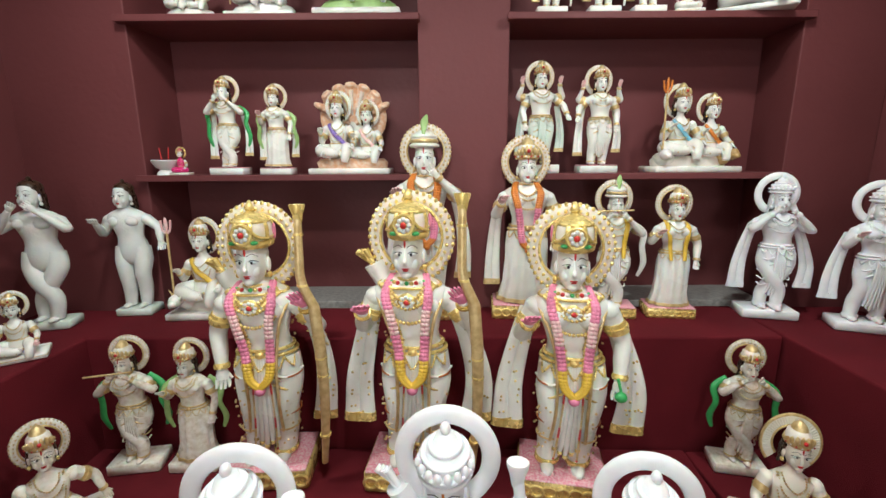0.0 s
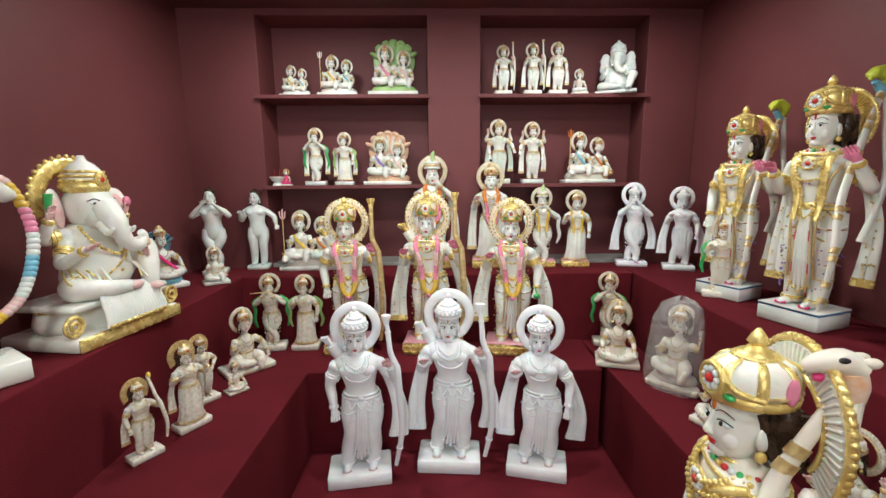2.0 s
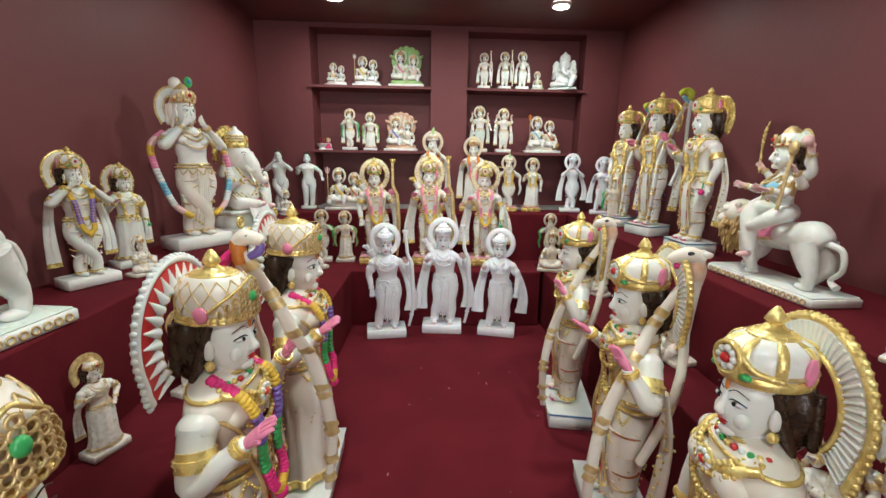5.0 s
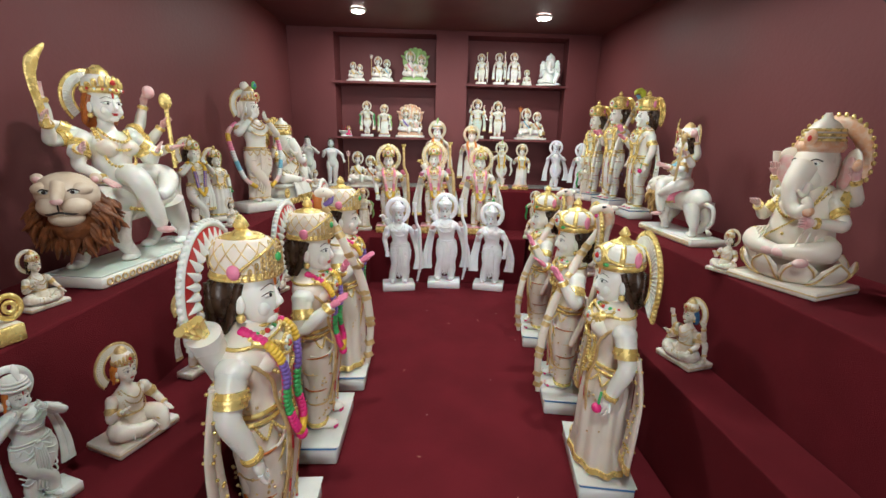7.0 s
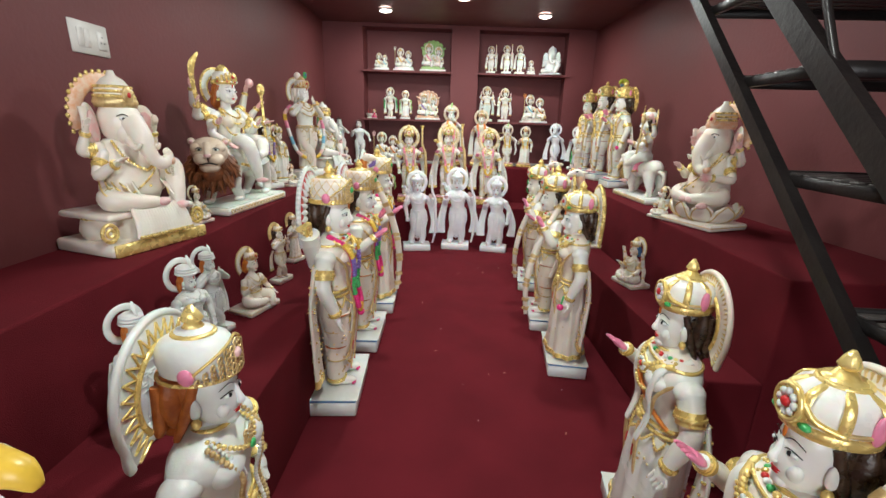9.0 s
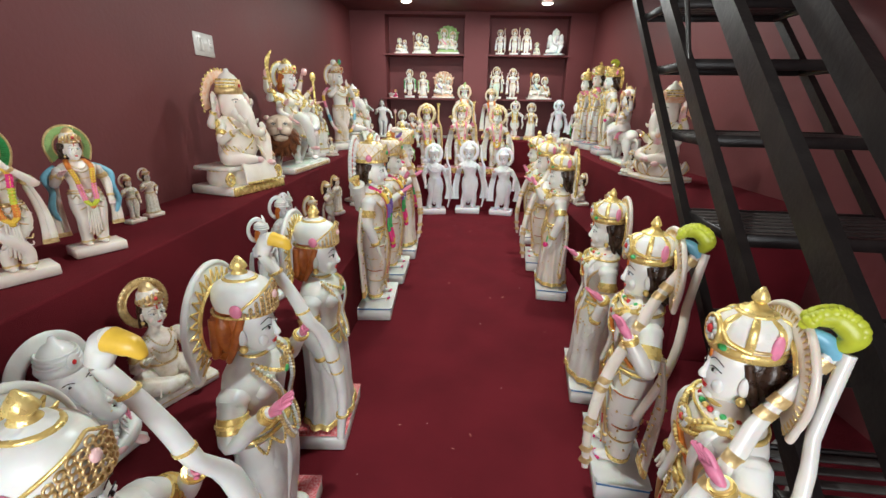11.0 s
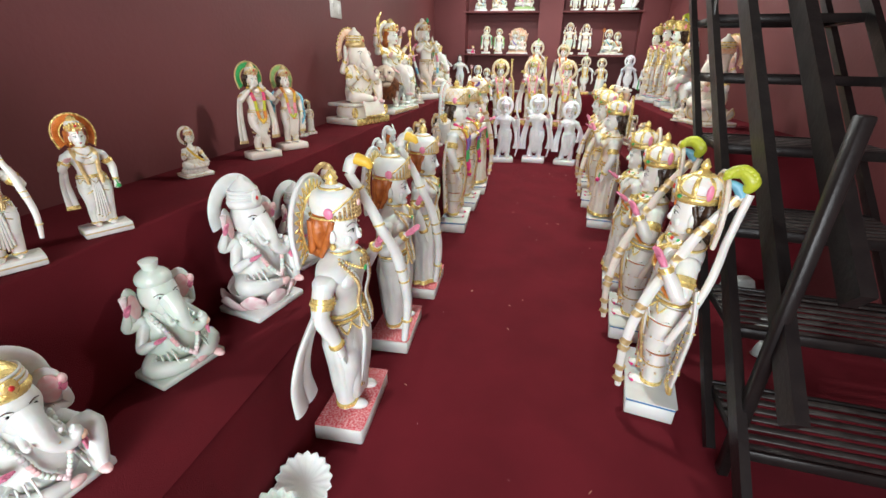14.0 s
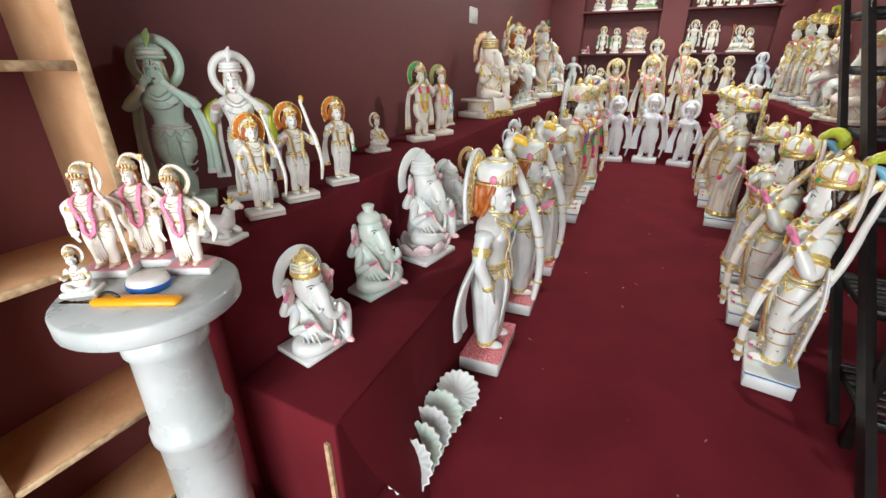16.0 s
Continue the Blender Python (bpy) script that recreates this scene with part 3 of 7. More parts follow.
def halo(k, c, s, style, a="marble", b="gold"):
    x, y, z = c
    if style == "ring":
        k.hoop((x, y, z), 0.098 * s, 0.019 * s, a, flat=0.45, seg=36)
        for i in range(40):
            t = 2 * math.pi * i / 40
            k.bead((x + 0.114 * s * math.cos(t), y - 0.004 * s, z + 0.114 * s * math.sin(t)), 0.0062 * s, b)
        k.hoop((x, y - 0.007 * s, z), 0.084 * s, 0.004 * s, b, n=5, seg=30)
        for i in range(32):
            t = 2 * math.pi * i / 32
            k.bead((x + 0.098 * s * math.cos(t), y - 0.009 * s, z + 0.098 * s * math.sin(t)), 0.0052 * s, b)
    elif style == "plainring":
        k.hoop((x, y, z), 0.098 * s, 0.021 * s, a, flat=0.5, seg=36)
    elif style in ("crest", "redcrest", "zig", "tick"):
        # an upright crescent behind the head, from shoulder to shoulder: ribbed band, beaded rim
        zc = z - 0.02 * s
        k.hoop((x, y, zc), 0.100 * s, 0.024 * s, "red" if style == "redcrest" else a, a0=-42, a1=222, flat=0.26, seg=30, squash=1.05)
        k.hoop((x, y - 0.004 * s, zc), 0.078 * s, 0.0055 * s, b, a0=-42, a1=222, n=6, seg=30, squash=1.05)
        k.hoop((x, y, zc), 0.1235 * s, 0.0065 * s, b if style == "crest" else ("pure" if style == "redcrest" else a), a0=-42, a1=222, n=6, seg=30, squash=1.05)
        for i in range(45):
            t = radians(-42 + 6 * i)
            c2, s2 = math.cos(t), 1.05 * math.sin(t)
            if style == "redcrest":
                k.bead((x + 0.1285 * s * c2, y, zc + 0.1285 * s * s2), 0.0058 * s, "pure")
                if i % 2 == 0:
                    for e in (-1, 1):
                        k.tube([(x + 0.084 * s * c2, y + e * 0.006 * s, zc + 0.084 * s * s2), (x + 0.116 * s * c2, y + e * 0.006 * s, zc + 0.116 * s * s2)], [0.0095 * s, 0.001 * s], "pure", n=6, steps=1)
            elif style == "zig":
                r0, r1 = (0.086, 0.113) if i % 2 else (0.115, 0.086)
                t2 = radians(-42 + 6 * (i + 1))
                for e in (-1, 1):
                    k.tube([(x + r0 * s * c2, y + e * 0.006 * s, zc + r0 * s * s2), (x + r1 * s * math.cos(t2), y + e * 0.006 * s, zc + r1 * 1.05 * s * math.sin(t2))], 0.0024 * s, b, n=5)
            elif style == "tick":
                for e in (-1, 1):
                    k.tube([(x + 0.106 * s * c2, y + e * 0.006 * s, zc + 0.106 * s * s2), (x + 0.118 * s * c2, y + e * 0.005 * s, zc + 0.118 * s * s2)], [0.0012 * s, 0.0030 * s], "dullgold", n=5, steps=1)
            else:
                k.bead((x + 0.1275 * s * c2, y, zc + 0.1275 * s * s2), 0.0060 * s, b)
                for e in (-1, 1):
                    k.tube([(x + 0.085 * s * c2, y + e * 0.0055 * s, zc + 0.085 * s * s2), (x + 0.117 * s * c2, y + e * 0.005 * s, zc + 0.117 * s * s2)], 0.0030 * s, a, n=5, steps=1)


def hand(k, p, d, skin, palm=None, s=1.0):
    """A hand at p whose fingers point along d."""
    p, d = Vector(p), Vector(d).normalized()
    u = d.cross(Vector((0.3, -1, 0.1))).normalized()
    k.tube([p - d * 0.008 * s, p + d * 0.016 * s, p + d * 0.032 * s], [0.013 * s, 0.019 * s, 0.017 * s], palm or skin, n=8, flat=0.6, side=u)
    for i in range(4):
        o = u * (0.0115 * (i - 1.5) * 0.9 * s)
        k.tube([p + d * 0.030 * s + o, p + d * 0.046 * s + o * 1.1, p + d * (0.062 - 0.004 * abs(i - 1.5)) * s + o * 1.1 + Vector((0, -0.004 * s, 0))], [0.0056 * s, 0.0052 * s, 0.0035 * s], palm or skin, n=5, steps=2)
    k.tube([p + d * 0.012 * s - u * 0.014 * s, p + d * 0.03 * s - u * 0.026 * s], [0.0065 * s, 0.004 * s], palm or skin, n=5)


def arm(k, pts, s, skin, gold, palm=None, sleeve=None):
    a, b, c = [Vector(p) for p in pts]
    k.tube([a, a.lerp(b, 0.5) + Vector((0, 0.003, 0)), b, b.lerp(c, 0.5), c], [0.033 * s, 0.0295 * s, 0.025 * s, 0.0225 * s, 0.0145 * s], sleeve or skin, n=10, steps=3)
    k.ball(a + Vector((0, 0, -0.004 * s)), (0.034 * s, 0.036 * s, 0.034 * s), sleeve or skin, n=12)
    hand(k, c, (c - b), skin, palm, s)
    if gold:
        for p, q, f, r in ((a, b, 0.55, 0.032), (b, c, 0.88, 0.020)):
            m, d = p.lerp(q, f), (q - p).normalized()
            k.tube([m - d * (0.018 if r > 0.03 else 0.009) * s, m + d * (0.018 if r > 0.03 else 0.009) * s], r * s * 1.04, gold, n=10, steps=1)
            k.tube([m - d * 0.004 * s, m + d * 0.004 * s], r * s * 1.16, gold, n=10, steps=1)


def shawl(k, pts, w, cloth, gold, seed=1, dots=True, side=(1, 0, 0)):
    """A hanging pleated cloth end with a gilt hem and small sprigs."""
    rnd = random.Random(seed)
    P = [Vector(p) for p in pts]
    for i in range(3):
        o = Vector(side) * (w * 0.55 * (i - 1))
        k.tube([p + o * (0.5 + 0.5 * j / (len(P) - 1)) + Vector((0, 0.006 * (i % 2), 0)) for j, p in enumerate(P)], [w * (0.35 + 0.22 * j / (len(P) - 1)) for j in range(len(P))], cloth, n=8, flat=0.42, steps=4, side=side)
    e = P[-1]
    if gold:
        for i in range(3):
            o = Vector(side) * (w * 0.55 * (i - 1))
            k.tube([e + o + Vector((0, 0, 0.02)), e + o - Vector((0, 0, 0.012))], [w * 0.58, w * 0.62], gold, n=8, flat=0.46, steps=1, side=side)
        if dots:
            for i in range(26):
                t = rnd.random() * (len(P) - 1.001)
                a = P[int(t)].lerp(P[int(t) + 1], t % 1)
                q = a + Vector(side) * (w * (rnd.random() - 0.5) * 1.5)
                for e2 in (-1, 1):
                    k.bead(q + Vector((0, e2 * w * 0.26, 0)), 0.0042, gold)


def bow(k, x, y, z0, z1, body, gold, head="bird", lean=0.0, out=0.03, y1=None):
    """A tall carved bow with gilt bands, and an animal's head at its top."""
    y1 = y if y1 is None else y1
    flat = head in ("bird", "pinkbird", "dragon")
    f = 0.80 if head == "knob" else (0.95 if head == "yellowbird" else 0.84)
    dy = y1 - y
    P = k.tube([(x, y, z0), (x + out, y - 0.012, z0 + (z1 - z0) * 0.25), (x + out * 0.6 + lean * 0.4, y - 0.02 + dy * 0.2, z0 + (z1 - z0) * 0.5), (x + out + lean * 0.75, y - 0.02 + dy * 0.62, z0 + (z1 - z0) * 0.78), (x + lean, y1, z1)],
               [0.012 * f, 0.018 * f, 0.021 * f, 0.019 * f, 0.015 * f], body, n=10, flat=0.62 if flat else 1.0, side=(0, 1, 0) if flat else None)
    spots = (0.10, 0.14, 0.26, 0.30, 0.42, 0.46, 0.62, 0.66, 0.78, 0.82, 0.90) if flat else (0.16, 0.40, 0.45, 0.70, 0.88)
    for i in [int(len(P) * q) for q in spots]:
        d = (P[i + 1] - P[i - 1]).normalized()
        w = Vector((0, 0.004, 0.007)) if flat else Vector((0, 0, 0))
        k.tube([P[i] - d * 0.0035 - w, P[i] + d * 0.0035 + w], 0.0215 * f, gold if not flat else "dullgold", n=10, steps=1, flat=0.66 if flat else 1.0, side=(0, 1, 0) if flat else None)
    if flat:
        k.tube([(x + 0.015, 0.0, z0 + 0.26), (x + 0.03, y1 * 0.55, z0 + 0.50), (x + lean + 0.008, y1 + 0.010, z1 - 0.01)], 0.0115, body, n=8)
    t = Vector((x + lean, y1, z1))
    if head == "bird":
        Q = k.tube([t, t + Vector((0.012, 0.006, 0.030)), t + Vector((-0.002, -0.014, 0.054)), t + Vector((-0.010, -0.042, 0.048)), t + Vector((-0.012, -0.060, 0.026))], [0.014, 0.021, 0.022, 0.016, 0.005], "lime", n=10)
        for i, p in enumerate(Q[2:-2]):
            k.ball(p + Vector((0.008 * (-1) ** i, 0.004, 0.012)), (0.010, 0.014, 0.012), "lime", n=8, turn=(30, 0, 20 * i))
        k.tube([t + Vector((0, -0.004, -0.022)), t + Vector((-0.004, -0.022, 0.008)), t + Vector((-0.008, -0.044, 0.020))], [0.015, 0.015, 0.009], "sky", n=8)
    elif head == "pinkbird":
        k.tube([t + Vector((0, 0.004, -0.04)), t + Vector((0.004, 0.006, 0.0)), t + Vector((0.004, 0.0, 0.030))], [0.018, 0.021, 0.020], "peach", n=10)
        k.tube([t + Vector((0.004, 0.012, 0.030)), t + Vector((0.0, -0.014, 0.046)), t + Vector((-0.006, -0.044, 0.038)), t + Vector((-0.008, -0.060, 0.026))], [0.020, 0.024, 0.018, 0.010], body, n=10)
        k.tube([t + Vector((0, -0.018, 0.016)), t + Vector((-0.006, -0.048, 0.012))], [0.013, 0.007], "hot", n=8, steps=1)
        for e in (-1, 1):
            k.ball(t + Vector((e * 0.018, -0.020, 0.054)), (0.006, 0.009, 0.006), "black", n=8)
            k.ball(t + Vector((e * 0.014, 0.020, 0.050)), (0.008, 0.014, 0.010), body, n=8)
    elif head == "dragon":
        k.tube([t + Vector((0, 0.00288, -0.0288)), t + Vector((0.00288, 0.0072, 0)), t + Vector((0.00288, 0.0072, 0.0288))], [0.01404, 0.01794, 0.0156], "orange", n=10)
        k.tube([t + Vector((0.00288, 0.00864, 0.02592)), t + Vector((0, -0.01152, 0.03744)), t + Vector((-0.00432, -0.036, 0.03312)), t + Vector((-0.00576, -0.04752, 0.02592))], [0.01638, 0.0195, 0.0156, 0.00936], "cream", n=10)
        k.tube([t + Vector((0, -0.0432, 0.02448)), t + Vector((0, -0.036, 0.00288)), t + Vector((0, -0.01584, -0.01008))], [0.00702, 0.01092, 0.0078], "purple", n=8)
        k.tube([t + Vector((0, 0.01728, 0.0072)), t + Vector((0, 0.0324, -0.0144)), t + Vector((0, 0.04752, -0.04752))], [0.00936, 0.02028, 0.01404], "hot", n=8, flat=0.6)
        for e in (-1, 1):
            k.ball(t + Vector((e * 0.0145, -0.01872, 0.0432)), (0.004, 0.007, 0.004), "black", n=8)
    elif head == "yellowbird":
        k.tube([t, t + Vector((0.008, -0.012, 0.035)), t + Vector((-0.004, -0.035, 0.05))], [0.018, 0.022, 0.02], body, n=10)
        k.tube([t + Vector((-0.004, -0.03, 0.05)), t + Vector((-0.008, -0.06, 0.04)), t + Vector((-0.008, -0.075, 0.02))], [0.021, 0.018, 0.006], "yellow", n=10)
    else:
        k.loft([(t.x, t.y, t.z - 0.03, 0.013, 0.013), (t.x, t.y, t.z - 0.004, 0.018, 0.016), (t.x, t.y, t.z + 0.020, 0.026, 0.018), (t.x, t.y, t.z + 0.026, 0.025, 0.017)], gold, n=10)


def plinth(k, w, d, h, style, body):
    if style == "gilt":
        k.box((0, 0, 0), (w, d, h), "gold", 0.006)
        for i in range(7):
            k.hoop((-w * 0.42 + w * 0.14 * i, -d / 2 - 0.001, h * 0.5), h * 0.26, h * 0.07, "gold", n=5, seg=12)
        k.box((0, 0, h), (w * 0.96, d * 0.94, 0.008), "pinkfleck", 0.003)
    elif style in ("fleck", "pinkfleck"):
        k.box((0, 0, 0), (w, d, h - 0.008), "pure", 0.005)
        k.box((0, 0, h - 0.009), (w * 0.985, d * 0.98, 0.010), style, 0.003)
    elif style == "line":
        k.box((0, 0, 0), (w, d, h - 0.010), "pure", 0.005)
        k.box((0, 0, h - 0.0105), (w * 1.004, d * 1.004, 0.006), "blue", 0.002)
        k.box((0, 0, h - 0.005), (w * 0.99, d * 0.99, 0.006), "pure", 0.002)
    else:
        k.box((0, 0, 0), (w, d, h), body, 0.006)
        if style == "trim":
            k.box((0, 0, h * 0.45), (w * 1.01, d * 1.01, h * 0.2), "dullgold", 0.003)


def standing(o):
    """A standing figure. o: what sets it apart."""
    g = o.get
    k = Kit()
    skin, cloth, gold = g("skin", "marble"), g("cloth", g("skin", "marble")), g("gold", "gold")
    n = g("n", 16)
    h = g("plinth", 0.075)
    plinth(k, g("pw", 0.30), g("pd", 0.20), h, g("base", "plain"), skin if g("base", "plain") != "plain" else g("basebody", skin))
    zb = h
    cross = g("cross", False)
    # legs and lower garment
    fx = (0.035, -0.035) if cross else (-g("stance", 0.045), g("stance", 0.045))
    for e, f in ((-1, fx[0]), (1, fx[1])):
        dy = -0.03 if (cross and e < 0) else 0.0
        k.ball((f, -0.032 + dy, zb + 0.014), (0.021, 0.044, 0.017), skin, n=10)
        if g("toes"):
            for q in range(5):
                k.bead((f - 0.016 + 0.008 * q, -0.072 + dy + 0.004 * abs(q - 1.5), zb + 0.010), 0.006, g("toes"))
        if g("legs", True):
            k.tube([(e * 0.046, 0.004, 0.46), (e * 0.052, -0.006, 0.37), (e * 0.046 * (0.4 if cross else 1), -0.016 + dy * 0.6, 0.28), (f, dy * 0.9, 0.18), (f, -0.002 + dy, zb + 0.01)],
                   [0.048, 0.050, 0.042, 0.038, 0.030], cloth, n=12)
            if gold:
                k.tube([(f, -0.002 + dy, zb + 0.022), (f, -0.002 + dy, zb + 0.036)], 0.038, gold, n=12, steps=1)
    if g("skirt"):
        k.loft([(0, 0.004, 0.49, 0.078, 0.058), (0, 0.004, 0.42, 0.096, 0.074), (0, 0, 0.30, 0.10, 0.078), (0, 0, 0.18, 0.105, 0.08), (0, 0, zb + 0.02, 0.125, 0.09), (0, 0, zb + 0.012, 0.12, 0.086)],
               cloth, n=40, fold=11, amp=0.045, turn=2)
        if gold:
            k.loft([(0, 0, zb + 0.016, 0.131, 0.095), (0, 0, zb + 0.036, 0.127, 0.092)], gold, n=40, fold=11, amp=0.045)
    else:
        k.loft([(0, 0.006, 0.35, 0.055, 0.045), (0, 0.006, 0.39, 0.081, 0.062), (0, 0.006, 0.45, 0.085, 0.064), (0, 0.006, 0.50, 0.075, 0.056)], cloth, n=n)
        if g("wrap"):
            wd = g("wrap")
            k.loft([(0, 0.006, 0.47, 0.080, 0.058), (0, 0.004, 0.38, 0.088 * wd, 0.064 * wd), (0, 0.002, 0.28, 0.079 * wd, 0.058 * wd), (0, 0.002, 0.18, 0.070 * wd, 0.052 * wd), (0, 0, zb + 0.045, 0.064 * wd, 0.046 * wd), (0, 0, zb + 0.03, 0.050 * wd, 0.036 * wd)], cloth, n=32, fold=9, amp=0.035, turn=5)
        if g("pleat", True):
            for q in range(5):
                x = (q - 2) * 0.011
                k.tube([(x * 0.6, -0.058, 0.475), (x, -0.066, 0.36), (x * 1.3, -0.052, 0.2 + 0.012 * abs(q - 2)), (x * 1.5, -0.045, 0.145 + 0.014 * abs(q - 2))], [0.008, 0.0085, 0.0085, 0.006], cloth, n=6, steps=3)
                if gold:
                    k.bead((x * 1.5, -0.047, 0.142 + 0.014 * abs(q - 2)), 0.009, gold)
    # folds round the thighs
    if g("folds", True) and not g("skirt"):
        for q in range(5):
            for e in (-1, 1):
                z = 0.40 - 0.045 * q
                k.tube([(e * 0.012, -0.062 + 0.006 * q, z + 0.03), (e * 0.065, -0.055 + 0.004 * q, z), (e * 0.103 - e * 0.006 * q, -0.004, z + 0.012)], 0.0042, gold if (q % 2 and gold) else cloth, n=5)
    # torso
    T = g("coat", skin)
    k.loft([(0, 0.004, 0.455, 0.080, 0.060), (0, 0.002, 0.50, 0.073, 0.053), (0, 0, 0.535, 0.070, 0.051), (0, -0.002, 0.58, 0.080, 0.057), (0, -0.004, 0.625, 0.094, 0.064),
            (0, 0, 0.655, 0.108, 0.062), (0, 0.003, 0.676, 0.105, 0.055), (0, 0.004, 0.692, 0.086, 0.047), (0, 0.004, 0.706, 0.054, 0.038), (0, 0.004, 0.718, 0.031, 0.031)], T, n=n)
    for e in (-1, 1):
        k.ball((e * 0.040, -0.042, 0.632), (0.042, 0.026, 0.034) if not g("bust") else (0.040, 0.036, 0.038), T, n=12)
    k.loft([(0, 0.004, 0.69, 0.034, 0.034), (0, 0.000, 0.715, 0.027, 0.028), (0, -0.002, 0.75, 0.027, 0.030)], skin, n=12)
    if gold:
        for z, a, b in ((0.495, 0.080, 0.060), (0.478, 0.088, 0.065)):
            k.hoop((0, 0.004, z), a, 0.006, gold, axis='z', squash=b / a, n=6, seg=28)
        for q in range(5):
            t = radians(210 + 30 * q)
            k.string([(0.088 * math.cos(t - 0.25), 0.066 * math.sin(t - 0.25), 0.468), (0.099 * math.cos(t), 0.080 * math.sin(t), 0.438), (0.088 * math.cos(t + 0.25), 0.066 * math.sin(t + 0.25), 0.468)], 0.0042, gold)
        k.ball((0, -0.064, 0.486), (0.014, 0.008, 0.013), gold, n=8)
        k.hoop((0, -0.004, 0.712), 0.036, 0.005, gold, axis='z', n=6, seg=22)
        for r, z in ((0.050, 0.668), (0.062, 0.645), (0.070, 0.60))[:g("necklaces", 3)]:
            k.string([(-r, -0.020, 0.700), (-r * 0.82, -0.062, z + 0.012), (0, -0.077, z - 0.014), (r * 0.82, -0.062, z + 0.012), (r, -0.020, 0.700)], 0.0058, gold)
        if g("collar"):
            k.loft([(0, 0.002, 0.688, 0.094, 0.058), (0, 0.003, 0.697, 0.083, 0.051), (0, 0.003, 0.710, 0.056, 0.043), (0, 0.002, 0.722, 0.036, 0.036)], g("yoke", "cream"), n=n)
            k.hoop((0, 0.002, 0.688), 0.094, 0.0045, gold, axis='z', squash=0.62, n=6, seg=26)
            for q in range(13):
                t = radians(190 + 160 * q / 12)
                k.ball((0.062 * math.cos(t), 0.004 + 0.052 * math.sin(t), 0.702), 0.0068, ("red", "pure", "green", "gold")[q % 4], n=6)
            bz = 0.652
            k.ball((0, -0.070, bz), (0.027, 0.006, 0.027), gold, n=12)
            for a in range(0, 360, 45):
                t = radians(a)
                k.ball((0.0155 * math.cos(t), -0.076, bz + 0.0155 * math.sin(t)), (0.0066, 0.0045, 0.0066), "pure", n=6)
            k.ball((0, -0.079, bz), (0.008, 0.005, 0.008), "red", n=8)
            for e in (-1, 1):
                k.tube([(e * 0.030, -0.066, 0.655), (e * 0.055, -0.055, 0.676), (e * 0.080, -0.028, 0.694)], 0.0085, gold, n=6, flat=0.6)
        if g("bib"):
            for e in (-1, 1):
                for q, (w, r) in enumerate(((0.0, 0.0062), (0.013, 0.0050))):
                    k.string([(e * (0.068 - w), -0.030, 0.698), (e * (0.058 - w), -0.064, 0.655), (e * (0.042 - w * 0.8), -0.074, 0.600), (e * (0.036 - w * 0.8), -0.062, 0.53), (e * (0.034 - w), -0.075, 0.46), (e * (0.014 - w * 0.5), -0.082, 0.415)], r, "dullgold" if q == 0 else "pure")
            for q in range(9):
                k.hoop((0.012 * (q % 3 - 1), -0.078 + 0.004 * abs(q % 3 - 1), 0.690 - 0.012 * (q // 3)), 0.0060, 0.0020, "dullgold", n=4, seg=8)
            k.ball((0, -0.080, 0.652), (0.009, 0.005, 0.011), "green", n=8)
        if g("open"):
            for e in (-1, 1):
                k.string([(e * 0.05, -0.05, 0.69), (e * 0.045, -0.071, 0.63), (e * 0.03, -0.058, 0.54), (e * 0.022, -0.072, 0.45)], 0.0065, gold)
        if g("sash"):
            k.tube([(-0.075, -0.02, 0.69), (-0.03, -0.07, 0.63), (0.04, -0.058, 0.55), (0.078, -0.02, 0.50)], 0.006, g("sash"), n=6)
        if g("lapel"):
            for e in (-1, 1):
                k.tube([(e * 0.062, 0.02, 0.705), (e * 0.062, -0.05, 0.675), (e * 0.052, -0.068, 0.60), (e * 0.045, -0.058, 0.52), (e * 0.04, -0.078, 0.43)], [0.012, 0.015, 0.014, 0.013, 0.010], g("lapel"), n=6, flat=0.5)
    gl = g("garland")
    if gl:
        for e in (-1, 1):
            P = k.tube([(e * 0.052, 0.005, 0.712), (e * 0.060, -0.058, 0.675), (e * 0.046, -0.078, 0.60), (e * 0.036, -0.072, 0.50), (e * 0.028, -0.085, 0.42), (0, -0.088, 0.385)], g("strand", 0.0115), gl[0], n=6)
            for i, p in enumerate(P):
                for q in (-1, 1):
                    k.ball(p + Vector((q * g("strand", 0.0115) * 0.5, -0.003, 0)), g("strand", 0.0115), gl[(i * len(gl)) // len(P)], n=6)
        k.ball((0, -0.09, 0.375), (0.016, 0.014, 0.016), gl[0], n=8)
    if g("stole"):
        for e, top in ((-1, 0.62), (1, 0.66)):
            Q = [(e * 0.10, 0.045, 0.67), (e * 0.175, 0.03, top - 0.02), (e * 0.195, 0.0, 0.50), (e * 0.175, -0.02, 0.37), (e * 0.135, -0.04, 0.26), (e * 0.07, -0.06, 0.20)]
            P = k.tube(Q, 0.012, "pure", n=8)
            for i, p in enumerate(P):
                k.ball(p, 0.0165, g("stole")[i * len(g("stole")) // len(P)], n=8)
    if g("feather"):
        k.ball((0.035, -0.02, 0.955), (0.024, 0.010, 0.030), "green", n=10)
        k.ball((0.035, -0.030, 0.957), (0.010, 0.004, 0.012), "blue", n=8)
        k.ball((-0.02, 0.02, 0.945), (0.034, 0.030, 0.034), "cream", n=12)
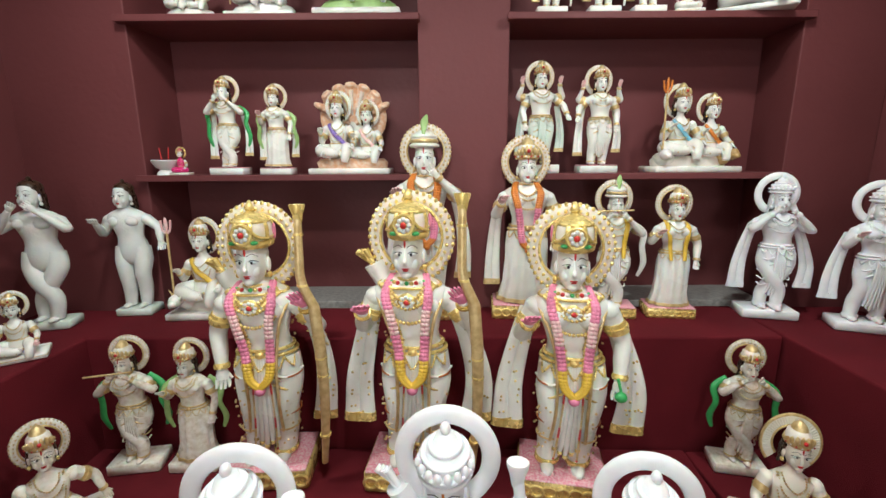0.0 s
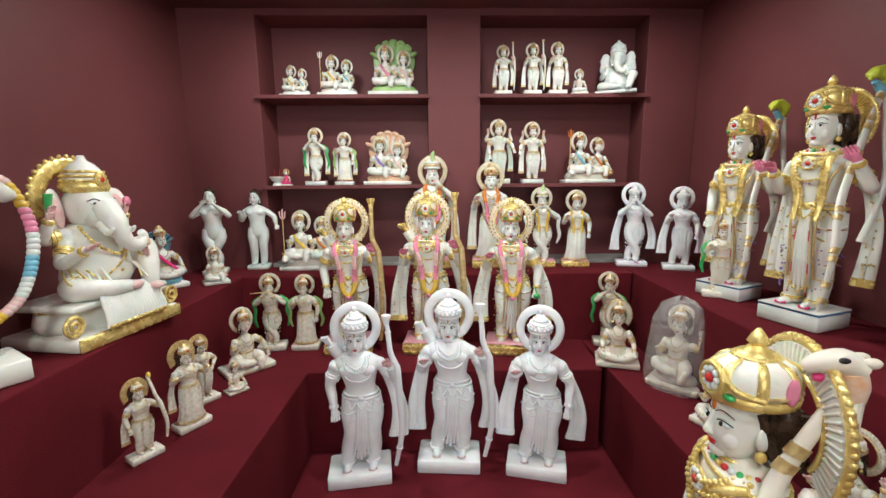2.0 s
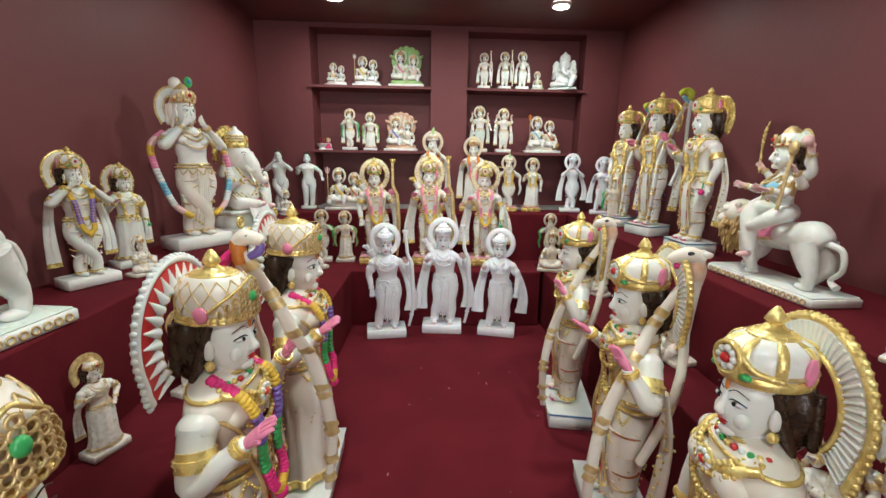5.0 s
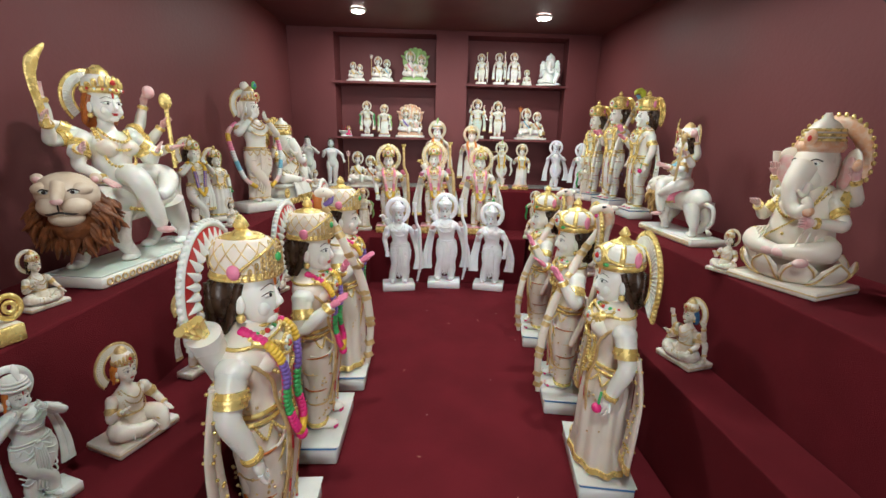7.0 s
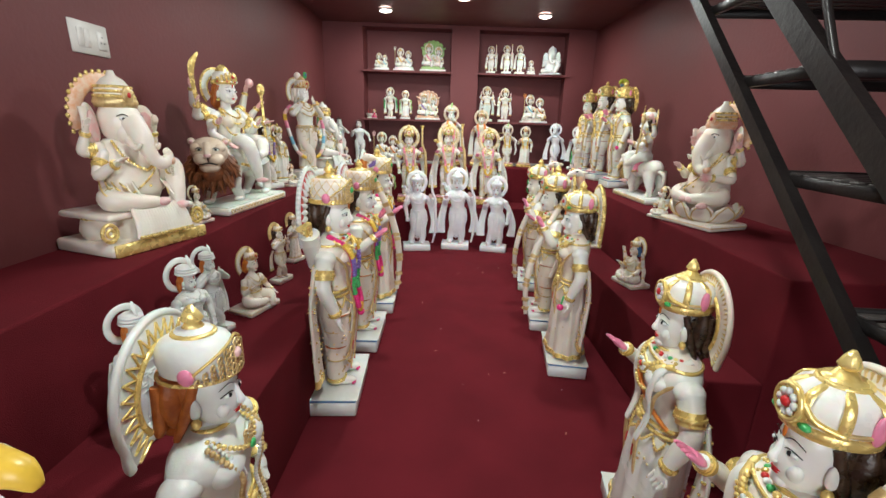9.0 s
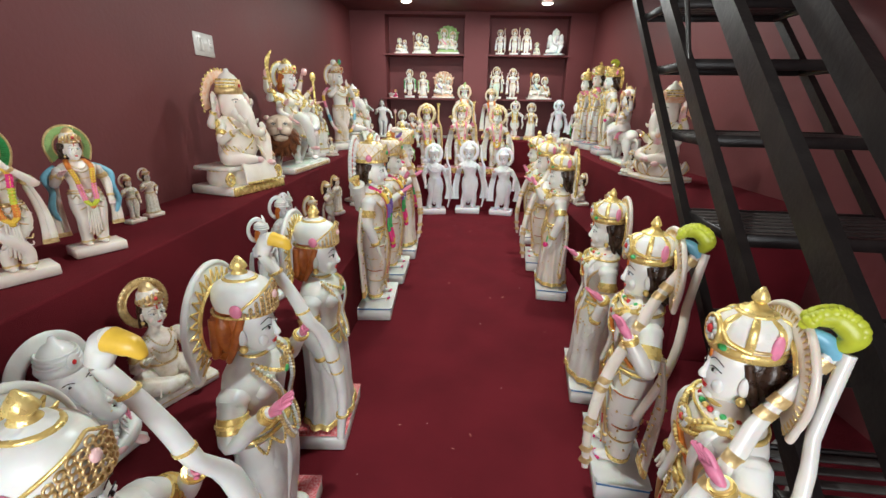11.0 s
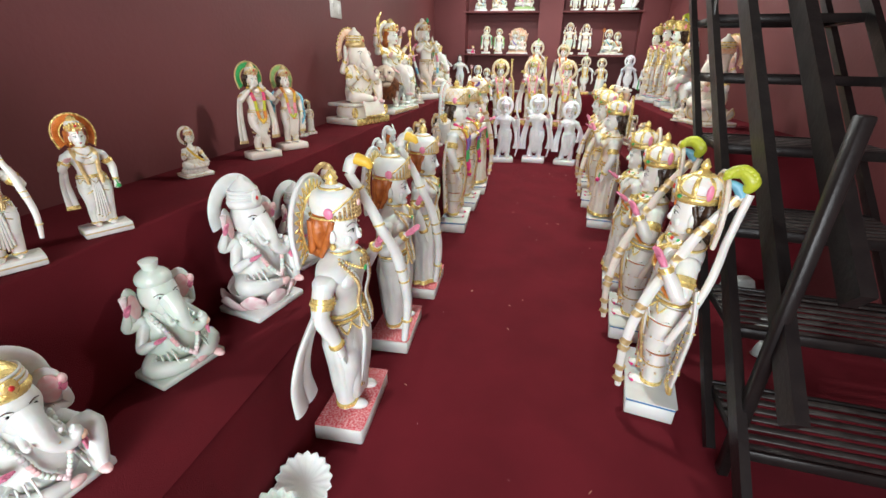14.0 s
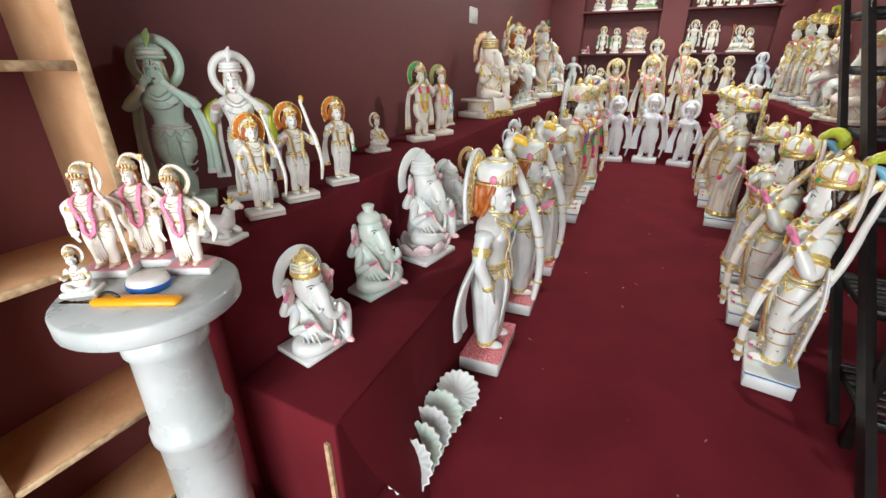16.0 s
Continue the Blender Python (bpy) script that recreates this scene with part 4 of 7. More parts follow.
    # small sprigs on the cloth
    if g("dots"):
        rnd = random.Random(g("seed", 3))
        for e in (-1, 1):
            for q, z in enumerate((0.40, 0.33, 0.26, 0.20)):
                if not g("skirt"):
                    k.hoop((e * 0.049, -0.008, z), 0.050 - 0.004 * q, 0.0028, "dullgold" if q % 2 else "ginger", axis='z', n=5, seg=16)
            k.string([(e * 0.020, -0.068, 0.47), (e * 0.026, -0.074, 0.36), (e * 0.030, -0.060, 0.22), (e * 0.034, -0.055, 0.13)], 0.0040, ["dullgold", "dullgold", "red"])
            k.tube([(e * 0.095, -0.02, 0.66), (e * 0.07, -0.056, 0.60), (e * 0.052, -0.058, 0.52), (e * 0.045, -0.075, 0.42), (e * 0.044, -0.066, 0.30), (e * 0.05, -0.05, 0.20)], 0.0048, "dullgold", n=6)
        for i in range(110):
            t, z = rnd.uniform(0, 2 * math.pi), rnd.uniform(0.14, 0.66)
            if z > 0.5:
                a, b = 0.086, 0.061
            elif g("skirt"):
                a, b = 0.100, 0.078
            elif z > 0.36:
                a, b = 0.086, 0.065
            else:
                e = 1 if math.cos(t) > 0 else -1
                r = 0.043 + 0.018 * (z - 0.14) / 0.22
                k.bead((e * 0.047 + r * math.cos(t), -0.008 + r * math.sin(t), z), 0.0040, g("dots"))
                continue
            k.bead((a * math.cos(t), 0.002 + b * math.sin(t), z), 0.0040, g("dots"))
    # arms
    S = g("sleeve")
    poses = {"down": [(0.098, 0.004, 0.646), (0.140, 0.006, 0.54), (0.128, -0.030, 0.42)],
             "bless": [(0.098, 0.004, 0.646), (0.145, -0.004, 0.55), (0.120, -0.090, 0.625)],
             "hold": [(0.098, 0.004, 0.646), (0.165, -0.010, 0.56), (0.150, -0.065, 0.655)],
             "hip": [(0.098, 0.004, 0.646), (0.165, 0.020, 0.56), (0.105, -0.030, 0.49)],
             "flute": [(0.098, 0.004, 0.646), (0.150, -0.045, 0.60), (0.060, -0.085, 0.715)],
             "high": [(0.098, 0.004, 0.646), (0.165, 0.02, 0.65), (0.172, -0.02, 0.76)],
             "wide": [(0.098, 0.004, 0.646), (0.170, -0.01, 0.58), (0.19, -0.05, 0.50)]}
    for e, names in ((-1, g("right", "bless")), (1, g("left", "down"))):
        for nm in names.split():
            arm(k, [(e * p[0], p[1], p[2]) for p in poses[nm]], 1.0, skin, gold, g("palm") if nm in ("bless", "hold", "high") else None, S)
    if g("fluteman"):
        k.tube([(-0.20, -0.105, 0.755), (0.10, -0.095, 0.765)], 0.0065, gold or skin, n=6, steps=1)
    # shawl ends
    for i, (e, top, low, w) in enumerate(g("shawls", ())):
        shawl(k, [(e * top[0], top[1], top[2]), (e * (top[0] + low[0]) * 0.53, (top[1] + low[1]) / 2 + 0.012, (top[2] * 2 + low[2]) / 3), (e * low[0] * 1.02, low[1] + 0.006, (top[2] + low[2] * 2) / 3), (e * low[0], low[1], low[2])],
              w, g("shawl", cloth), g("hem", gold), 5 + i, dots=g("dots"))
    if g("scarf"):
        for e in (-1, 1):
            k.tube([(e * 0.10, 0.045, 0.67), (e * 0.175, 0.02, 0.60), (e * 0.165, 0.0, 0.50), (e * 0.185, 0.02, 0.38), (e * 0.16, 0.03, 0.28)], [0.02, 0.022, 0.018, 0.02, 0.01], g("scarf"), n=8, flat=0.45)
    if g("bow"):
        b = g("bow")
        bow(k, b.get("x", 0.165), b.get("y", -0.085), b.get("z0", 0.10), b.get("z1", 0.95), b.get("body", skin), gold or skin, b.get("head", "bird"), b.get("lean", 0.0), b.get("out", 0.02), b.get("y1"))
    if g("quiver"):
        k.tube([(-0.05, 0.05, 0.60), (-0.13, 0.05, 0.74)], [0.026, 0.034], skin, n=10, steps=1)
        for q in range(4):
            k.tube([(-0.122 - 0.008 * (q % 2), 0.042 + 0.010 * (q // 2), 0.73), (-0.160 - 0.012 * q, 0.045 + 0.006 * q, 0.785 - 0.004 * q)], [0.005, 0.011], gold or skin, n=6, steps=1)
    if g("rose"):
        k.ball((0.128, -0.062, 0.385), (0.017, 0.015, 0.017), g("rose"), n=8)
        k.tube([(0.128, -0.058, 0.40), (0.12, -0.05, 0.44)], 0.004, "green", n=5, steps=1)
    # head
    hz, first = 0.792, len(k.v)
    face(k, (0, -0.004, hz), 1.16, skin, g("hair", "brown"), g("mark", "red"), n, gold or skin)
    k.v[first:] = [(x * 0.90, y, hz + (zz - hz) * 1.07) for x, y, zz in k.v[first:]]
    if g("halo") in ("crest", "redcrest", "zig", "tick") and g("hair", "brown"):
        k.ball((0, 0.038, hz - 0.004), (0.072, 0.036, 0.082), g("hair", "brown"), n=16)
        for q in range(7):
            k.tube([(0.02 * (q - 3), 0.064 - 0.004 * abs(q - 3), hz + 0.04), (0.022 * (q - 3), 0.067 - 0.005 * abs(q - 3), hz - 0.05), (0.019 * (q - 3), 0.060, hz - 0.085 + 0.004 * abs(q - 3))], [0.010, 0.012, 0.006], g("hair", "brown"), n=6, steps=3)
    crown(k, (0, 0.002, hz + 0.044), 1.14, g("crown", "tall"), g("capcloth", cloth), gold or cloth, n)
    if g("slim_head"):
        q = g("slim_head")
        k.v[first:] = [(x * (0.5 + 0.5 * q), y * q, zz) for x, y, zz in k.v[first:]]
    if g("gaze"):
        ct, st = math.cos(radians(g("gaze"))), math.sin(radians(g("gaze")))
        k.v[first:] = [(x * ct - y * st, x * st + y * ct, zz) for x, y, zz in k.v[first:]]
    if g("halo"):
        halo(k, (0, g("haloy", 0.060), hz + 0.035), g("halos", 1.1) * 1.06, g("halo"), g("haloa", skin), g("halob", gold or skin))
    if g("support"):
        k.loft([(0, 0.07, zb, 0.07, 0.03), (0, 0.065, 0.3, 0.05, 0.025), (0, 0.06, 0.5, 0.05, 0.02)], skin, n=10)
    broad, sway = g("broad", 1.12), g("sway", 0.012)
    out = []
    for x, y, zz in k.v:
        f = min(max((zz - 0.66) / 0.08, 0.0), 1.0)
        e = math.sin(math.pi * min(max((zz - h) / (0.70 - h), 0.0), 1.0)) if zz > h + 0.002 else 0.0
        out.append((x * (broad + (0.94 - broad) * f) + sway * e, y * (1.12 if zz > h else 1.0), zz))
    k.v = out
    return k


def sitting(o, k=None, at=(0, 0, 0), s=1.0):
    """A seated figure, about 0.62 high for s=1, on a seat at the point given."""
    g = o.get
    own = k is None
    q = Kit()
    skin, cloth, gold = g("skin", "antique"), g("cloth", g("skin", "antique")), g("gold", "dullgold")
    if own:
        plinth(q, g("pw", 0.42), g("pd", 0.26), 0.05, g("base", "trim"), skin)
    z = 0.05
    if g("cushion"):
        q.loft([(0, 0, z, 0.17, 0.11), (0, 0, z + 0.03, 0.19, 0.125), (0, 0, z + 0.06, 0.17, 0.11)], g("cushion"), n=20, fold=9, amp=0.03)
        z += 0.055
    # folded legs
    if g("pendant"):
        q.tube([(0.05, 0.02, z + 0.07), (0.10, -0.09, z + 0.08), (0.09, -0.13, z + 0.03), (0.085, -0.14, z - 0.02)], [0.055, 0.05, 0.04, 0.028], cloth, n=10)
        q.tube([(-0.05, 0.02, z + 0.07), (-0.15, -0.06, z + 0.07), (-0.05, -0.12, z + 0.05), (0.03, -0.12, z + 0.045)], [0.055, 0.05, 0.04, 0.025], cloth, n=10)
    else:
        for e in (-1, 1):
            q.tube([(e * 0.05, 0.02, z + 0.055), (e * 0.15, -0.05, z + 0.055), (e * 0.06, -0.115, z + 0.04), (-e * 0.05, -0.125, z + 0.03)], [0.055, 0.052, 0.038, 0.022], cloth, n=10)
    for i in range(6):
        q.tube([(-0.10 + 0.03 * i, -0.135, z + 0.075), (-0.12 + 0.042 * i, -0.150, z + 0.03)], 0.005, gold if i % 2 else cloth, n=5, steps=1)
    q.loft([(0, 0.01, z + 0.03, 0.10, 0.085), (0, 0.008, z + 0.09, 0.092, 0.075), (0, 0.004, z + 0.14, 0.072, 0.058), (0, 0, z + 0.20, 0.088, 0.062), (0, 0, z + 0.245, 0.100, 0.058), (0, 0.004, z + 0.275, 0.05, 0.04), (0, 0.002, z + 0.30, 0.027, 0.027), (0, 0, z + 0.33, 0.027, 0.028)], g("coat", skin), n=14)
    q.hoop((0, 0.006, z + 0.125), 0.076, 0.007, gold, axis='z', squash=0.8, n=6, seg=22)
    for r, zz in ((0.05, 0.235), (0.064, 0.20), (0.07, 0.15)):
        q.string([(-r, -0.015, z + 0.275), (-r * 0.8, -0.056, z + zz + 0.012), (0, -0.072, z + zz - 0.012), (r * 0.8, -0.056, z + zz + 0.012), (r, -0.015, z + 0.275)], 0.0062, gold)
    if g("sash"):
        q.tube([(-0.07, -0.03, z + 0.27), (-0.02, -0.066, z + 0.2), (0.06, -0.06, z + 0.13), (0.10, -0.11, z + 0.09)], [0.016, 0.018, 0.018, 0.014], g("sash"), n=8, flat=0.5)
    P = {"bless": [(0.105, 0, 0.235), (0.145, -0.02, 0.14), (0.125, -0.10, 0.20)], "lap": [(0.105, 0, 0.235), (0.145, -0.01, 0.13), (0.07, -0.11, 0.10)],
         "knee": [(0.105, 0, 0.235), (0.15, -0.03, 0.15), (0.15, -0.10, 0.11)], "high": [(0.105, 0, 0.235), (0.17, 0.01, 0.22), (0.18, -0.02, 0.33)],
         "aside": [(0.105, 0, 0.235), (0.19, 0.02, 0.17), (0.22, 0.0, 0.08)]}
    for e, nm in ((-1, g("right", "bless")), (1, g("left", "knee"))):
        for w in nm.split():
            arm(q, [(e * p[0], p[1], z + p[2]) for p in P[w]], 1.0, skin, gold, g("palm"))
    if g("trident"):
        q.tube([(-0.18, -0.10, z), (-0.18, -0.09, z + 0.46)], 0.008, gold, n=6, steps=1)
        q.tube([(-0.215, -0.09, z + 0.53), (-0.205, -0.09, z + 0.47), (-0.18, -0.09, z + 0.45), (-0.155, -0.09, z + 0.47), (-0.145, -0.09, z + 0.53)], 0.008, g("trident"), n=6)
        q.ball((-0.18, -0.09, z + 0.50), (0.014, 0.012, 0.05), g("trident"), n=8)
    face(q, (0, -0.004, z + 0.385), 1.1, skin, g("hair", "brown"), g("mark", "red"), 12)
    crown(q, (0, 0, z + 0.425), 1.05, g("crown", "band"), cloth, gold, 12)
    if g("halo", "ring"):
        halo(q, (0, 0.055, z + 0.41), 1.05, g("halo", "ring"), g("haloa", skin), gold)
    slim = g("slim", 0.86)
    q.v = [(x * slim, y, zz) for x, y, zz in q.v]
    if own:
        return q
    off = len(k.v)
    k.v.extend([(at[0] + s * x, at[1] + s * y, at[2] + s * zz) for x, y, zz in q.v])
    k.f.extend([tuple(i + off for i in f) for f in q.f])
    k.m.extend([k.slot(q.slots[m]) for m in q.m])
    return k


def hood(k, x, y, z, s, paint, rib):
    """A fan of snake hoods behind a seat."""
    k.ball((x, y + 0.012, z + 0.05 * s), (0.200 * s, 0.022, 0.185 * s), paint, n=20)
    for i in range(7):
        a = radians(-60 + 20 * i)
        d = Vector((math.sin(a), 0, math.cos(a)))
        c = Vector((x, y, z))
        k.tube([c + d * 0.02 * s, c + d * 0.14 * s + Vector((0, 0.006, 0)), c + d * 0.205 * s + Vector((0, -0.008, 0)), c + d * 0.232 * s + Vector((0, -0.04 * s, 0))], [0.03 * s, 0.042 * s, 0.046 * s, 0.028 * s], paint, n=10, flat=0.5)
        k.tube([c + d * 0.06 * s + Vector((0, -0.018 * s, 0)), c + d * 0.20 * s + Vector((0, -0.028 * s, 0))], [0.006 * s, 0.013 * s], rib, n=6, steps=1)


def couple(o):
    """Two seated figures on one seat, with a hood, a bull or a lion beside them."""
    g = o.get
    k = Kit()
    skin = g("skin", "marble")
    plinth(k, 0.62, 0.30, 0.045, g("base", "plain"), skin)
    k.loft([(0, 0.01, 0.04, 0.27, 0.12), (0, 0.01, 0.09, 0.28, 0.125), (0, 0.01, 0.12, 0.25, 0.11)], g("seat", skin), n=28, fold=13, amp=0.02)
    a = dict(g("a", {}), skin=skin)
    b = dict(g("b", {}), skin=skin)
    sitting(dict(a, pendant=True), k, (-0.10, -0.01, 0.06), 1.0)
    sitting(dict(b, pendant=True), k, (0.13, -0.01, 0.06), 0.88)
    if g("hood"):
        hood(k, 0.0, 0.10, 0.38, 1.35, g("hood"), g("rib", "cream"))
        k.loft([(0, 0.11, 0.08, 0.2, 0.03), (0, 0.11, 0.44, 0.16, 0.03)], skin, n=14)
    if g("animals"):
        for e, c, m in ((-1, skin, None), (1, g("animals"), "mane")):
            x = e * 0.24
            k.ball((x * 0.85, -0.02, 0.10), (0.07, 0.10, 0.055), c, n=12)
            k.ball((x, -0.13, 0.13), (0.04, 0.05, 0.04), c, n=10)
            k.ball((x, -0.175, 0.118), (0.024, 0.028, 0.02), c, n=8)
            if m:
                k.ball((x, -0.10, 0.135), (0.058, 0.03, 0.058), m, n=12)
            else:
                for w in (-1, 1):
                    k.tube([(x + w * 0.02, -0.12, 0.165), (x + w * 0.04, -0.12, 0.20)], [0.008, 0.003], "dullgold", n=5, steps=1)
    return k


def elephant(o):
    """A seated round-bellied figure with an elephant's head, about 0.75 high."""
    g = o.get
    k = Kit()
    skin, gold = g("skin", "marble"), g("gold", "gold")
    if g("throne"):
        k.box((0, 0.02, 0), (0.62, 0.42, 0.06), skin, 0.008)
        k.loft([(0, 0.03, 0.06, 0.27, 0.18), (0, 0.03, 0.10, 0.285, 0.19), (0, 0.03, 0.15, 0.27, 0.18), (0, 0.03, 0.17, 0.26, 0.17)], skin, n=32)
        k.box((0, 0.03, 0.165), (0.56, 0.37, 0.03), skin, 0.008)
        k.box((0, -0.195, 0.0), (0.60, 0.02, 0.06), gold, 0.004)
        # cloth that falls from the lap over the seat, with a gilt scalloped hem
        for i in range(19):
            x = -0.16 + 0.018 * i
            k.tube([(x * 0.8, -0.15, 0.235), (x * 0.95, -0.185, 0.20), (x, -0.215, 0.13), (x * 1.05, -0.222, 0.072)], [0.012, 0.015, 0.016, 0.017], skin, n=8, flat=0.6)
            k.ball((x * 1.05, -0.230, 0.078), (0.011, 0.006, 0.010), gold, n=6)
        for e in (-1, 1):
            k.hoop((e * 0.285, -0.16, 0.115), 0.040, 0.010, gold, n=6, seg=18)
            k.hoop((e * 0.285, -0.165, 0.115), 0.018, 0.008, gold, n=6, seg=14)
        k.hoop((0, 0.03, 0.165), 0.272, 0.006, gold, axis='z', squash=0.66, n=6, seg=40)
        z = 0.19
    else:
        plinth(k, g("pw", 0.52), g("pd", 0.34), 0.04, g("base", "plain"), skin)
        z = 0.04
    if g("lotus"):
        for i in range(9):
            t = 2 * math.pi * (i + 0.5) / 9
            c2, s2 = math.cos(t), math.sin(t)
            sd = Vector((-s2, c2, 0))
            M = [Vector((0.13 * c2, 0.10 * s2, z)), Vector((0.22 * c2, 0.155 * s2, z + 0.035)), Vector((0.262 * c2, 0.185 * s2, z + 0.085)), Vector((0.27 * c2, 0.19 * s2, z + 0.125))]
            k.tube(M, [0.05, 0.085, 0.078, 0.012], g("lotus"), n=12, flat=0.22, side=sd)
            if g("petaledge"):
                for e in (-1, 1):
                    out = Vector((c2, s2, -0.3)) * 0.016
                    k.tube([M[0] + sd * e * 0.042 + out, M[1] + sd * e * 0.068 + out, M[2] + sd * e * 0.058 + out, M[3] + out * 0.4], 0.0048, g("petaledge"), n=6)
        k.loft([(0, 0, z, 0.17, 0.12), (0, 0, z + 0.11, 0.21, 0.15)], skin, n=20)
        z += 0.105
    for e in (-1, 1):
        up = e > 0 and g("knee")
        if up:
            k.tube([(0.08, 0.0, z + 0.08), (0.20, -0.09, z + 0.20), (0.17, -0.15, z + 0.09), (0.15, -0.17, z + 0.0)], [0.070, 0.062, 0.050, 0.034], skin, n=12)
        else:
            k.tube([(e * 0.08, 0.0, z + 0.075), (e * 0.195, -0.08, z + 0.065), (e * 0.11, -0.165, z + 0.052), (-e * 0.01, -0.18, z + 0.04)], [0.066, 0.056, 0.042, 0.028], skin, n=12)
            k.ball((-e * 0.03, -0.195, z + 0.04), (0.045, 0.025, 0.022), "blush" if g("tint") else skin, n=10)
        for i in range(7):
            a0 = 0.25 + 0.11 * i
            c0 = Vector((e * 0.08, 0.0, z + 0.075)).lerp(Vector((e * 0.195, -0.08, z + 0.065)), a0) if not up else Vector((0.08, 0.0, z + 0.08)).lerp(Vector((0.20, -0.09, z + 0.20)), a0)
            k.hoop((c0.x, c0.y, c0.z), (0.0655 if up else 0.067) - 0.010 * a0, 0.0034, gold if (i == 6 and gold) else skin, n=5, seg=18, tilt=e * 20)
        for i in range(5):
            k.tube([(e * (0.09 + 0.028 * i), -0.13 + 0.01 * i, z + 0.145 - 0.008 * i), (e * (0.10 + 0.03 * i), -0.20 + 0.022 * i, z + 0.07)], 0.0055, gold if (i == 4 and gold) else skin, n=5, steps=1)
    if gold and g("throne"):
        for e in (-1, 1):
            for q in range(4):
                k.tube([(e * (0.10 + 0.03 * q), -0.02, z + 0.155), (e * (0.13 + 0.035 * q), -0.10, z + 0.135 - 0.01 * q), (e * (0.10 + 0.035 * q), -0.165 + 0.012 * q, z + 0.07)], 0.0042, gold, n=5)
    k.ball((0.15, -0.20, z + 0.012), (0.03, 0.05, 0.02), "blush" if g("tint") else skin, n=10)
    k.loft([(0, 0.01, z + 0.02, 0.14, 0.12), (0, -0.01, z + 0.10, 0.165, 0.145), (0, -0.012, z + 0.18, 0.150, 0.130), (0, 0.0, z + 0.26, 0.130, 0.10), (0, 0.01, z + 0.31, 0.135, 0.085), (0, 0.01, z + 0.345, 0.09, 0.06)], skin, n=18)
    k.ball((0, -0.155, z + 0.12), 0.008, gold or skin, n=6)
    hz, first = z + 0.415, len(k.v)
    k.ball((0, -0.01, hz), (0.092, 0.095, 0.095), skin, n=16)
    k.ball((0, -0.055, hz - 0.035), (0.066, 0.06, 0.065), skin, n=14)
    P = k.tube([(0, -0.085, hz - 0.005), (0.0, -0.135, hz - 0.06), (0.006, -0.150, hz - 0.105), (0.03, -0.158, hz - 0.150), (0.072, -0.168, hz - 0.165), (0.098, -0.170, hz - 0.135), (0.082, -0.173, hz - 0.112)],
               [0.055, 0.045, 0.036, 0.030, 0.026, 0.021, 0.015], skin, n=12)
    if g("tint"):
        for i in range(6, 15, 2):
            k.ball(P[i] + Vector((0, -0.022, 0.012)), (0.014, 0.008, 0.010), "yellow" if i > 10 else "blush", n=6)
    for e in (-1, 1):
        k.ball((e * 0.125, 0.015, hz - 0.015), (0.060, 0.016, 0.088), skin, n=14, turn=(0, e * 12, e * -28))
        k.ball((e * 0.125, -0.002, hz - 0.018), (0.040, 0.010, 0.062), "blush" if g("tint") else skin, n=12, turn=(0, e * 12, e * -28))
        k.tube([(e * 0.045, -0.10, hz - 0.07), (e * 0.055, -0.15, hz - 0.10), (e * 0.05, -0.18, hz - 0.085)], [0.016, 0.013, 0.006], skin, n=8)
        if g("eyes", True):
            k.ball((e * 0.045, -0.088, hz + 0.012), (0.015, 0.007, 0.007), "pure", n=8)
            k.ball((e * 0.045, -0.094, hz + 0.012), (0.007, 0.004, 0.006), "black", n=6)
            k.tube([(e * 0.025, -0.098, hz + 0.022), (e * 0.045, -0.094, hz + 0.030), (e * 0.065, -0.078, hz + 0.022)], 0.0022, "brown", n=4)
    cap = g("cap", "gold")
    if cap == "cloth":
        k.ball((0, 0.0, hz + 0.075), (0.085, 0.085, 0.05), skin, n=14)
        k.loft([(0, 0.0, hz + 0.11, 0.03, 0.03), (0, 0, hz + 0.16, 0.045, 0.045), (0, 0, hz + 0.17, 0.02, 0.02)], skin, n=10)
    elif cap:
        k.loft([(0, 0, hz + 0.055, 0.083, 0.085), (0, 0, hz + 0.075, 0.092, 0.094), (0, 0, hz + 0.095, 0.085, 0.086)], cap, n=18)
        k.loft([(0, 0, hz + 0.09, 0.080, 0.082), (0, 0, hz + 0.13, 0.075, 0.076), (0, 0, hz + 0.165, 0.045, 0.046), (0, 0, hz + 0.18, 0.02, 0.02), (0, 0, hz + 0.20, 0.012, 0.012)], g("dome", cap), n=16)
        for i in range(3):
            k.hoop((0, 0, hz + 0.10 + 0.018 * i), 0.082 - 0.004 * i, 0.006, gold or skin, axis='z', n=5, seg=22)
        k.ball((0, -0.088, hz + 0.105), (0.028, 0.01, 0.034), cap, n=10)
        k.ball((0, -0.097, hz + 0.105), (0.010, 0.005, 0.011), "red" if g("tint") else cap, n=6)
    if g("halo", True):
        k.hoop((0, 0.075, hz + 0.02), 0.142, g("ringw", 0.032), g("haloa", skin), a0=-20, a1=200, flat=0.4, seg=26)
        if gold:
            for i in range(23):
                t = radians(-20 + 10 * i)
                k.bead((0.176 * math.cos(t), 0.072, hz + 0.02 + 0.176 * math.sin(t)), 0.010, gold)
    k.v[first:] = [(x * 1.18, y * 1.12, hz - 0.06 + (zz - hz + 0.06) * 1.18) for x, y, zz in k.v[first:]]
    A = {"high": [(0.125, 0.01, 0.30), (0.205, 0.03, 0.29), (0.20, -0.01, 0.38)], "bless": [(0.125, 0, 0.28), (0.20, -0.04, 0.18), (0.17, -0.15, 0.24)],
         "lap": [(0.125, 0, 0.28), (0.21, -0.03, 0.18), (0.14, -0.16, 0.19)]}
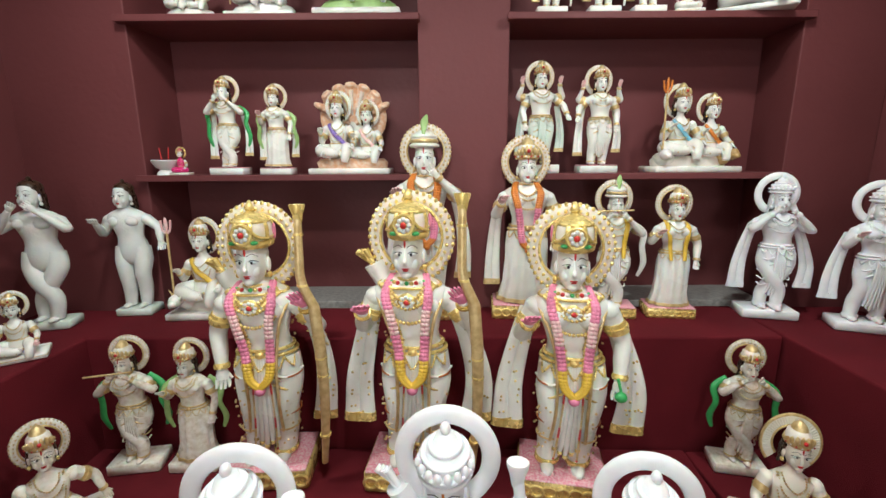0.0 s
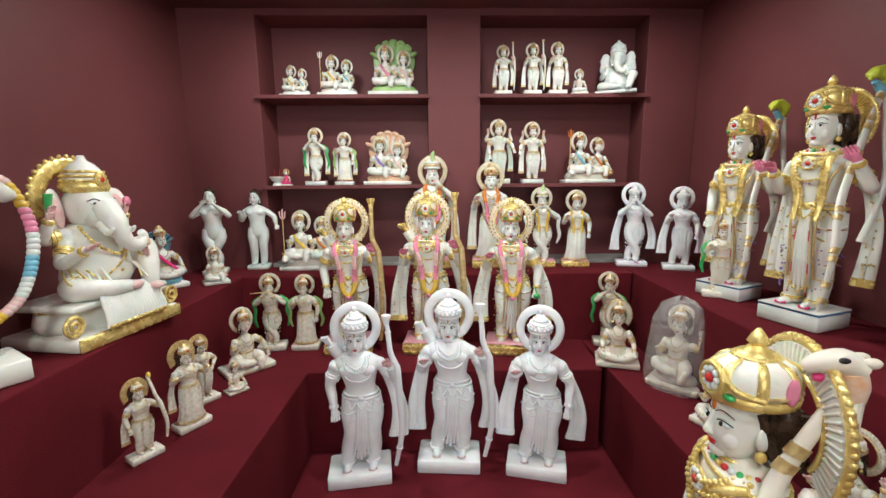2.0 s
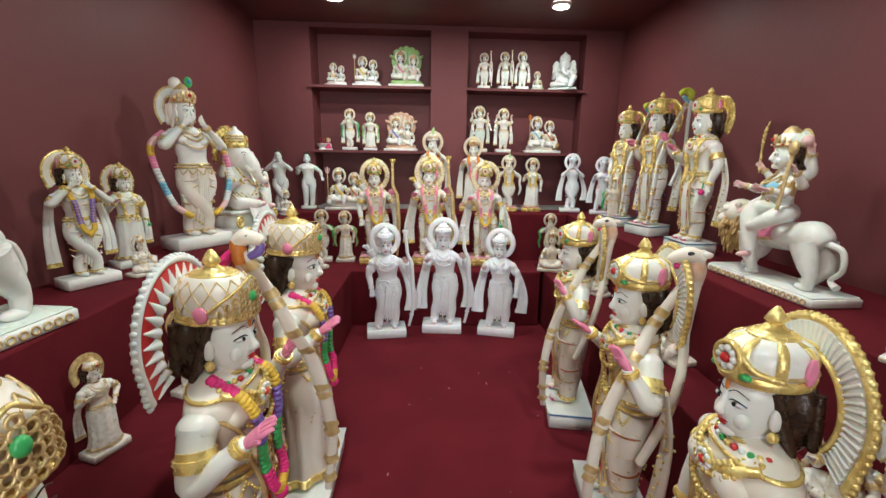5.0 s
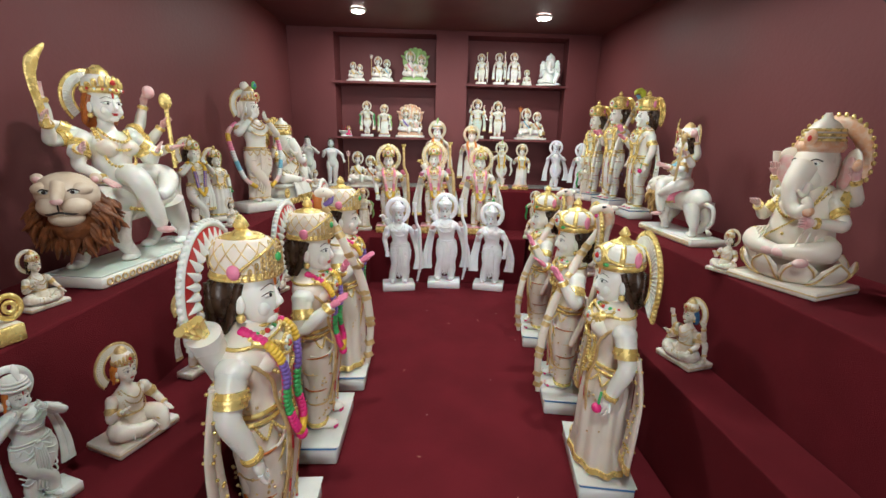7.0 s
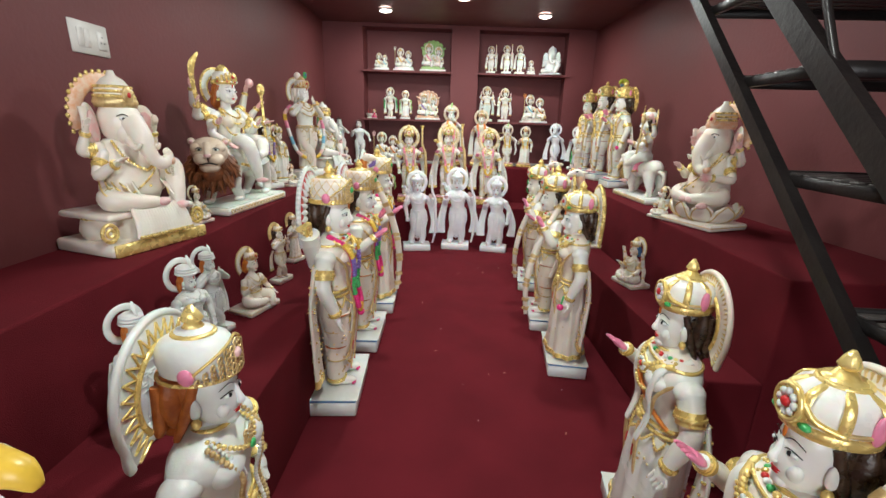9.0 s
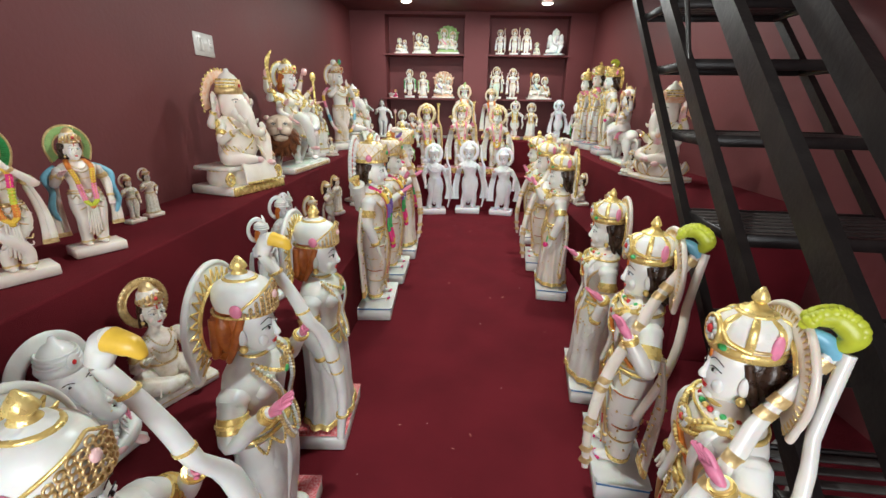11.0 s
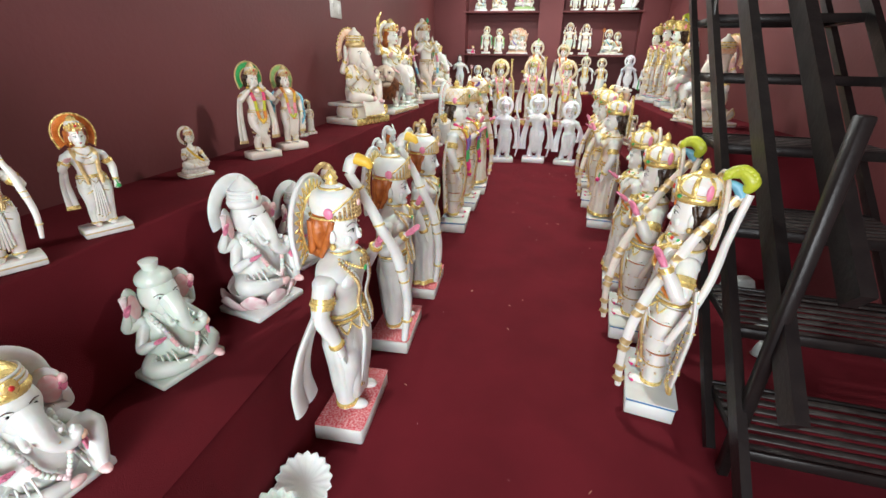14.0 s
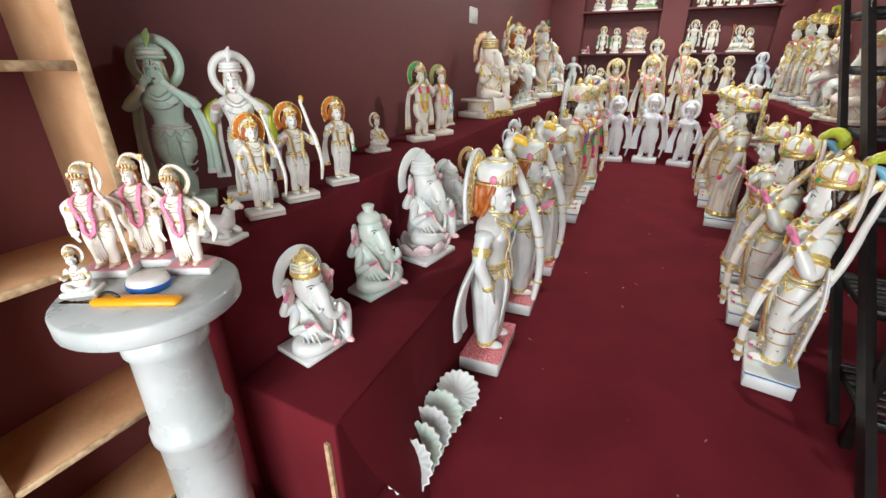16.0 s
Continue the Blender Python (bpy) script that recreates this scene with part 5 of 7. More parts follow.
    for e, names in ((-1, g("right", "high bless")), (1, g("left", "high lap"))):
        for nm in names.split():
            arm(k, [(e * p[0], p[1], z + p[2]) for p in A[nm]], 1.12, skin, gold, g("palm"))
    if g("tint"):
        k.ball((0.20, -0.03, z + 0.440), (0.021, 0.019, 0.026), g("bud", "pink"), n=10)
        k.ball((0.12, -0.19, z + 0.240), (0.030, 0.027, 0.024), "peach", n=10)
        k.tube([(-0.205, -0.02, z + 0.40), (-0.205, -0.03, z + 0.49)], [0.010, 0.022], g("axe", "green"), n=8, flat=0.5, steps=1)
    if gold:
        k.string([(-0.10, -0.05, z + 0.335), (-0.09, -0.115, z + 0.26), (0.0, -0.150, z + 0.20), (0.09, -0.115, z + 0.26), (0.10, -0.05, z + 0.335)], 0.009, gold)
        k.string([(0.115, -0.03, z + 0.32), (0.05, -0.145, z + 0.2), (-0.09, -0.145, z + 0.10), (-0.13, -0.08, z + 0.07)], 0.006, gold)
    if g("garl"):
        for e in (-1, 1):
            P = k.tube([(e * 0.10, -0.03, z + 0.33), (e * 0.085, -0.125, z + 0.25), (e * 0.06, -0.165, z + 0.16), (0.01, -0.185, z + 0.085)], 0.008, "pure", n=6)
            for i, p in enumerate(P):
                k.ball(p + Vector((0, -0.006, 0)), 0.015, g("garl")[i * len(g("garl")) // len(P)], n=8)
    if g("mouse"):
        k.ball((-0.20, -0.16, z + 0.03), (0.03, 0.045, 0.03), skin, n=10)
        k.ball((-0.20, -0.20, z + 0.05), (0.02, 0.022, 0.02), skin, n=8)
    slim = g("slim", 0.78)
    k.v = [(x * slim, y * 0.92, zz) for x, y, zz in k.v]
    return k


def lionrider(o):
    """A many-armed crowned rider side-saddle on a striding lion; the lion's head points to -x."""
    g = o.get
    k = Kit()
    skin, gold, fur = g("skin", "marble"), g("gold", "gold"), g("fur", "marble")
    k.box((0, 0, 0), (0.80, 0.30, 0.05), skin, 0.006)
    k.box((0, 0, 0.05), (0.78, 0.28, 0.008), g("top", "jade"), 0.003)
    for i in range(18):
        k.hoop((-0.36 + 0.042 * i, -0.151, 0.026), 0.014, 0.004, "dullgold" if gold else skin, n=5, seg=10)
    zb = 0.058
    # lion
    k.tube([(-0.22, 0, 0.34), (-0.10, 0, 0.33), (0.08, 0, 0.33), (0.20, 0, 0.35), (0.27, 0, 0.31)], [0.085, 0.10, 0.085, 0.09, 0.05], fur, n=14)
    for x, y, fx in ((-0.17, -0.06, -0.10), (-0.20, 0.06, -0.27), (0.20, -0.06, 0.27), (0.20, 0.06, 0.17)):
        k.tube([(x, y, 0.31), (x + (0.05 if x > 0 else 0.0), y, 0.20), ((x + fx) / 2 + (0.04 if x > 0 else -0.01), y, 0.14), (fx, y, zb + 0.02)], [0.07, 0.05, 0.034, 0.028], fur, n=10)
        k.ball((fx - 0.02, y, zb + 0.018), (0.05, 0.032, 0.022), fur, n=10)
    k.tube([(0.27, 0, 0.33), (0.35, 0.02, 0.30), (0.37, 0.02, 0.20), (0.31, 0.03, 0.13), (0.36, 0.02, 0.10)], [0.02, 0.016, 0.014, 0.013, 0.02], fur, n=8)
    hx, hy, hz = -0.37, g("look", -0.06), 0.41
    rnd = random.Random(4)
    hd = g("headturn", -62)
    u, w = Vector((math.sin(radians(hd)), -math.cos(radians(hd)), 0)), Vector((math.cos(radians(hd)), math.sin(radians(hd)), 0))
    H = Vector((hx, hy * 0.6, hz))
    rot = (0, 0, hd)

    def at(f, l, h):
        return H + u * f + w * l + Vector((0, 0, h))
    mane, ff = g("mane", "mane"), g("facefur", fur)
    k.ball(at(-0.065, 0, -0.10), (0.125, 0.115, 0.165), mane, n=18, turn=rot)
    k.ball(at(0.0, 0, -0.125), (0.085, 0.075, 0.085), mane, n=14, turn=rot)
    for i in range(230):
        a, b = rnd.uniform(-0.45, 3.59), rnd.uniform(-0.13, 0.045)
        q2 = rnd.uniform(0.62, 1.0)
        p = at(b, 0.118 * q2 * math.cos(a), -0.070 - 0.115 * q2 * math.sin(a))
        o2 = w * (0.022 * math.cos(a)) + Vector((0, 0, -0.02 * max(math.sin(a), -0.3)))
        k.tube([p, p + o2 + Vector((0, 0, -0.025)), p + o2 * 1.6 + w * rnd.uniform(-0.025, 0.025) + Vector((0, 0, rnd.uniform(-0.085, -0.04)))], [0.014, 0.015, 0.003], mane, n=6, flat=0.7, steps=2)
    k.ball(at(-0.005, 0, 0.005), (0.110, 0.095, 0.092), ff, n=18, turn=rot)
    for e in (-1, 1):
        k.ball(at(0.055, e * 0.040, -0.040), (0.050, 0.058, 0.042), ff, n=14, turn=rot)
        k.ball(at(0.040, e * 0.062, 0.030), (0.040, 0.040, 0.030), ff, n=12, turn=rot)
        k.ball(at(0.080, e * 0.048, 0.022), (0.016, 0.010, 0.009), "pure", n=10, turn=rot)
        k.ball(at(0.088, e * 0.046, 0.022), (0.0075, 0.005, 0.0075), "black", n=8, turn=rot)
        k.tube([at(0.086, e * 0.030, 0.026), at(0.090, e * 0.048, 0.034), at(0.076, e * 0.066, 0.024)], 0.003, "brown", n=5)
        k.ball(at(-0.03, e * 0.098, 0.066), (0.024, 0.014, 0.024), ff, n=12, turn=rot)
        k.ball(at(-0.018, e * 0.098, 0.064), (0.014, 0.008, 0.014), "blush", n=10, turn=rot)
    k.tube([at(0.070, 0, 0.055), at(0.100, 0, 0.015), at(0.118, 0, -0.012)], [0.028, 0.024, 0.020], ff, n=10, flat=0.8)
    k.ball(at(0.122, 0, -0.012), (0.022, 0.012, 0.014), "blush", n=10, turn=rot)
    k.tube([at(0.122, 0, -0.018), at(0.118, 0, -0.052)], 0.0028, "black", n=5, steps=1)
    k.tube([at(0.060, -0.082, -0.046), at(0.100, -0.045, -0.066), at(0.114, 0, -0.058), at(0.100, 0.045, -0.066), at(0.060, 0.082, -0.046)], 0.0042, "black", n=5)
    k.ball(at(0.050, 0, -0.090), (0.062, 0.052, 0.036), ff, n=14, turn=rot)
    # saddle cloth and rider
    k.loft([(-0.04, 0, 0.30, 0.10, 0.115), (-0.04, 0, 0.43, 0.09, 0.08)], g("cloth", skin), n=18)
    k.string([(-0.14, -0.12, 0.32), (-0.04, -0.125, 0.30), (0.06, -0.12, 0.32)], 0.010, gold or skin)
    k.tube([(-0.03, 0.0, 0.46), (-0.10, -0.14, 0.46), (-0.06, -0.17, 0.32), (-0.03, -0.17, 0.22)], [0.062, 0.052, 0.042, 0.028], skin, n=12)
    k.ball((-0.04, -0.20, 0.20), (0.022, 0.05, 0.018), "blush" if gold else skin, n=8)
    k.tube([(0.0, 0.0, 0.46), (0.09, -0.13, 0.46), (0.02, -0.19, 0.40), (-0.04, -0.20, 0.37)], [0.062, 0.052, 0.040, 0.024], skin, n=12)
    q = Kit()
    T = [(0, 0.01, 0.44, 0.095, 0.075), (0, 0.005, 0.50, 0.072, 0.056), (0, 0, 0.56, 0.080, 0.058), (0, 0, 0.62, 0.100, 0.062), (0, 0.004, 0.655, 0.09, 0.05), (0, 0.004, 0.675, 0.04, 0.035), (0, 0.002, 0.70, 0.028, 0.028), (0, 0, 0.74, 0.028, 0.03)]
    q.loft(T, skin, n=16)
    for e in (-1, 1):
        q.ball((e * 0.042, -0.046, 0.60), (0.042, 0.038, 0.04), g("blouse", skin), n=12)
        for sh, el, ha in (((0.10, 0, 0.645), (0.17, -0.05, 0.58), (0.19, -0.12, 0.60)), ((0.10, 0.01, 0.65), (0.20, 0.02, 0.63), (0.23, -0.03, 0.70)), ((0.10, 0.02, 0.65), (0.18, 0.05, 0.70), (0.20, 0.03, 0.80)), ((0.10, 0, 0.64), (0.15, -0.03, 0.53), (0.12, -0.12, 0.53 + 0.06 * e))):
            arm(q, [(e * v[0], v[1], v[2]) for v in (sh, el, ha)], 0.95, skin, gold, g("palm"))
    for r, z in ((0.05, 0.645), (0.065, 0.61), (0.07, 0.54)):
        q.string([(-r, -0.02, 0.68), (-r * 0.8, -0.065, z), (0, -0.085, z - 0.02), (r * 0.8, -0.065, z), (r, -0.02, 0.68)], 0.007, gold or skin)
    q.tube([(-0.24, -0.05, 0.68), (-0.26, -0.05, 0.84), (-0.25, -0.05, 0.92), (-0.20, -0.05, 0.99)], [0.012, 0.016, 0.022, 0.004], "gold" if gold else skin, n=8, flat=0.35)
    q.tube([(0.23, -0.08, 0.50), (0.24, -0.06, 0.80)], 0.009, gold or skin, n=6, steps=1)
    q.ball((0.24, -0.06, 0.82), (0.03, 0.02, 0.04), gold or skin, n=8)
    q.ball((0.21, 0.0, 0.86), (0.025, 0.025, 0.03), g("palm", skin), n=8)
    face(q, (0, -0.006, 0.785), 1.2, skin, g("hair", "brown"), "red", 14)
    crown(q, (0, 0, 0.83), 1.2, "band", skin, gold or skin)
    halo(q, (0, 0.06, 0.825), 0.92, "crest", skin, gold or skin)
    off, tw = len(k.v), radians(g("twist", 20))
    c, s = math.cos(tw), math.sin(tw)
    k.v.extend([(-0.07 + 1.12 * (x * c - y * s), 1.12 * (x * s + y * c), 0.44 + 1.06 * (z - 0.44) - 0.01) for x, y, z in q.v])
    k.f.extend([tuple(i + off for i in f) for f in q.f])
    k.m.extend([k.slot(q.slots[m]) for m in q.m])
    return k


MADE = {}


def statue(name, key, build, o, x, y, z, turn, height, label, group=""):
    """Stand a statue on its support. key: figures with one key share a mesh; height: metres to its top."""
    if key not in MADE:
        Kit.fine = 1.7 if height > 0.62 else (1.35 if height > 0.29 else 1.0)
        kit = build(o)
        Kit.fine = 1.0
        top = 0.975 if (build is standing and o.get('bow')) else max(v[2] for v in kit.v)
        MADE[key] = (kit.mesh(name), top)
    me, top = MADE[key]
    ob = new(name, me)
    s = height / top
    ob.scale = (s, s, s)
    ob.location, ob.rotation_euler = (x, y, z), (0, 0, radians(turn))
    return tagged(ob, label, "statue", group)

# ---- floor rows ----
SH = ((-1, (0.125, 0.03, 0.62), (0.155, 0.03, 0.17), 0.036), (1, (0.13, 0.035, 0.58), (0.16, 0.03, 0.20), 0.034))
SHW = ((-1, (0.118, 0.03, 0.63), (0.178, 0.03, 0.19), 0.044), (1, (0.120, 0.035, 0.60), (0.180, 0.03, 0.21), 0.042))
ONE = ((-1, (0.138, 0.0, 0.55), (0.150, 0.03, 0.24), 0.036),)
YELLOWS = ["hot", "yellow", "purple", "green", "hot", "yellow"]
farL = dict(wrap=1.0, broad=1.20, strand=0.0088, gaze=-12, skin="marble", cloth="cream", coat="cream", base="line", hair="brown", halo="redcrest", halos=1.15, crown="drum", capcloth="cream", dots="dullgold", garland=YELLOWS, toes="hot", palm="pink", mark="orange", collar=True, haloy=0.075, n=20)
nearL = dict(wrap=1.16, broad=1.26, gaze=-5, pw=0.27, pd=0.19, skin="pure", cloth="pure", base="fleck", hair="ginger", halo="zig", haloa="pure", halos=1.15, crown="tiara", capcloth="pure", bib=True, necklaces=1, yoke="pure", folds=False, toes=None, palm="pink", haloy=0.075, mark=None, n=20)
farR = dict(wrap=1.0, broad=1.20, gaze=12, pd=0.19, skin="marble", cloth="cream", coat="cream", base="line", hair="brown", halo="crest", haloa="marble", halos=1.15, crown="tall", capcloth="marble", dots="dullgold", toes="hot", palm="pink", mark="orange", collar=True, open=True, haloy=0.075, n=20)
nearR = dict(wrap=1.0, broad=1.20, slim_head=0.87, gaze=4, pd=0.175, skin="marble", cloth="marble", coat="marble", base="line", hair="brown", halo="tick", haloa="cream", halos=1.02, crown="tall", capcloth="marble", dots="dullgold", toes="hot", palm="pink", mark="orange", collar=True, sash="orange", haloy=0.058, lapel="marble", n=20)
LB = dict(x=0.15, y=-0.15, y1=-0.01, z0=0.22, z1=0.95, lean=-0.03, out=0.01)
RB = dict(x=0.11, y=-0.11, y1=0.105, z0=0.09, z1=0.905, lean=-0.04, out=0.02)
LBL = "painted white marble figure with gilt crown"
for key, o, x, y, turn, h, lab in (
    ("farL_c", dict(farL, right="bless", left="down", skirt=True, rose="hot", bust=True, shawls=ONE), -0.560, -0.465, 96, 1.196, LBL + ", red crest, flower garland"),
    ("farL_b", dict(farL, right="bless", left="hold", bow=dict(LB, head="dragon", body="cream"), shawls=ONE), -0.544, -1.031, 94, 1.145, LBL + ", red crest, bow with bird"),
    ("farL_a", dict(farL, right="down", left="down", quiver=True, shawls=SH), -0.523, -1.621, 96, 1.184, LBL + ", red beaded crest, cream shawl"),
    ("nearL_3", dict(nearL, right="down", left="hip", skirt=True, bust=True), -0.436, -2.757, 96, 0.999, LBL + ", ginger hair, red flecked base"),
    ("nearL_2", dict(nearL, right="bless", left="hold", bow=dict(LB, head="yellowbird", body="pure")), -0.419, -3.286, 96, 0.976, LBL + ", ginger hair, white bow"),
    ("nearL_1", dict(nearL, right="down", left="hold", bow=dict(LB, head="yellowbird", body="pure"), hem=None, shawls=((-1, (0.135, 0.02, 0.55), (0.20, 0.05, 0.25), 0.052),)), -0.402, -3.832, 96, 0.985, LBL + ", ginger hair, arm cloth"),
    ("farR_c", dict(farR, right="down", left="hold", bow=dict(RB, head="pinkbird", body="cream"), shawls=ONE), 0.696, 0.130, -96, 1.106, LBL + ", cream robe, bow with bird"),
    ("farR_b", dict(farR, right="bless", left="hold", bow=dict(RB, head="pinkbird", body="cream"), shawls=SH), 0.698, -0.609, -94, 1.117, LBL + ", cream robe, raised pink palm"),
    ("farR_a", dict(farR, right="down", left="down", skirt=True, rose="hot", bust=True, shawls=SH), 0.727, -1.176, -94, 1.095, LBL + ", cream robe, pink flower"),
    ("nearR_3", dict(nearR, right="bless", left="down", skirt=True, bust=True, shawls=SH), 0.765, -2.32, -95, 1.02, LBL + ", orange cord, pink palm"),
    ("nearR_2", dict(nearR, right="bless", left="hold", bow=dict(RB, head="bird", body="cream"), shawls=SH), 0.762, -2.845, -95, 1.02, LBL + ", lime bird bow"),
    ("nearR_1", dict(nearR, right="down", left="hold", bow=dict(RB, head="bird", body="marble"), shawls=SH), 0.784, -3.376, -97, 1.010, LBL + ", tall lime bird bow"),
):
    statue("standing_statue", key, standing, o, x, y, 0.0, turn, h, lab, "floor row statues")

# three plain white figures on the carpet
plainw = dict(skin="snow", cloth="snow", gold="snow", base="plain", hair="snow", halo="plainring", halos=1.12, crown="plain", mark="orange", haloy=0.05, palm="blush", toes="blush", broad=1.10, stance=0.060, sway=0.022)
WB = dict(x=0.17, y=-0.07, z0=0.10, z1=0.90, head="knob", body="snow", out=0.015)
for key, o, x, y, turn, h in (("w1", dict(plainw, right="down", left="hold", bow=WB, quiver=True, shawls=SHW[1:]), -0.469, 1.059, 12, 0.888),
                              ("w2", dict(plainw, right="bless", left="hold", bow=WB, quiver=True, shawls=SHW), -0.035, 1.179, 0, 0.922),
                              ("w3", dict(plainw, right="bless", left="down", skirt=False, bust=True, shawls=SHW), 0.404, 1.146, -10, 0.846)):
    statue("white_statue", key, standing, o, x, y, 0.0, turn, h, "unpainted white marble standing figure with a ring halo on the carpet", "plain white statues")

# three garlanded figures on the low ledge
gar = dict(skin="marble", cloth="marble", base="gilt", hair="", halo="ring", haloa="cream", halos=1.2, crown="cone", capcloth="cream", collar=True, open=True, garland=["pink", "pink", "blush", "pink", "yellow", "yellow"], dots="dullgold", palm="pink", toes="blush", haloy=0.055, broad=1.12, sway=0.018, pw=0.265, strand=0.0092, n=18)
GB = dict(x=0.18, y=-0.06, z0=0.08, z1=0.95, head="knob", body="dullgold", out=0.0)
for key, o, x, y, turn, h in (("g1", dict(gar, right="down", left="hold", quiver=True, bow=GB, shawls=SH[1:]), -0.632, 1.530, 8, 0.887),
                              ("g2", dict(gar, right="bless", left="hold", quiver=True, bow=GB, shawls=SHW), -0.170, 1.555, 0, 0.918),
                              ("g3", dict(gar, right="bless", left="down", bust=True, rose="green", shawls=SHW), 0.300, 1.550, -6, 0.891)):
    statue("garlanded_statue", key, standing, o, x, y, 0.462, turn, h, "painted marble standing figure with pink and yellow garland", "garlanded statues")

# ---- high ledge at the back ----
ZU = 0.88
pastel = dict(skin="marble", cloth="marble", base="gilt", hair="", halo="ring", haloa="cream", crown="turban", garland=["orange", "orange", "pink", "pink", "orange"], palm="blush", gold="dullgold")
statue("standing_statue", "t1", standing, dict(pastel, right="bless", left="flute", shawls=SH), -0.165, 1.92, ZU, 3, 0.75, "pale marble figure with feathered turban and orange garland", "")
statue("standing_statue", "t2", standing, dict(pastel, crown="band", skirt=True, bust=True, right="bless", left="down", shawls=SH), 0.208, 1.950, ZU, 0, 0.684, "pale marble standing lady figure with pink garland on a gilt base", "")
statue("standing_statue", "t3", standing, dict(pastel, garland=None, lapel="yellow", cross=True, right="flute", left="flute", fluteman=True, halo="ring", scarf="marble"), 0.542, 1.970, ZU, -4, 0.536, "marble flute player with gilt ring halo on a gilt base", "")
statue("standing_statue", "t4", standing, dict(pastel, crown="band", garland=None, lapel="yellow", skirt=True, bust=True, right="bless", left="down"), 0.766, 1.980, ZU, -4, 0.500, "small marble lady figure with gilt halo on a gilt base", "")
bare = dict(skin="pure", cloth="pure", gold=None, crown="cap", hair="brown", pleat=False, folds=False, mark=None, plinth=0.05, pw=0.20, pd=0.16, basebody="jade")
statue("bare_statue", "b1", standing, dict(bare, cross=True, right="flute", left="flute"), -1.511, 1.698, ZU, 18, 0.544, "smooth white marble flute player with painted black hair", "smooth white pair")
statue("bare_statue", "b2", standing, dict(bare, right="bless", left="wide"), -1.312, 1.860, ZU, 10, 0.528, "smooth white marble standing figure with painted black hair", "smooth white pair")
wk = dict(plainw, mark=None, plinth=0.06)
statue("white_statue", "wk1", standing, dict(wk, cross=True, right="flute", left="flute", shawls=SHW), 1.136, 2.000, ZU, -10, 0.542, "plain white marble flute player with draped shawl on the high ledge", "")
statue("white_statue", "wk2", standing, dict(wk, bust=True, right="bless", left="down", shawls=SHW), 1.381, 1.878, ZU, -18, 0.517, "plain white marble lady figure with draped shawl on the high ledge", "")
tri = dict(skin="marble", a=dict(trident="blush", sash="yellow", crown="band"), b=dict(sash="orange"), seat="cream", animals="fawn")
statue("couple_statue", "cp_low", couple, tri, -0.969, 1.880, ZU, 8, 0.392, "small painted couple seated with a bull on the stone sill", "couples on shelves")

# ---- recess shelves ----
grn = dict(skin="marble", seat="leafgreen", base="plain", a=dict(sash="pink"), b=dict(sash="blush"), hood="leafgreen", rib="leafgreen")
orn = dict(grn, seat="peach", hood="peach", rib="cream", a=dict(sash="purple"))
yel = dict(skin="marble", seat="marble", a=dict(sash="yellow"), b=dict(sash="sky"))
for key, o, x, z, h, lab in (("c_small", yel, -1.045, 1.985, 0.20, "small seated marble couple touched with yellow and blue paint"),
                             ("c_tri", dict(yel, a=dict(trident="cream", sash="yellow")), -0.772, 1.985, 0.269, "seated marble couple with trident on the top shelf"),
                             ("c_green", grn, -0.418, 1.985, 0.36, "seated marble couple under a pale green snake hood"),
                             ("c_orange", orn, -0.47, 1.42, 0.355, "seated marble couple under an orange striped snake hood"),
                             ("c_bull", dict(tri, b=dict(sash="orange"), a=dict(trident="orange", sash="sky")), 0.865, 1.42, 0.349, "seated painted couple with bull and lion")):
    statue("couple_statue", key, couple, o, x, shelf_y(x, True), z, 4, h, lab, "couples on shelves")
sml = dict(skin="marble", cloth="marble", gold="dullgold", crown="band", halo="ring", haloa="cream", base="plain", palm="blush", n=12, shawls=SH)
for key, o, x, z, h, lab in (("s1", dict(sml, right="down", left="hold", bow=dict(GB, body="cream")), 0.288, 1.985, 0.316, "small marble standing figure with bow"),
                             ("s2", dict(sml, right="bless", left="hold", bow=dict(GB, body="cream")), 0.477, 1.985, 0.328, "small marble figure with raised hand and bow"),
                             ("s3", dict(sml, right="bless", left="down", bust=True), 0.638, 1.985, 0.331, "small marble lady figure with draped shawl"),
                             ("k1", dict(sml, cross=True, right="flute", left="flute", scarf="green", base="pinkfleck"), -0.936, 1.42, 0.374, "small flute player with pink and green scarf"),
                             ("k2", dict(sml, skirt=True, bust=True, right="bless", left="down", scarf="leafgreen", base="pinkfleck"), -0.749, 1.42, 0.344, "small lady figure with green scarf"),
                             ("v1", dict(sml, right="high down", left="high wide", halo="ring", cloth="jade"), 0.263, 1.42, 0.422, "small four-armed standing figure in pale grey marble"),
                             ("v2", dict(sml, right="high wide", left="high down", bust=True, cloth="marble", base="pinkfleck"), 0.488, 1.42, 0.405, "small four-armed lady figure with pink palms")):
    statue("standing_statue", key, standing, o, x, shelf_y(x), z, 4, h, lab + " on a wall shelf", "small shelf statues")
statue("seated_statue", "s4", sitting, dict(skin="marble", palm="blush"), 0.781, shelf_y(0.781), 1.985, 0, 0.165, "tiny kneeling marble figure on the top shelf")
statue("elephant_statue", "e_white", elephant, dict(skin="pure", gold=None, cap="pure", eyes=False, palm=None, slim=1.0, knee=True, halo=False), 1.024, shelf_y(1.024), 1.985, -22, 0.331, "plain white marble elephant-headed figure on the top shelf")
dish = tagged(new("incense_dish"), "small white stone dish with incense sticks on the shelf", "dish")
dish.location = (-1.19, shelf_y(-1.19), 1.42)
k = Kit()
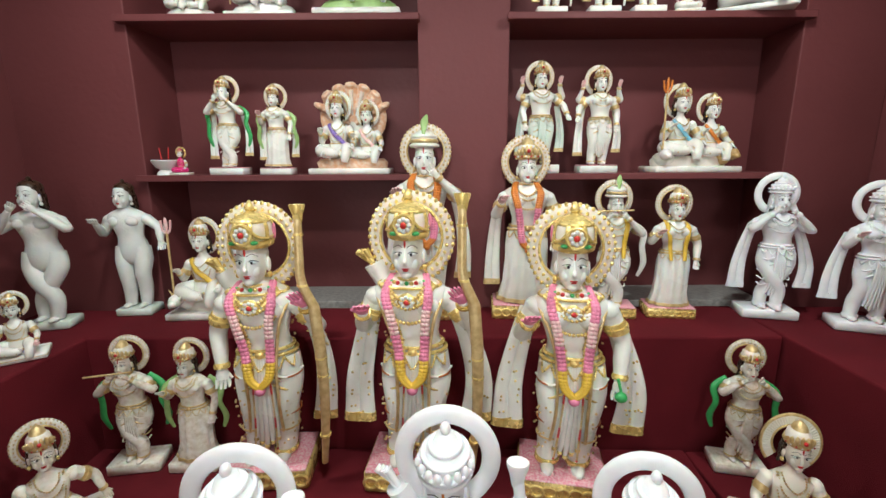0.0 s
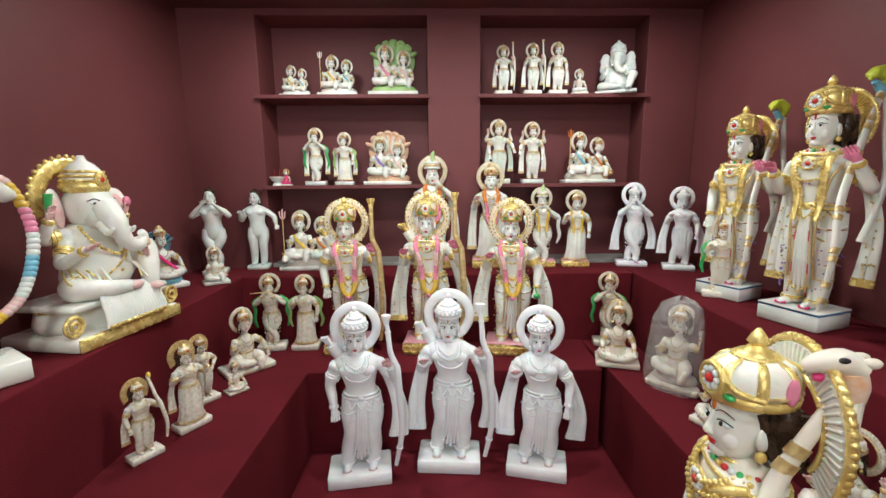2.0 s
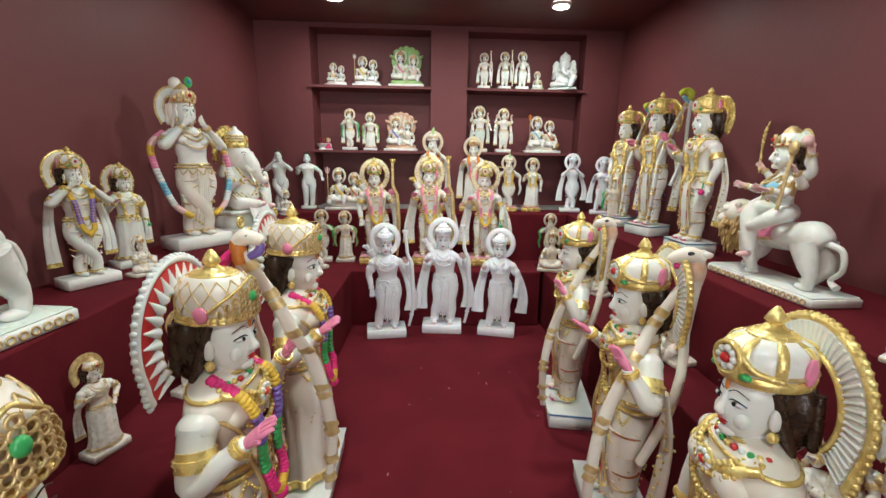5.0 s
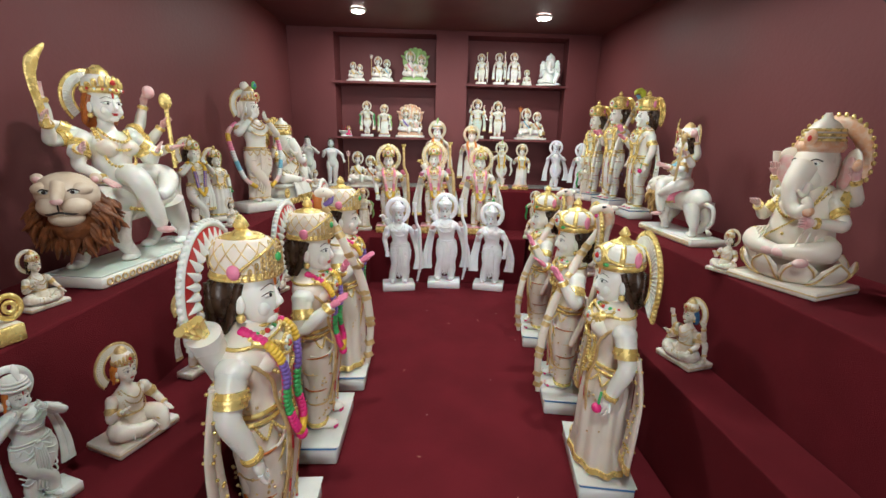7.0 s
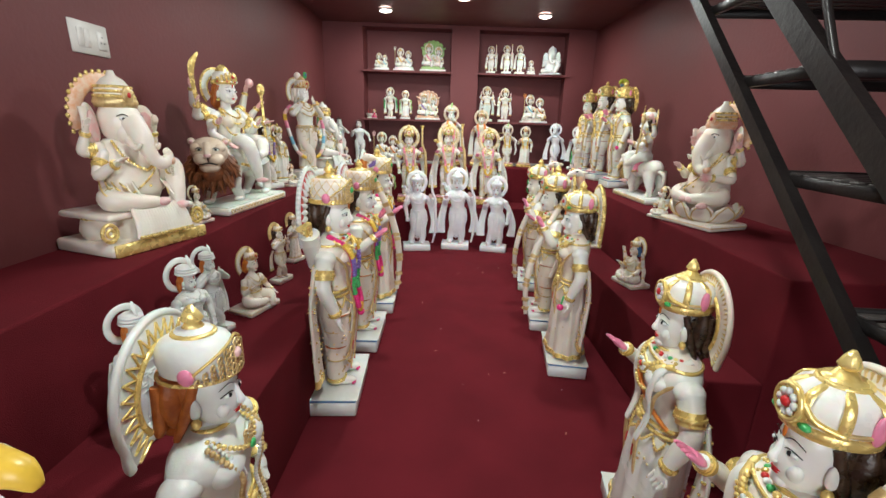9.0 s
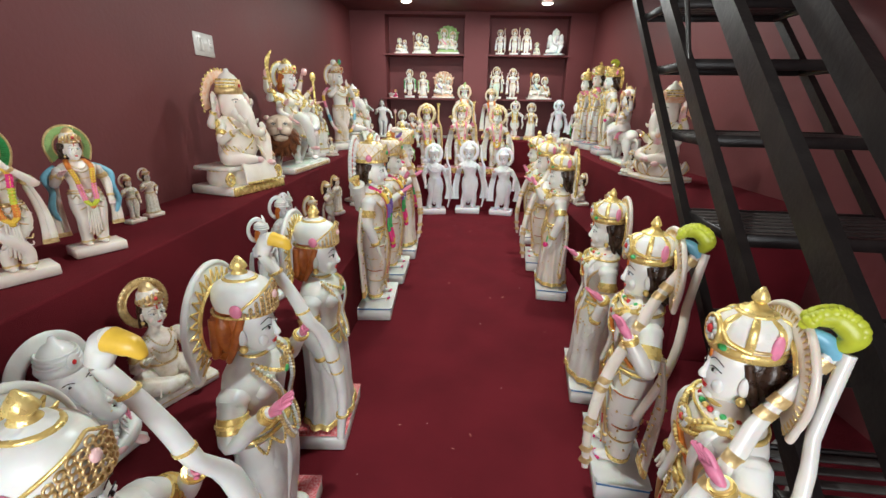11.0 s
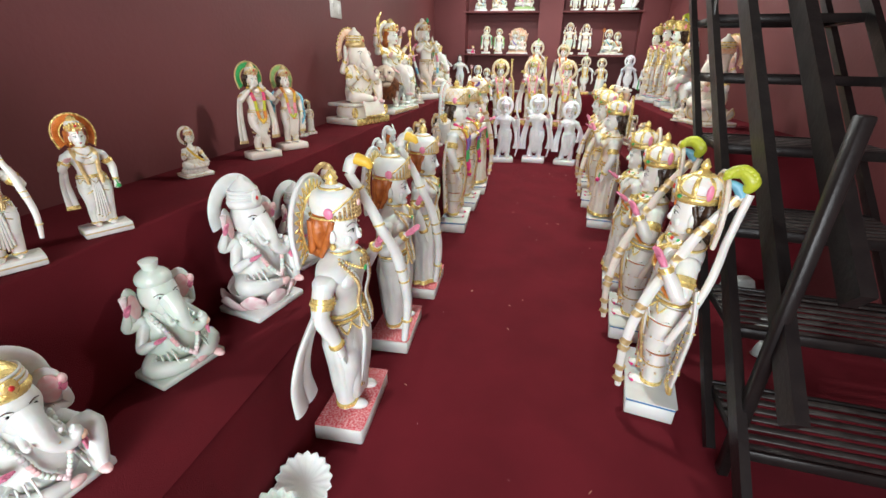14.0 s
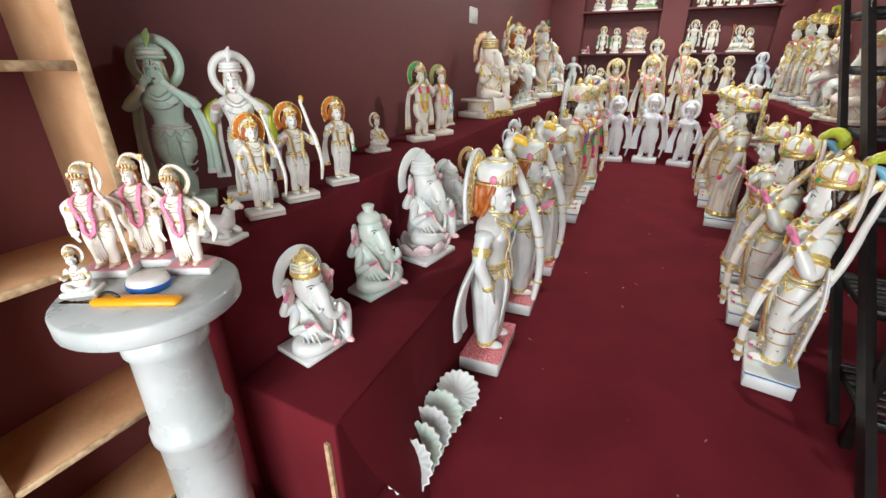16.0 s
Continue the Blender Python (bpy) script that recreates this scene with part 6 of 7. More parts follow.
k.loft([(0, 0, 0, 0.034, 0.034), (0, 0, 0.012, 0.03, 0.03), (0, 0, 0.02, 0.02, 0.02), (0, 0, 0.03, 0.036, 0.036), (0, 0, 0.055, 0.05, 0.05), (0, 0, 0.058, 0.045, 0.045), (0, 0, 0.04, 0.03, 0.03)], "pure", n=20)
part("bowl", k, dish)
for dx in (-0.012, 0.012):
    k = Kit()
    k.tube([(dx, 0, 0.04), (dx * 1.6, 0, 0.105)], 0.0022, "red", n=5, steps=1)
    part("stick", k, dish, "thin red incense stick")
statue("seated_statue", "tinyred", sitting, dict(skin="marble", cloth="hot", coat="hot", halo="ring", haloa="gold"), -1.135, 1.955, 1.42, 10, 0.110, "tiny seated figure painted pink and gold")

# ---- high ledge, west side ----
ivory = dict(skin="antique", gold="dullgold")
statue("seated_statue", "seatC", sitting, dict(skin="marble", palm="blush", pendant=True), -1.363, 1.451, ZU, 40, 0.211, "small seated marble figure with gilt halo")


def hooded(o):
    k = sitting(dict(skin="marble", sash="hot", base="plain", halo=None, left="aside", cushion="sky"))
    hood(k, 0, 0.09, 0.40, 0.72, "teal", "sky")
    return k


statue("seated_statue", "hooded", hooded, {}, -1.581, 1.337, ZU, 60, 0.342, "seated figure under a dark blue snake hood, pink sash")
statue("elephant_statue", "e_throne", elephant, dict(skin="marble", throne=True, tint=True, knee=True, slim=0.95, palm="blush", cap="gold", dome="marble", haloa="gold"), -1.358, 0.700, ZU, 86, 0.671, "large white marble elephant-headed figure reclining on a gilt-edged throne")
statue("standing_statue", "bigk", standing, dict(skin="marble", cloth="cream", wrap=1.0, feather=True, base="plain", halo="crest", haloa="marble", halos=0.9, crown="band", hair="cream", gold="dullgold", stole=["pink", "blush", "yellow", "pink", "pure", "sky", "pure", "blush", "yellow"], cross=True, right="flute", left="flute", palm="blush", haloy=0.07, sway=0.03, n=20), -1.357, 0.200, ZU, 62, 0.879, "large white marble flute player with long pink and yellow garland")
pr = dict(skin="marble", cloth="marble", base="plain", halo="crest", haloa="cream", crown="tall", lapel="gold", shawls=SH, palm="blush")
statue("standing_statue", "pr1", standing, dict(pr, skirt=True, bust=True, right="bless", left="down", rose="green"), -1.40, -0.22, ZU, 66, 0.46, "white marble lady figure with gilt shawl edge", "pair behind the lion")
statue("standing_statue", "pr2", standing, dict(pr, cross=True, right="flute", left="flute", garland=["yellow", "purple", "yellow"]), -1.36, -0.50, ZU, 66, 0.52, "white marble flute player with yellow and violet garland", "pair behind the lion")
statue("lion_rider_statue", "durga_big", lionrider, dict(skin="marble", fur="marble", facefur="tan", mane="mane", hair="ginger", palm="blush", cloth="cream", blouse="cream", top="jade", twist=-14, look=-0.07), -1.218, -1.150, ZU, 88, 0.791, "large many-armed marble rider on a brown-maned lion, gilt plinth")
statue("seated_statue", "seatQ", sitting, dict(ivory), -1.178, -1.615, ZU, 80, 0.180, "small antique cream seated figure with one hand raised", "small antique figures")
statue("elephant_statue", "e_pedestal", elephant, dict(skin="cream", throne=True, tint=True, knee=True, slim=0.84, palm="cream", cap="dullgold", dome="cream", haloa="peach", bud="cream", axe="cream"), -1.194, -1.968, ZU, 76, 0.644, "large cream marble elephant-headed figure on a gilt throne with orange halo")
brz = dict(skin="antique", cloth="antique", gold="dullgold", base="plain", crown="band", halo="ring", halob="dullgold", n=12)
statue("standing_statue", "brz1", standing, dict(brz, right="bless", left="down"), -1.23, -2.70, ZU, 80, 0.20, "small antique brown and cream standing figure", "small antique figures")
statue("standing_statue", "brz2", standing, dict(brz, skirt=True, right="bless", left="hip"), -1.23, -2.60, ZU, 80, 0.21, "small antique brown and cream lady figure", "small antique figures")
gk = dict(skin="cream", cloth="cream", gold="dullgold", base="plain", halo="crest", haloa="green", halob="dullgold", crown="band", palm="blush", shawls=SH, n=18)
statue("standing_statue", "gk1", standing, dict(gk, cross=True, right="flute", left="flute", garland=["yellow", "hot", "lime", "orange", "yellow"]), -1.078, -3.275, ZU, 62, 0.425, "cream marble flute player with green crest and bright garland", "green crested pair")
statue("standing_statue", "gk2", standing, dict(gk, right="bless", left="down", haloa="leafgreen", scarf="sky", garland=["orange", "yellow", "pink", "lime"]), -1.074, -3.039, ZU, 62, 0.409, "cream marble lady figure with green crest and orange garland", "green crested pair")
statue("seated_statue", "seatT", sitting, dict(ivory, cushion="antique", sash="yellow"), -1.110, -3.657, ZU, 70, 0.193, "small antique cream seated figure with yellow sash", "small antique figures")
tr = dict(skin="marble", cloth="marble", base="trim", halo="crest", haloa="orange", halob="gold", crown="band", hair="ginger", palm="blush", shawls=ONE, lapel="dullgold", n=18)
statue("standing_statue", "tr1", standing, dict(tr, wrap=1.0, bust=True, right="bless", left="down", rose="green"), -0.870, -4.221, ZU, 66, 0.309, "small white marble lady figure with ginger and gilt halo", "gilt trio")
statue("standing_statue", "tr2", standing, dict(tr, right="bless", left="hold", bow=dict(LB, head="yellowbird", body="marble")), -0.856, -4.447, ZU, 66, 0.311, "small white marble figure with bow and gilt halo", "gilt trio")
statue("standing_statue", "tr3", standing, dict(tr, right="down", left="hold", bow=dict(LB, head="knob", body="marble"), quiver=True), -0.831, -4.618, ZU, 64, 0.296, "small white marble figure with quiver and gilt halo", "gilt trio")
jd = dict(gold="marble", base="plain", halo="plainring", haloy=0.07, palm="blush", hair="dullgold", n=18)
statue("standing_statue", "jd1", standing, dict(jd, skin="celadon", cloth="celadon", crown="turban", cross=True, right="flute", left="flute", shawls=SH, halos=1.2), -1.122, -4.664, ZU, 50, 0.501, "tall pale green marble flute player with pink garland", "pale pair by the bookcase")
statue("standing_statue", "jd2", standing, dict(jd, skin="marble", cloth="marble", crown="turban", right="bless", left="flute", shawls=SH, halos=1.2, scarf="lime"), -1.02, -4.50, ZU, 50, 0.46, "tall pale marble lady figure with pink and yellow paint", "pale pair by the bookcase")


def cow(o):
    k = Kit()
    s = o["skin"]
    k.box((0, 0, 0), (0.5, 0.3, 0.05), s, 0.006)
    k.tube([(0.2, 0, 0.18), (0.05, 0, 0.17), (-0.12, 0, 0.2), (-0.18, 0, 0.3), (-0.22, 0, 0.38)], [0.07, 0.1, 0.09, 0.06, 0.05], s, n=12)
    k.ball((-0.26, -0.02, 0.40), (0.08, 0.05, 0.055), s, n=12)
    k.ball((-0.33, -0.03, 0.385), (0.03, 0.03, 0.03), "blush", n=8)
    for e in (-1, 1):
        k.tube([(-0.22, e * 0.03, 0.44), (-0.22, e * 0.06, 0.50)], [0.014, 0.004], "gold", n=6, steps=1)
        k.ball((-0.20, e * 0.06, 0.41), (0.02, 0.035, 0.014), s, n=8)
        k.tube([(-0.12, e * 0.06, 0.14), (-0.2, e * 0.08, 0.09), (-0.1, e * 0.1, 0.07)], [0.04, 0.03, 0.025], s, n=8)
        k.tube([(0.15, e * 0.07, 0.14), (0.05, e * 0.11, 0.08), (0.15, e * 0.11, 0.07)], [0.05, 0.035, 0.025], s, n=8)
    k.loft([(-0.24, 0, 0.43, 0.04, 0.04), (-0.24, 0, 0.46, 0.045, 0.045), (-0.24, 0, 0.48, 0.01, 0.01)], "gold", n=10)
    return k


statue("cow_statue", "cow", cow, dict(skin="marble"), -0.79, -4.80, ZU, -170, 0.12, "small white marble resting calf with gilt crown")

# ---- high ledge, east side ----
big = dict(skin="marble", cloth="marble", base="line", hair="brown", halo="crest", haloa="gold", crown="cone", capcloth="gold", lapel="gold", open=True, dots="purple", palm="pink", toes="hot", collar=True, shawls=SH, haloy=0.07, halos=0.92, pw=0.235, broad=0.98, n=20)
BBW = dict(x=0.13, y=-0.12, y1=0.13, z0=0.10, z1=0.93, lean=-0.04, out=0.02, head="bird", body="marble")
statue("standing_statue", "big1", standing, dict(big, right="down", left="hold", bow=BBW), 1.325, 1.27, ZU, -62, 0.88, "large white marble archer with gilt sashes and lime bird bow", "large gilt trio")
statue("standing_statue", "big2", standing, dict(big, right="bless", left="hold", bow=BBW), 1.371, 0.873, ZU, -68, 0.918, "large white marble archer with raised palm and gilt sashes", "large gilt trio")
statue("standing_statue", "big3", standing, dict(big, right="bless", left="down", bust=True, rose="hot", dots="dullgold"), 1.371, 0.332, ZU, -84, 0.873, "large white marble lady figure holding a pink flower", "large gilt trio")
statue("standing_statue", "grnJ", standing, dict(brz, skin="cream", cloth="cream", right="bless", left="down", scarf="green", halo="ring"), 1.263, 1.244, ZU, -25, 0.380, "small cream marble figure with a green scarf")
statue("lion_rider_statue", "durga_small", lionrider, dict(skin="marble", fur="marble", facefur="cream", mane="fawn", hair="brown", palm="blush", top="pure", cloth="pink", blouse="sky", gold="dullgold", twist=-25, look=0.0), 1.379, -0.313, ZU, -84, 0.674, "many-armed marble rider on a lion with pink saddle cloth")
statue("elephant_statue", "e_lotus", elephant, dict(skin="cream", lotus="cream", petaledge="dullgold", tint=True, palm="blush", cap="peach", dome="cream", haloa="peach", base="trim", bud="peach", axe="cream", slim=0.80, pw=0.50, pd=0.36), 1.393, -1.155, ZU, -66, 0.646, "large cream marble elephant-headed figure on a lotus with gilt banding")
statue("seated_statue", "smR2", sitting, dict(ivory), 1.235, -1.003, ZU, -60, 0.185, "tiny antique cream seated figure", "small antique figures")

# ---- low ledge ----
ZL = 0.462
sc = dict(brz, skin="antique", cloth="antique", scarf="green", halo="ring", haloa="antique")
statue("standing_statue", "sc1", standing, dict(sc, cross=True, right="flute", left="flute", fluteman=True), -1.098, 1.525, ZL, 14, 0.458, "antique cream flute player with a bright green scarf", "antique pairs")
statue("standing_statue", "sc2", standing, dict(sc, right="bless", left="down", skirt=True, scarf="leafgreen"), -0.901, 1.544, ZL, 6, 0.448, "antique cream lady figure with a pale green scarf", "antique pairs")
statue("standing_statue", "sc3", standing, dict(sc, cross=True, right="flute", left="flute"), 0.894, 1.666, ZL, -8, 0.443, "antique cream flute player with green scarf ends", "antique pairs")
statue("seated_statue", "rec1", sitting, dict(ivory, left="aside", pendant=True, base="trim", pw=0.5), -1.112, 1.251, ZL, 50, 0.337, "antique cream figure reclining with one hand raised")
statue("seated_statue", "rec2", sitting, dict(ivory), -1.040, 1.014, ZL, 55, 0.152, "tiny antique cream seated figure", "small antique figures")
an = dict(brz, skin="antique", cloth="antique", haloa="dullgold", halo="crest", shawls=ONE)
statue("standing_statue", "an1", standing, dict(an, right="bless", left="hip"), -1.132, 0.920, ZL, 62, 0.314, "antique cream standing figure with gilt halo", "antique archers")
statue("standing_statue", "an2", standing, dict(an, skirt=True, right="bless", left="hold"), -1.066, 0.726, ZL, 62, 0.363, "antique cream standing figure with cloth over the arm", "antique archers")
statue("standing_statue", "an3", standing, dict(an, right="down", left="hold", bow=dict(LB, head="yellowbird", body="antique")), -1.111, 0.529, ZL, 62, 0.303, "antique cream archer with gilt halo", "antique archers")
statue("seated_statue", "rec3", sitting, dict(ivory, right="bless high"), -1.10, -0.13, ZL, 70, 0.30, "antique cream seated figure with raised hand", "small antique figures")
statue("standing_statue", "an4", standing, dict(an, right="bless", left="down"), -0.98, -0.55, ZL, 75, 0.34, "antique cream standing figure with gilt halo", "antique archers")
statue("standing_statue", "an5", standing, dict(an, skirt=True, right="bless", left="hip"), -1.03, -0.90, ZL, 75, 0.33, "antique cream lady figure with gilt halo", "antique archers")
statue("standing_statue", "l8", standing, dict(an, right="flute", left="flute", cross=True), -0.958, -1.275, ZL, 78, 0.351, "antique cream flute player beside the aisle", "antique archers")
statue("seated_statue", "l9", sitting, dict(skin="cream", gold="dullgold", hair="orange", pendant=True, halo="crest"), -0.922, -1.654, ZL, 74, 0.319, "cream marble kneeling figure with orange hair")
wp = dict(skin="pure", cloth="pure", gold="pure", base="plain", halo="plainring", crown="turban", hair="orange", palm="blush", haloy=0.07, shawls=SH)
statue("standing_statue", "l10", standing, dict(wp, cross=True, right="flute", left="flute"), -0.956, -1.924, ZL, 74, 0.405, "white marble flute player with blushed details", "white pair on the low ledge")
statue("standing_statue", "l11", standing, dict(wp, right="bless", left="down", skirt=True, bust=True), -0.85, -2.20, ZL, 74, 0.45, "white marble lady figure with blushed details", "white pair on the low ledge")
statue("standing_statue", "l13", standing, dict(wp, right="flute", left="down"), -0.79, -2.52, ZL, 74, 0.42, "white marble figure with blushed details", "white pair on the low ledge")
statue("seated_statue", "l12", sitting, dict(skin="antique", gold="dullgold", pendant=True, halo="ring", haloa="dullgold"), -0.80, -3.18, ZL, 66, 0.39, "antique cream seated figure with gilt ring halo")
eg = dict(skin="pure", tint=True, gold=None, slim=0.86, ringw=0.040, axe="pinkwash", pw=0.44, palm="pink", base="plain", haloa="pure", garl=["jade", "pure", "blush", "jade", "pinkwash"], bud="blush")
statue("elephant_statue", "eg1", elephant, dict(eg, cap="gold", knee=True), -0.696, -4.624, ZL, 82, 0.340, "white marble elephant-headed figure with gold turban", "elephant-headed row")
statue("elephant_statue", "eg2", elephant, dict(eg, skin="jade", cap="cloth", halo=False), -0.759, -4.223, ZL, 80, 0.353, "pale green marble elephant-headed figure with knotted turban", "elephant-headed row")
statue("elephant_statue", "eg3", elephant, dict(eg, cap="pure", knee=True, lotus="pinkwash"), -0.733, -3.852, ZL, 82, 0.495, "white marble elephant-headed figure on a blushed lotus base", "elephant-headed row")
statue("elephant_statue", "eg4", elephant, dict(eg, cap="pure"), -0.80, -3.47, ZL, 82, 0.37, "white marble elephant-headed figure with ring halo", "elephant-headed row")
statue("seated_statue", "sr2", sitting, dict(skin="cream", gold="dullgold", left="knee", right="knee", halo="crest", base="plain"), 0.863, 1.399, ZL, -14, 0.349, "cream marble kneeling figure with gilt halo on the low ledge")
statue("seated_statue", "wr", sitting, dict(ivory, pendant=True, cushion="antique", left="high", right="bless"), 1.054, 1.152, ZL, -42, 0.397, "antique cream seated figure inside a clear plastic bag")
statue("seated_statue", "r1", sitting, dict(ivory, right="bless high", left="lap high", base="plain"), 1.064, 0.804, ZL, -60, 0.293, "antique cream many-armed seated figure on a square base", "small antique figures")
statue("seated_statue", "r3", sitting, dict(ivory, pendant=True), 1.10, -0.15, ZL, -75, 0.30, "antique cream seated figure on the low ledge", "small antique figures")
statue("seated_statue", "multi", sitting, dict(skin="antique", right="bless high aside", left="knee high aside", halo="crest", hair="blue"), 1.120, -1.022, ZL, -70, 0.299, "small antique cream many-armed seated figure", "small antique figures")
statue("seated_statue", "rec4", sitting, dict(ivory, right="bless high", left="knee high", halo="crest"), -1.05, -0.36, ZL, 72, 0.29, "antique cream many-armed seated figure beside the aisle", "small antique figures")
statue("seated_statue", "r4", sitting, dict(ivory, cushion="antique", right="bless", left="high", palm="blush"), 1.07, 0.27, ZL, -72, 0.33, "antique cream seated figure on a round cushion", "small antique figures")
statue("seated_statue", "up4", sitting, dict(ivory, right="bless", left="knee"), -1.25, -0.36, ZU, 70, 0.17, "tiny antique cream seated figure in front of the taller pair", "small antique figures")

# clear bag over the wrapped pair
bag = tagged(new("plastic_bag"), "clear crumpled plastic bag pulled over a wrapped statue", "plastic bag")
bag.location, bag.rotation_euler = (1.054, 1.152, ZL), (0, 0, radians(-42))
k = Kit()
rnd = random.Random(9)
rr = []
for z, a, b in ((0.0, 0.145, 0.115), (0.08, 0.142, 0.112), (0.16, 0.136, 0.105), (0.24, 0.130, 0.095), (0.32, 0.120, 0.085), (0.39, 0.095, 0.065), (0.42, 0.05, 0.03), (0.435, 0.012, 0.02)):
    rr.append([(a * math.cos(6.283 * j / 28) * rnd.uniform(0.93, 1.05), b * math.sin(6.283 * j / 28) * rnd.uniform(0.9, 1.08), z + (rnd.uniform(-0.012, 0.012) if z else 0)) for j in range(28)])
k.rings(rr, WRAP, cap=False)
part("bag_skin", k, bag)

# ---- stairs ----
stairs = tagged(new("steel_staircase"), "steep black painted steel staircase with grille treads and rails", "staircase")
SLOPE = 0.9


def rail(nm, x, y1, w, d, z0, z1, lab=""):
    k = Kit()
    y0a, y1a = y1 + (z0 - 1) / SLOPE, y1 + (z1 - 1) / SLOPE
    dirv = Vector((0, y1a - y0a, z1 - z0)).normalized()
    nrm = Vector((0, -dirv.z, dirv.y))
    rings = []
    for p in (Vector((x, y0a, z0)), Vector((x, y1a, z1))):
        rings.append([tuple(p + Vector((sx * w / 2, 0, 0)) + nrm * (sy * d / 2)) for sx, sy in ((-1, -1), (1, -1), (1, 1), (-1, 1))])
    k.rings(rings, STEEL)
    return part(nm, k, stairs, lab)


for sx in (0.955, 1.62):
    rail("stringer", sx, -2.58, 0.03, 0.038, 0.02, 2.49)
    rail("stringer", sx, -2.94, 0.03, 0.062, 0.02, 2.49)
rail("handrail", 0.99, -3.30, 0.035, 0.085, 0.42, 2.49)
rail("handrail", 1.09, -3.53, 0.04, 0.085, 0.75, 2.49)
for i in range(9):
    z = 0.19 + 0.27 * i
    yc = -2.76 + (z - 1) / SLOPE
    k = Kit()
    for dy in (-0.165, 0.165):
        k.box((1.29, yc + dy, z - 0.035), (0.64, 0.012, 0.04), STEEL, 0.002)
    for e in (0.975, 1.60):
        k.box((e, yc, z - 0.035), (0.02, 0.318, 0.03), STEEL, 0.002)
    tread = part("tread", k, stairs)
    for j in range(7):
        k = Kit()
        k.box((1.29, yc - 0.138 + 0.046 * j, z - 0.008), (0.64, 0.026, 0.008), TREAD, 0.002)
        part("bar", k, tread)
for x, y, h in ((0.975, -3.75, 1.21), (1.60, -3.75, 1.21)):
    k = Kit()
    k.box((x, y, 0), (0.034, 0.040, h), STEEL, 0.004)
    part("post", k, stairs)
k = Kit()
k.tube([(0.955, -2.16, 1.95), (0.955, -2.41, 1.48)], 0.010, STEEL, n=6, steps=1)
part("brace", k, stairs)
k = Kit()
k.box((1.31, -0.55, 2.40), (0.66, 0.8, 0.06), STEEL, 0.004)
part("landing", k, stairs)

# loose stone offcuts under the stairs
for i, (x, y, s, tw) in enumerate(((1.45, -2.35, 0.22, 20), (1.50, -2.75, 0.16, -30), (1.38, -2.95, 0.12, 50))):
    ob = tagged(new("stone_offcut"), "pale rough marble offcut leaning under the stairs", "stone offcut", "stone offcuts")
    ob.location, ob.rotation_euler = (x, y, 0.0), (0, 0, radians(tw))
    k = Kit()
    k.box((0, 0, 0), (s, s * 0.5, s * 0.6), SLAB, 0.01, taper=0.7)
    part("block", k, ob)

# ---- the near end: bookcase, pillar, bowls, drape ----
case = tagged(new("bookcase"), "bare plywood bookcase with empty shelves against the maroon wall", "bookcase")
case.location = (-0.93, -4.92, 0)
for nm, c, s, mt in (("side", (-0.135, 0.0, 0), (0.27, 0.022, 2.1), PLY), ("side", (-0.135, -0.40, 0), (0.27, 0.022, 2.1), PLY), ("back", (-0.262, -0.20, 0), (0.008, 0.38, 2.1), PAINT)):
    k = Kit()
    k.box(c, s, mt, 0.002)
    part(nm, k, case)
for yy in (0.0, -0.40):
    k = Kit()
    k.box((0.002, yy, 0), (0.006, 0.024, 2.1), PLYEDGE, 0.001)
    part("edging", k, case, "layered plywood edge")
for z in (0.10, 0.42, 0.86, 1.28, 1.70, 2.07):
    k = Kit()
    k.box((-0.132, -0.20, z), (0.26, 0.376, 0.02), PLY, 0.002)
    sh = part("shelf", k, case)
    k = Kit()
    k.box((0.0, -0.20, z + 0.001), (0.005, 0.374, 0.018), PLYEDGE, 0.001)
    part("edging", k, sh, "layered plywood edge")

PX, PY = -0.690, -5.035
ped = tagged(new("marble_pedestal"), "polished white marble pillar stand with a round top", "pedestal")
ped.location = (PX, PY, 0)
k = Kit()
k.loft([(0, 0, 0.835, 0.154, 0.154), (0, 0, 0.842, 0.163, 0.163), (0, 0, 0.875, 0.163, 0.163), (0, 0, 0.88, 0.158, 0.158)], SLAB, n=48)
part("top", k, ped)
k = Kit()
k.loft([(0, 0, 0.0, 0.12, 0.12), (0, 0, 0.05, 0.12, 0.12), (0, 0, 0.06, 0.10, 0.10), (0, 0, 0.10, 0.095, 0.095), (0, 0, 0.11, 0.082, 0.082), (0, 0, 0.50, 0.078, 0.078), (0, 0, 0.51, 0.086, 0.086), (0, 0, 0.535, 0.086, 0.086), (0, 0, 0.545, 0.077, 0.077),
        (0, 0, 0.74, 0.074, 0.074), (0, 0, 0.75, 0.082, 0.082), (0, 0, 0.78, 0.082, 0.082), (0, 0, 0.79, 0.074, 0.074), (0, 0, 0.835, 0.078, 0.078)], SLAB, n=40)
part("shaft", k, ped)
pt = dict(skin="cream", cloth="cream", base="pinkfleck", halo="ring", haloa="cream", gold="dullgold", crown="band", garland=["pink", "pink", "pink"], palm="blush", hair="ginger", broad=1.3, scarf="cream")
for key, o, x, y, turn, h in (("p1", dict(pt, right="down", left="hold", bow=dict(GB, body="cream")), -0.825, -5.036, 30, 0.242), ("p2", dict(pt, right="bless", left="hold", bow=dict(GB, body="cream")), -0.795, -4.960, 30, 0.248), ("p3", dict(pt, right="bless", left="down", bust=True), -0.680, -4.947, 30, 0.231)):
    statue("small_statue", key, standing, o, x, y, 0.88, turn, h, "small marble figure with pink garland on the round pedestal", "figures on the pedestal")
statue("seated_statue", "p4", sitting, dict(skin="marble", palm="blush"), -0.784, -5.108, 0.88, 40, 0.100, "tiny kneeling marble figure on the pedestal")

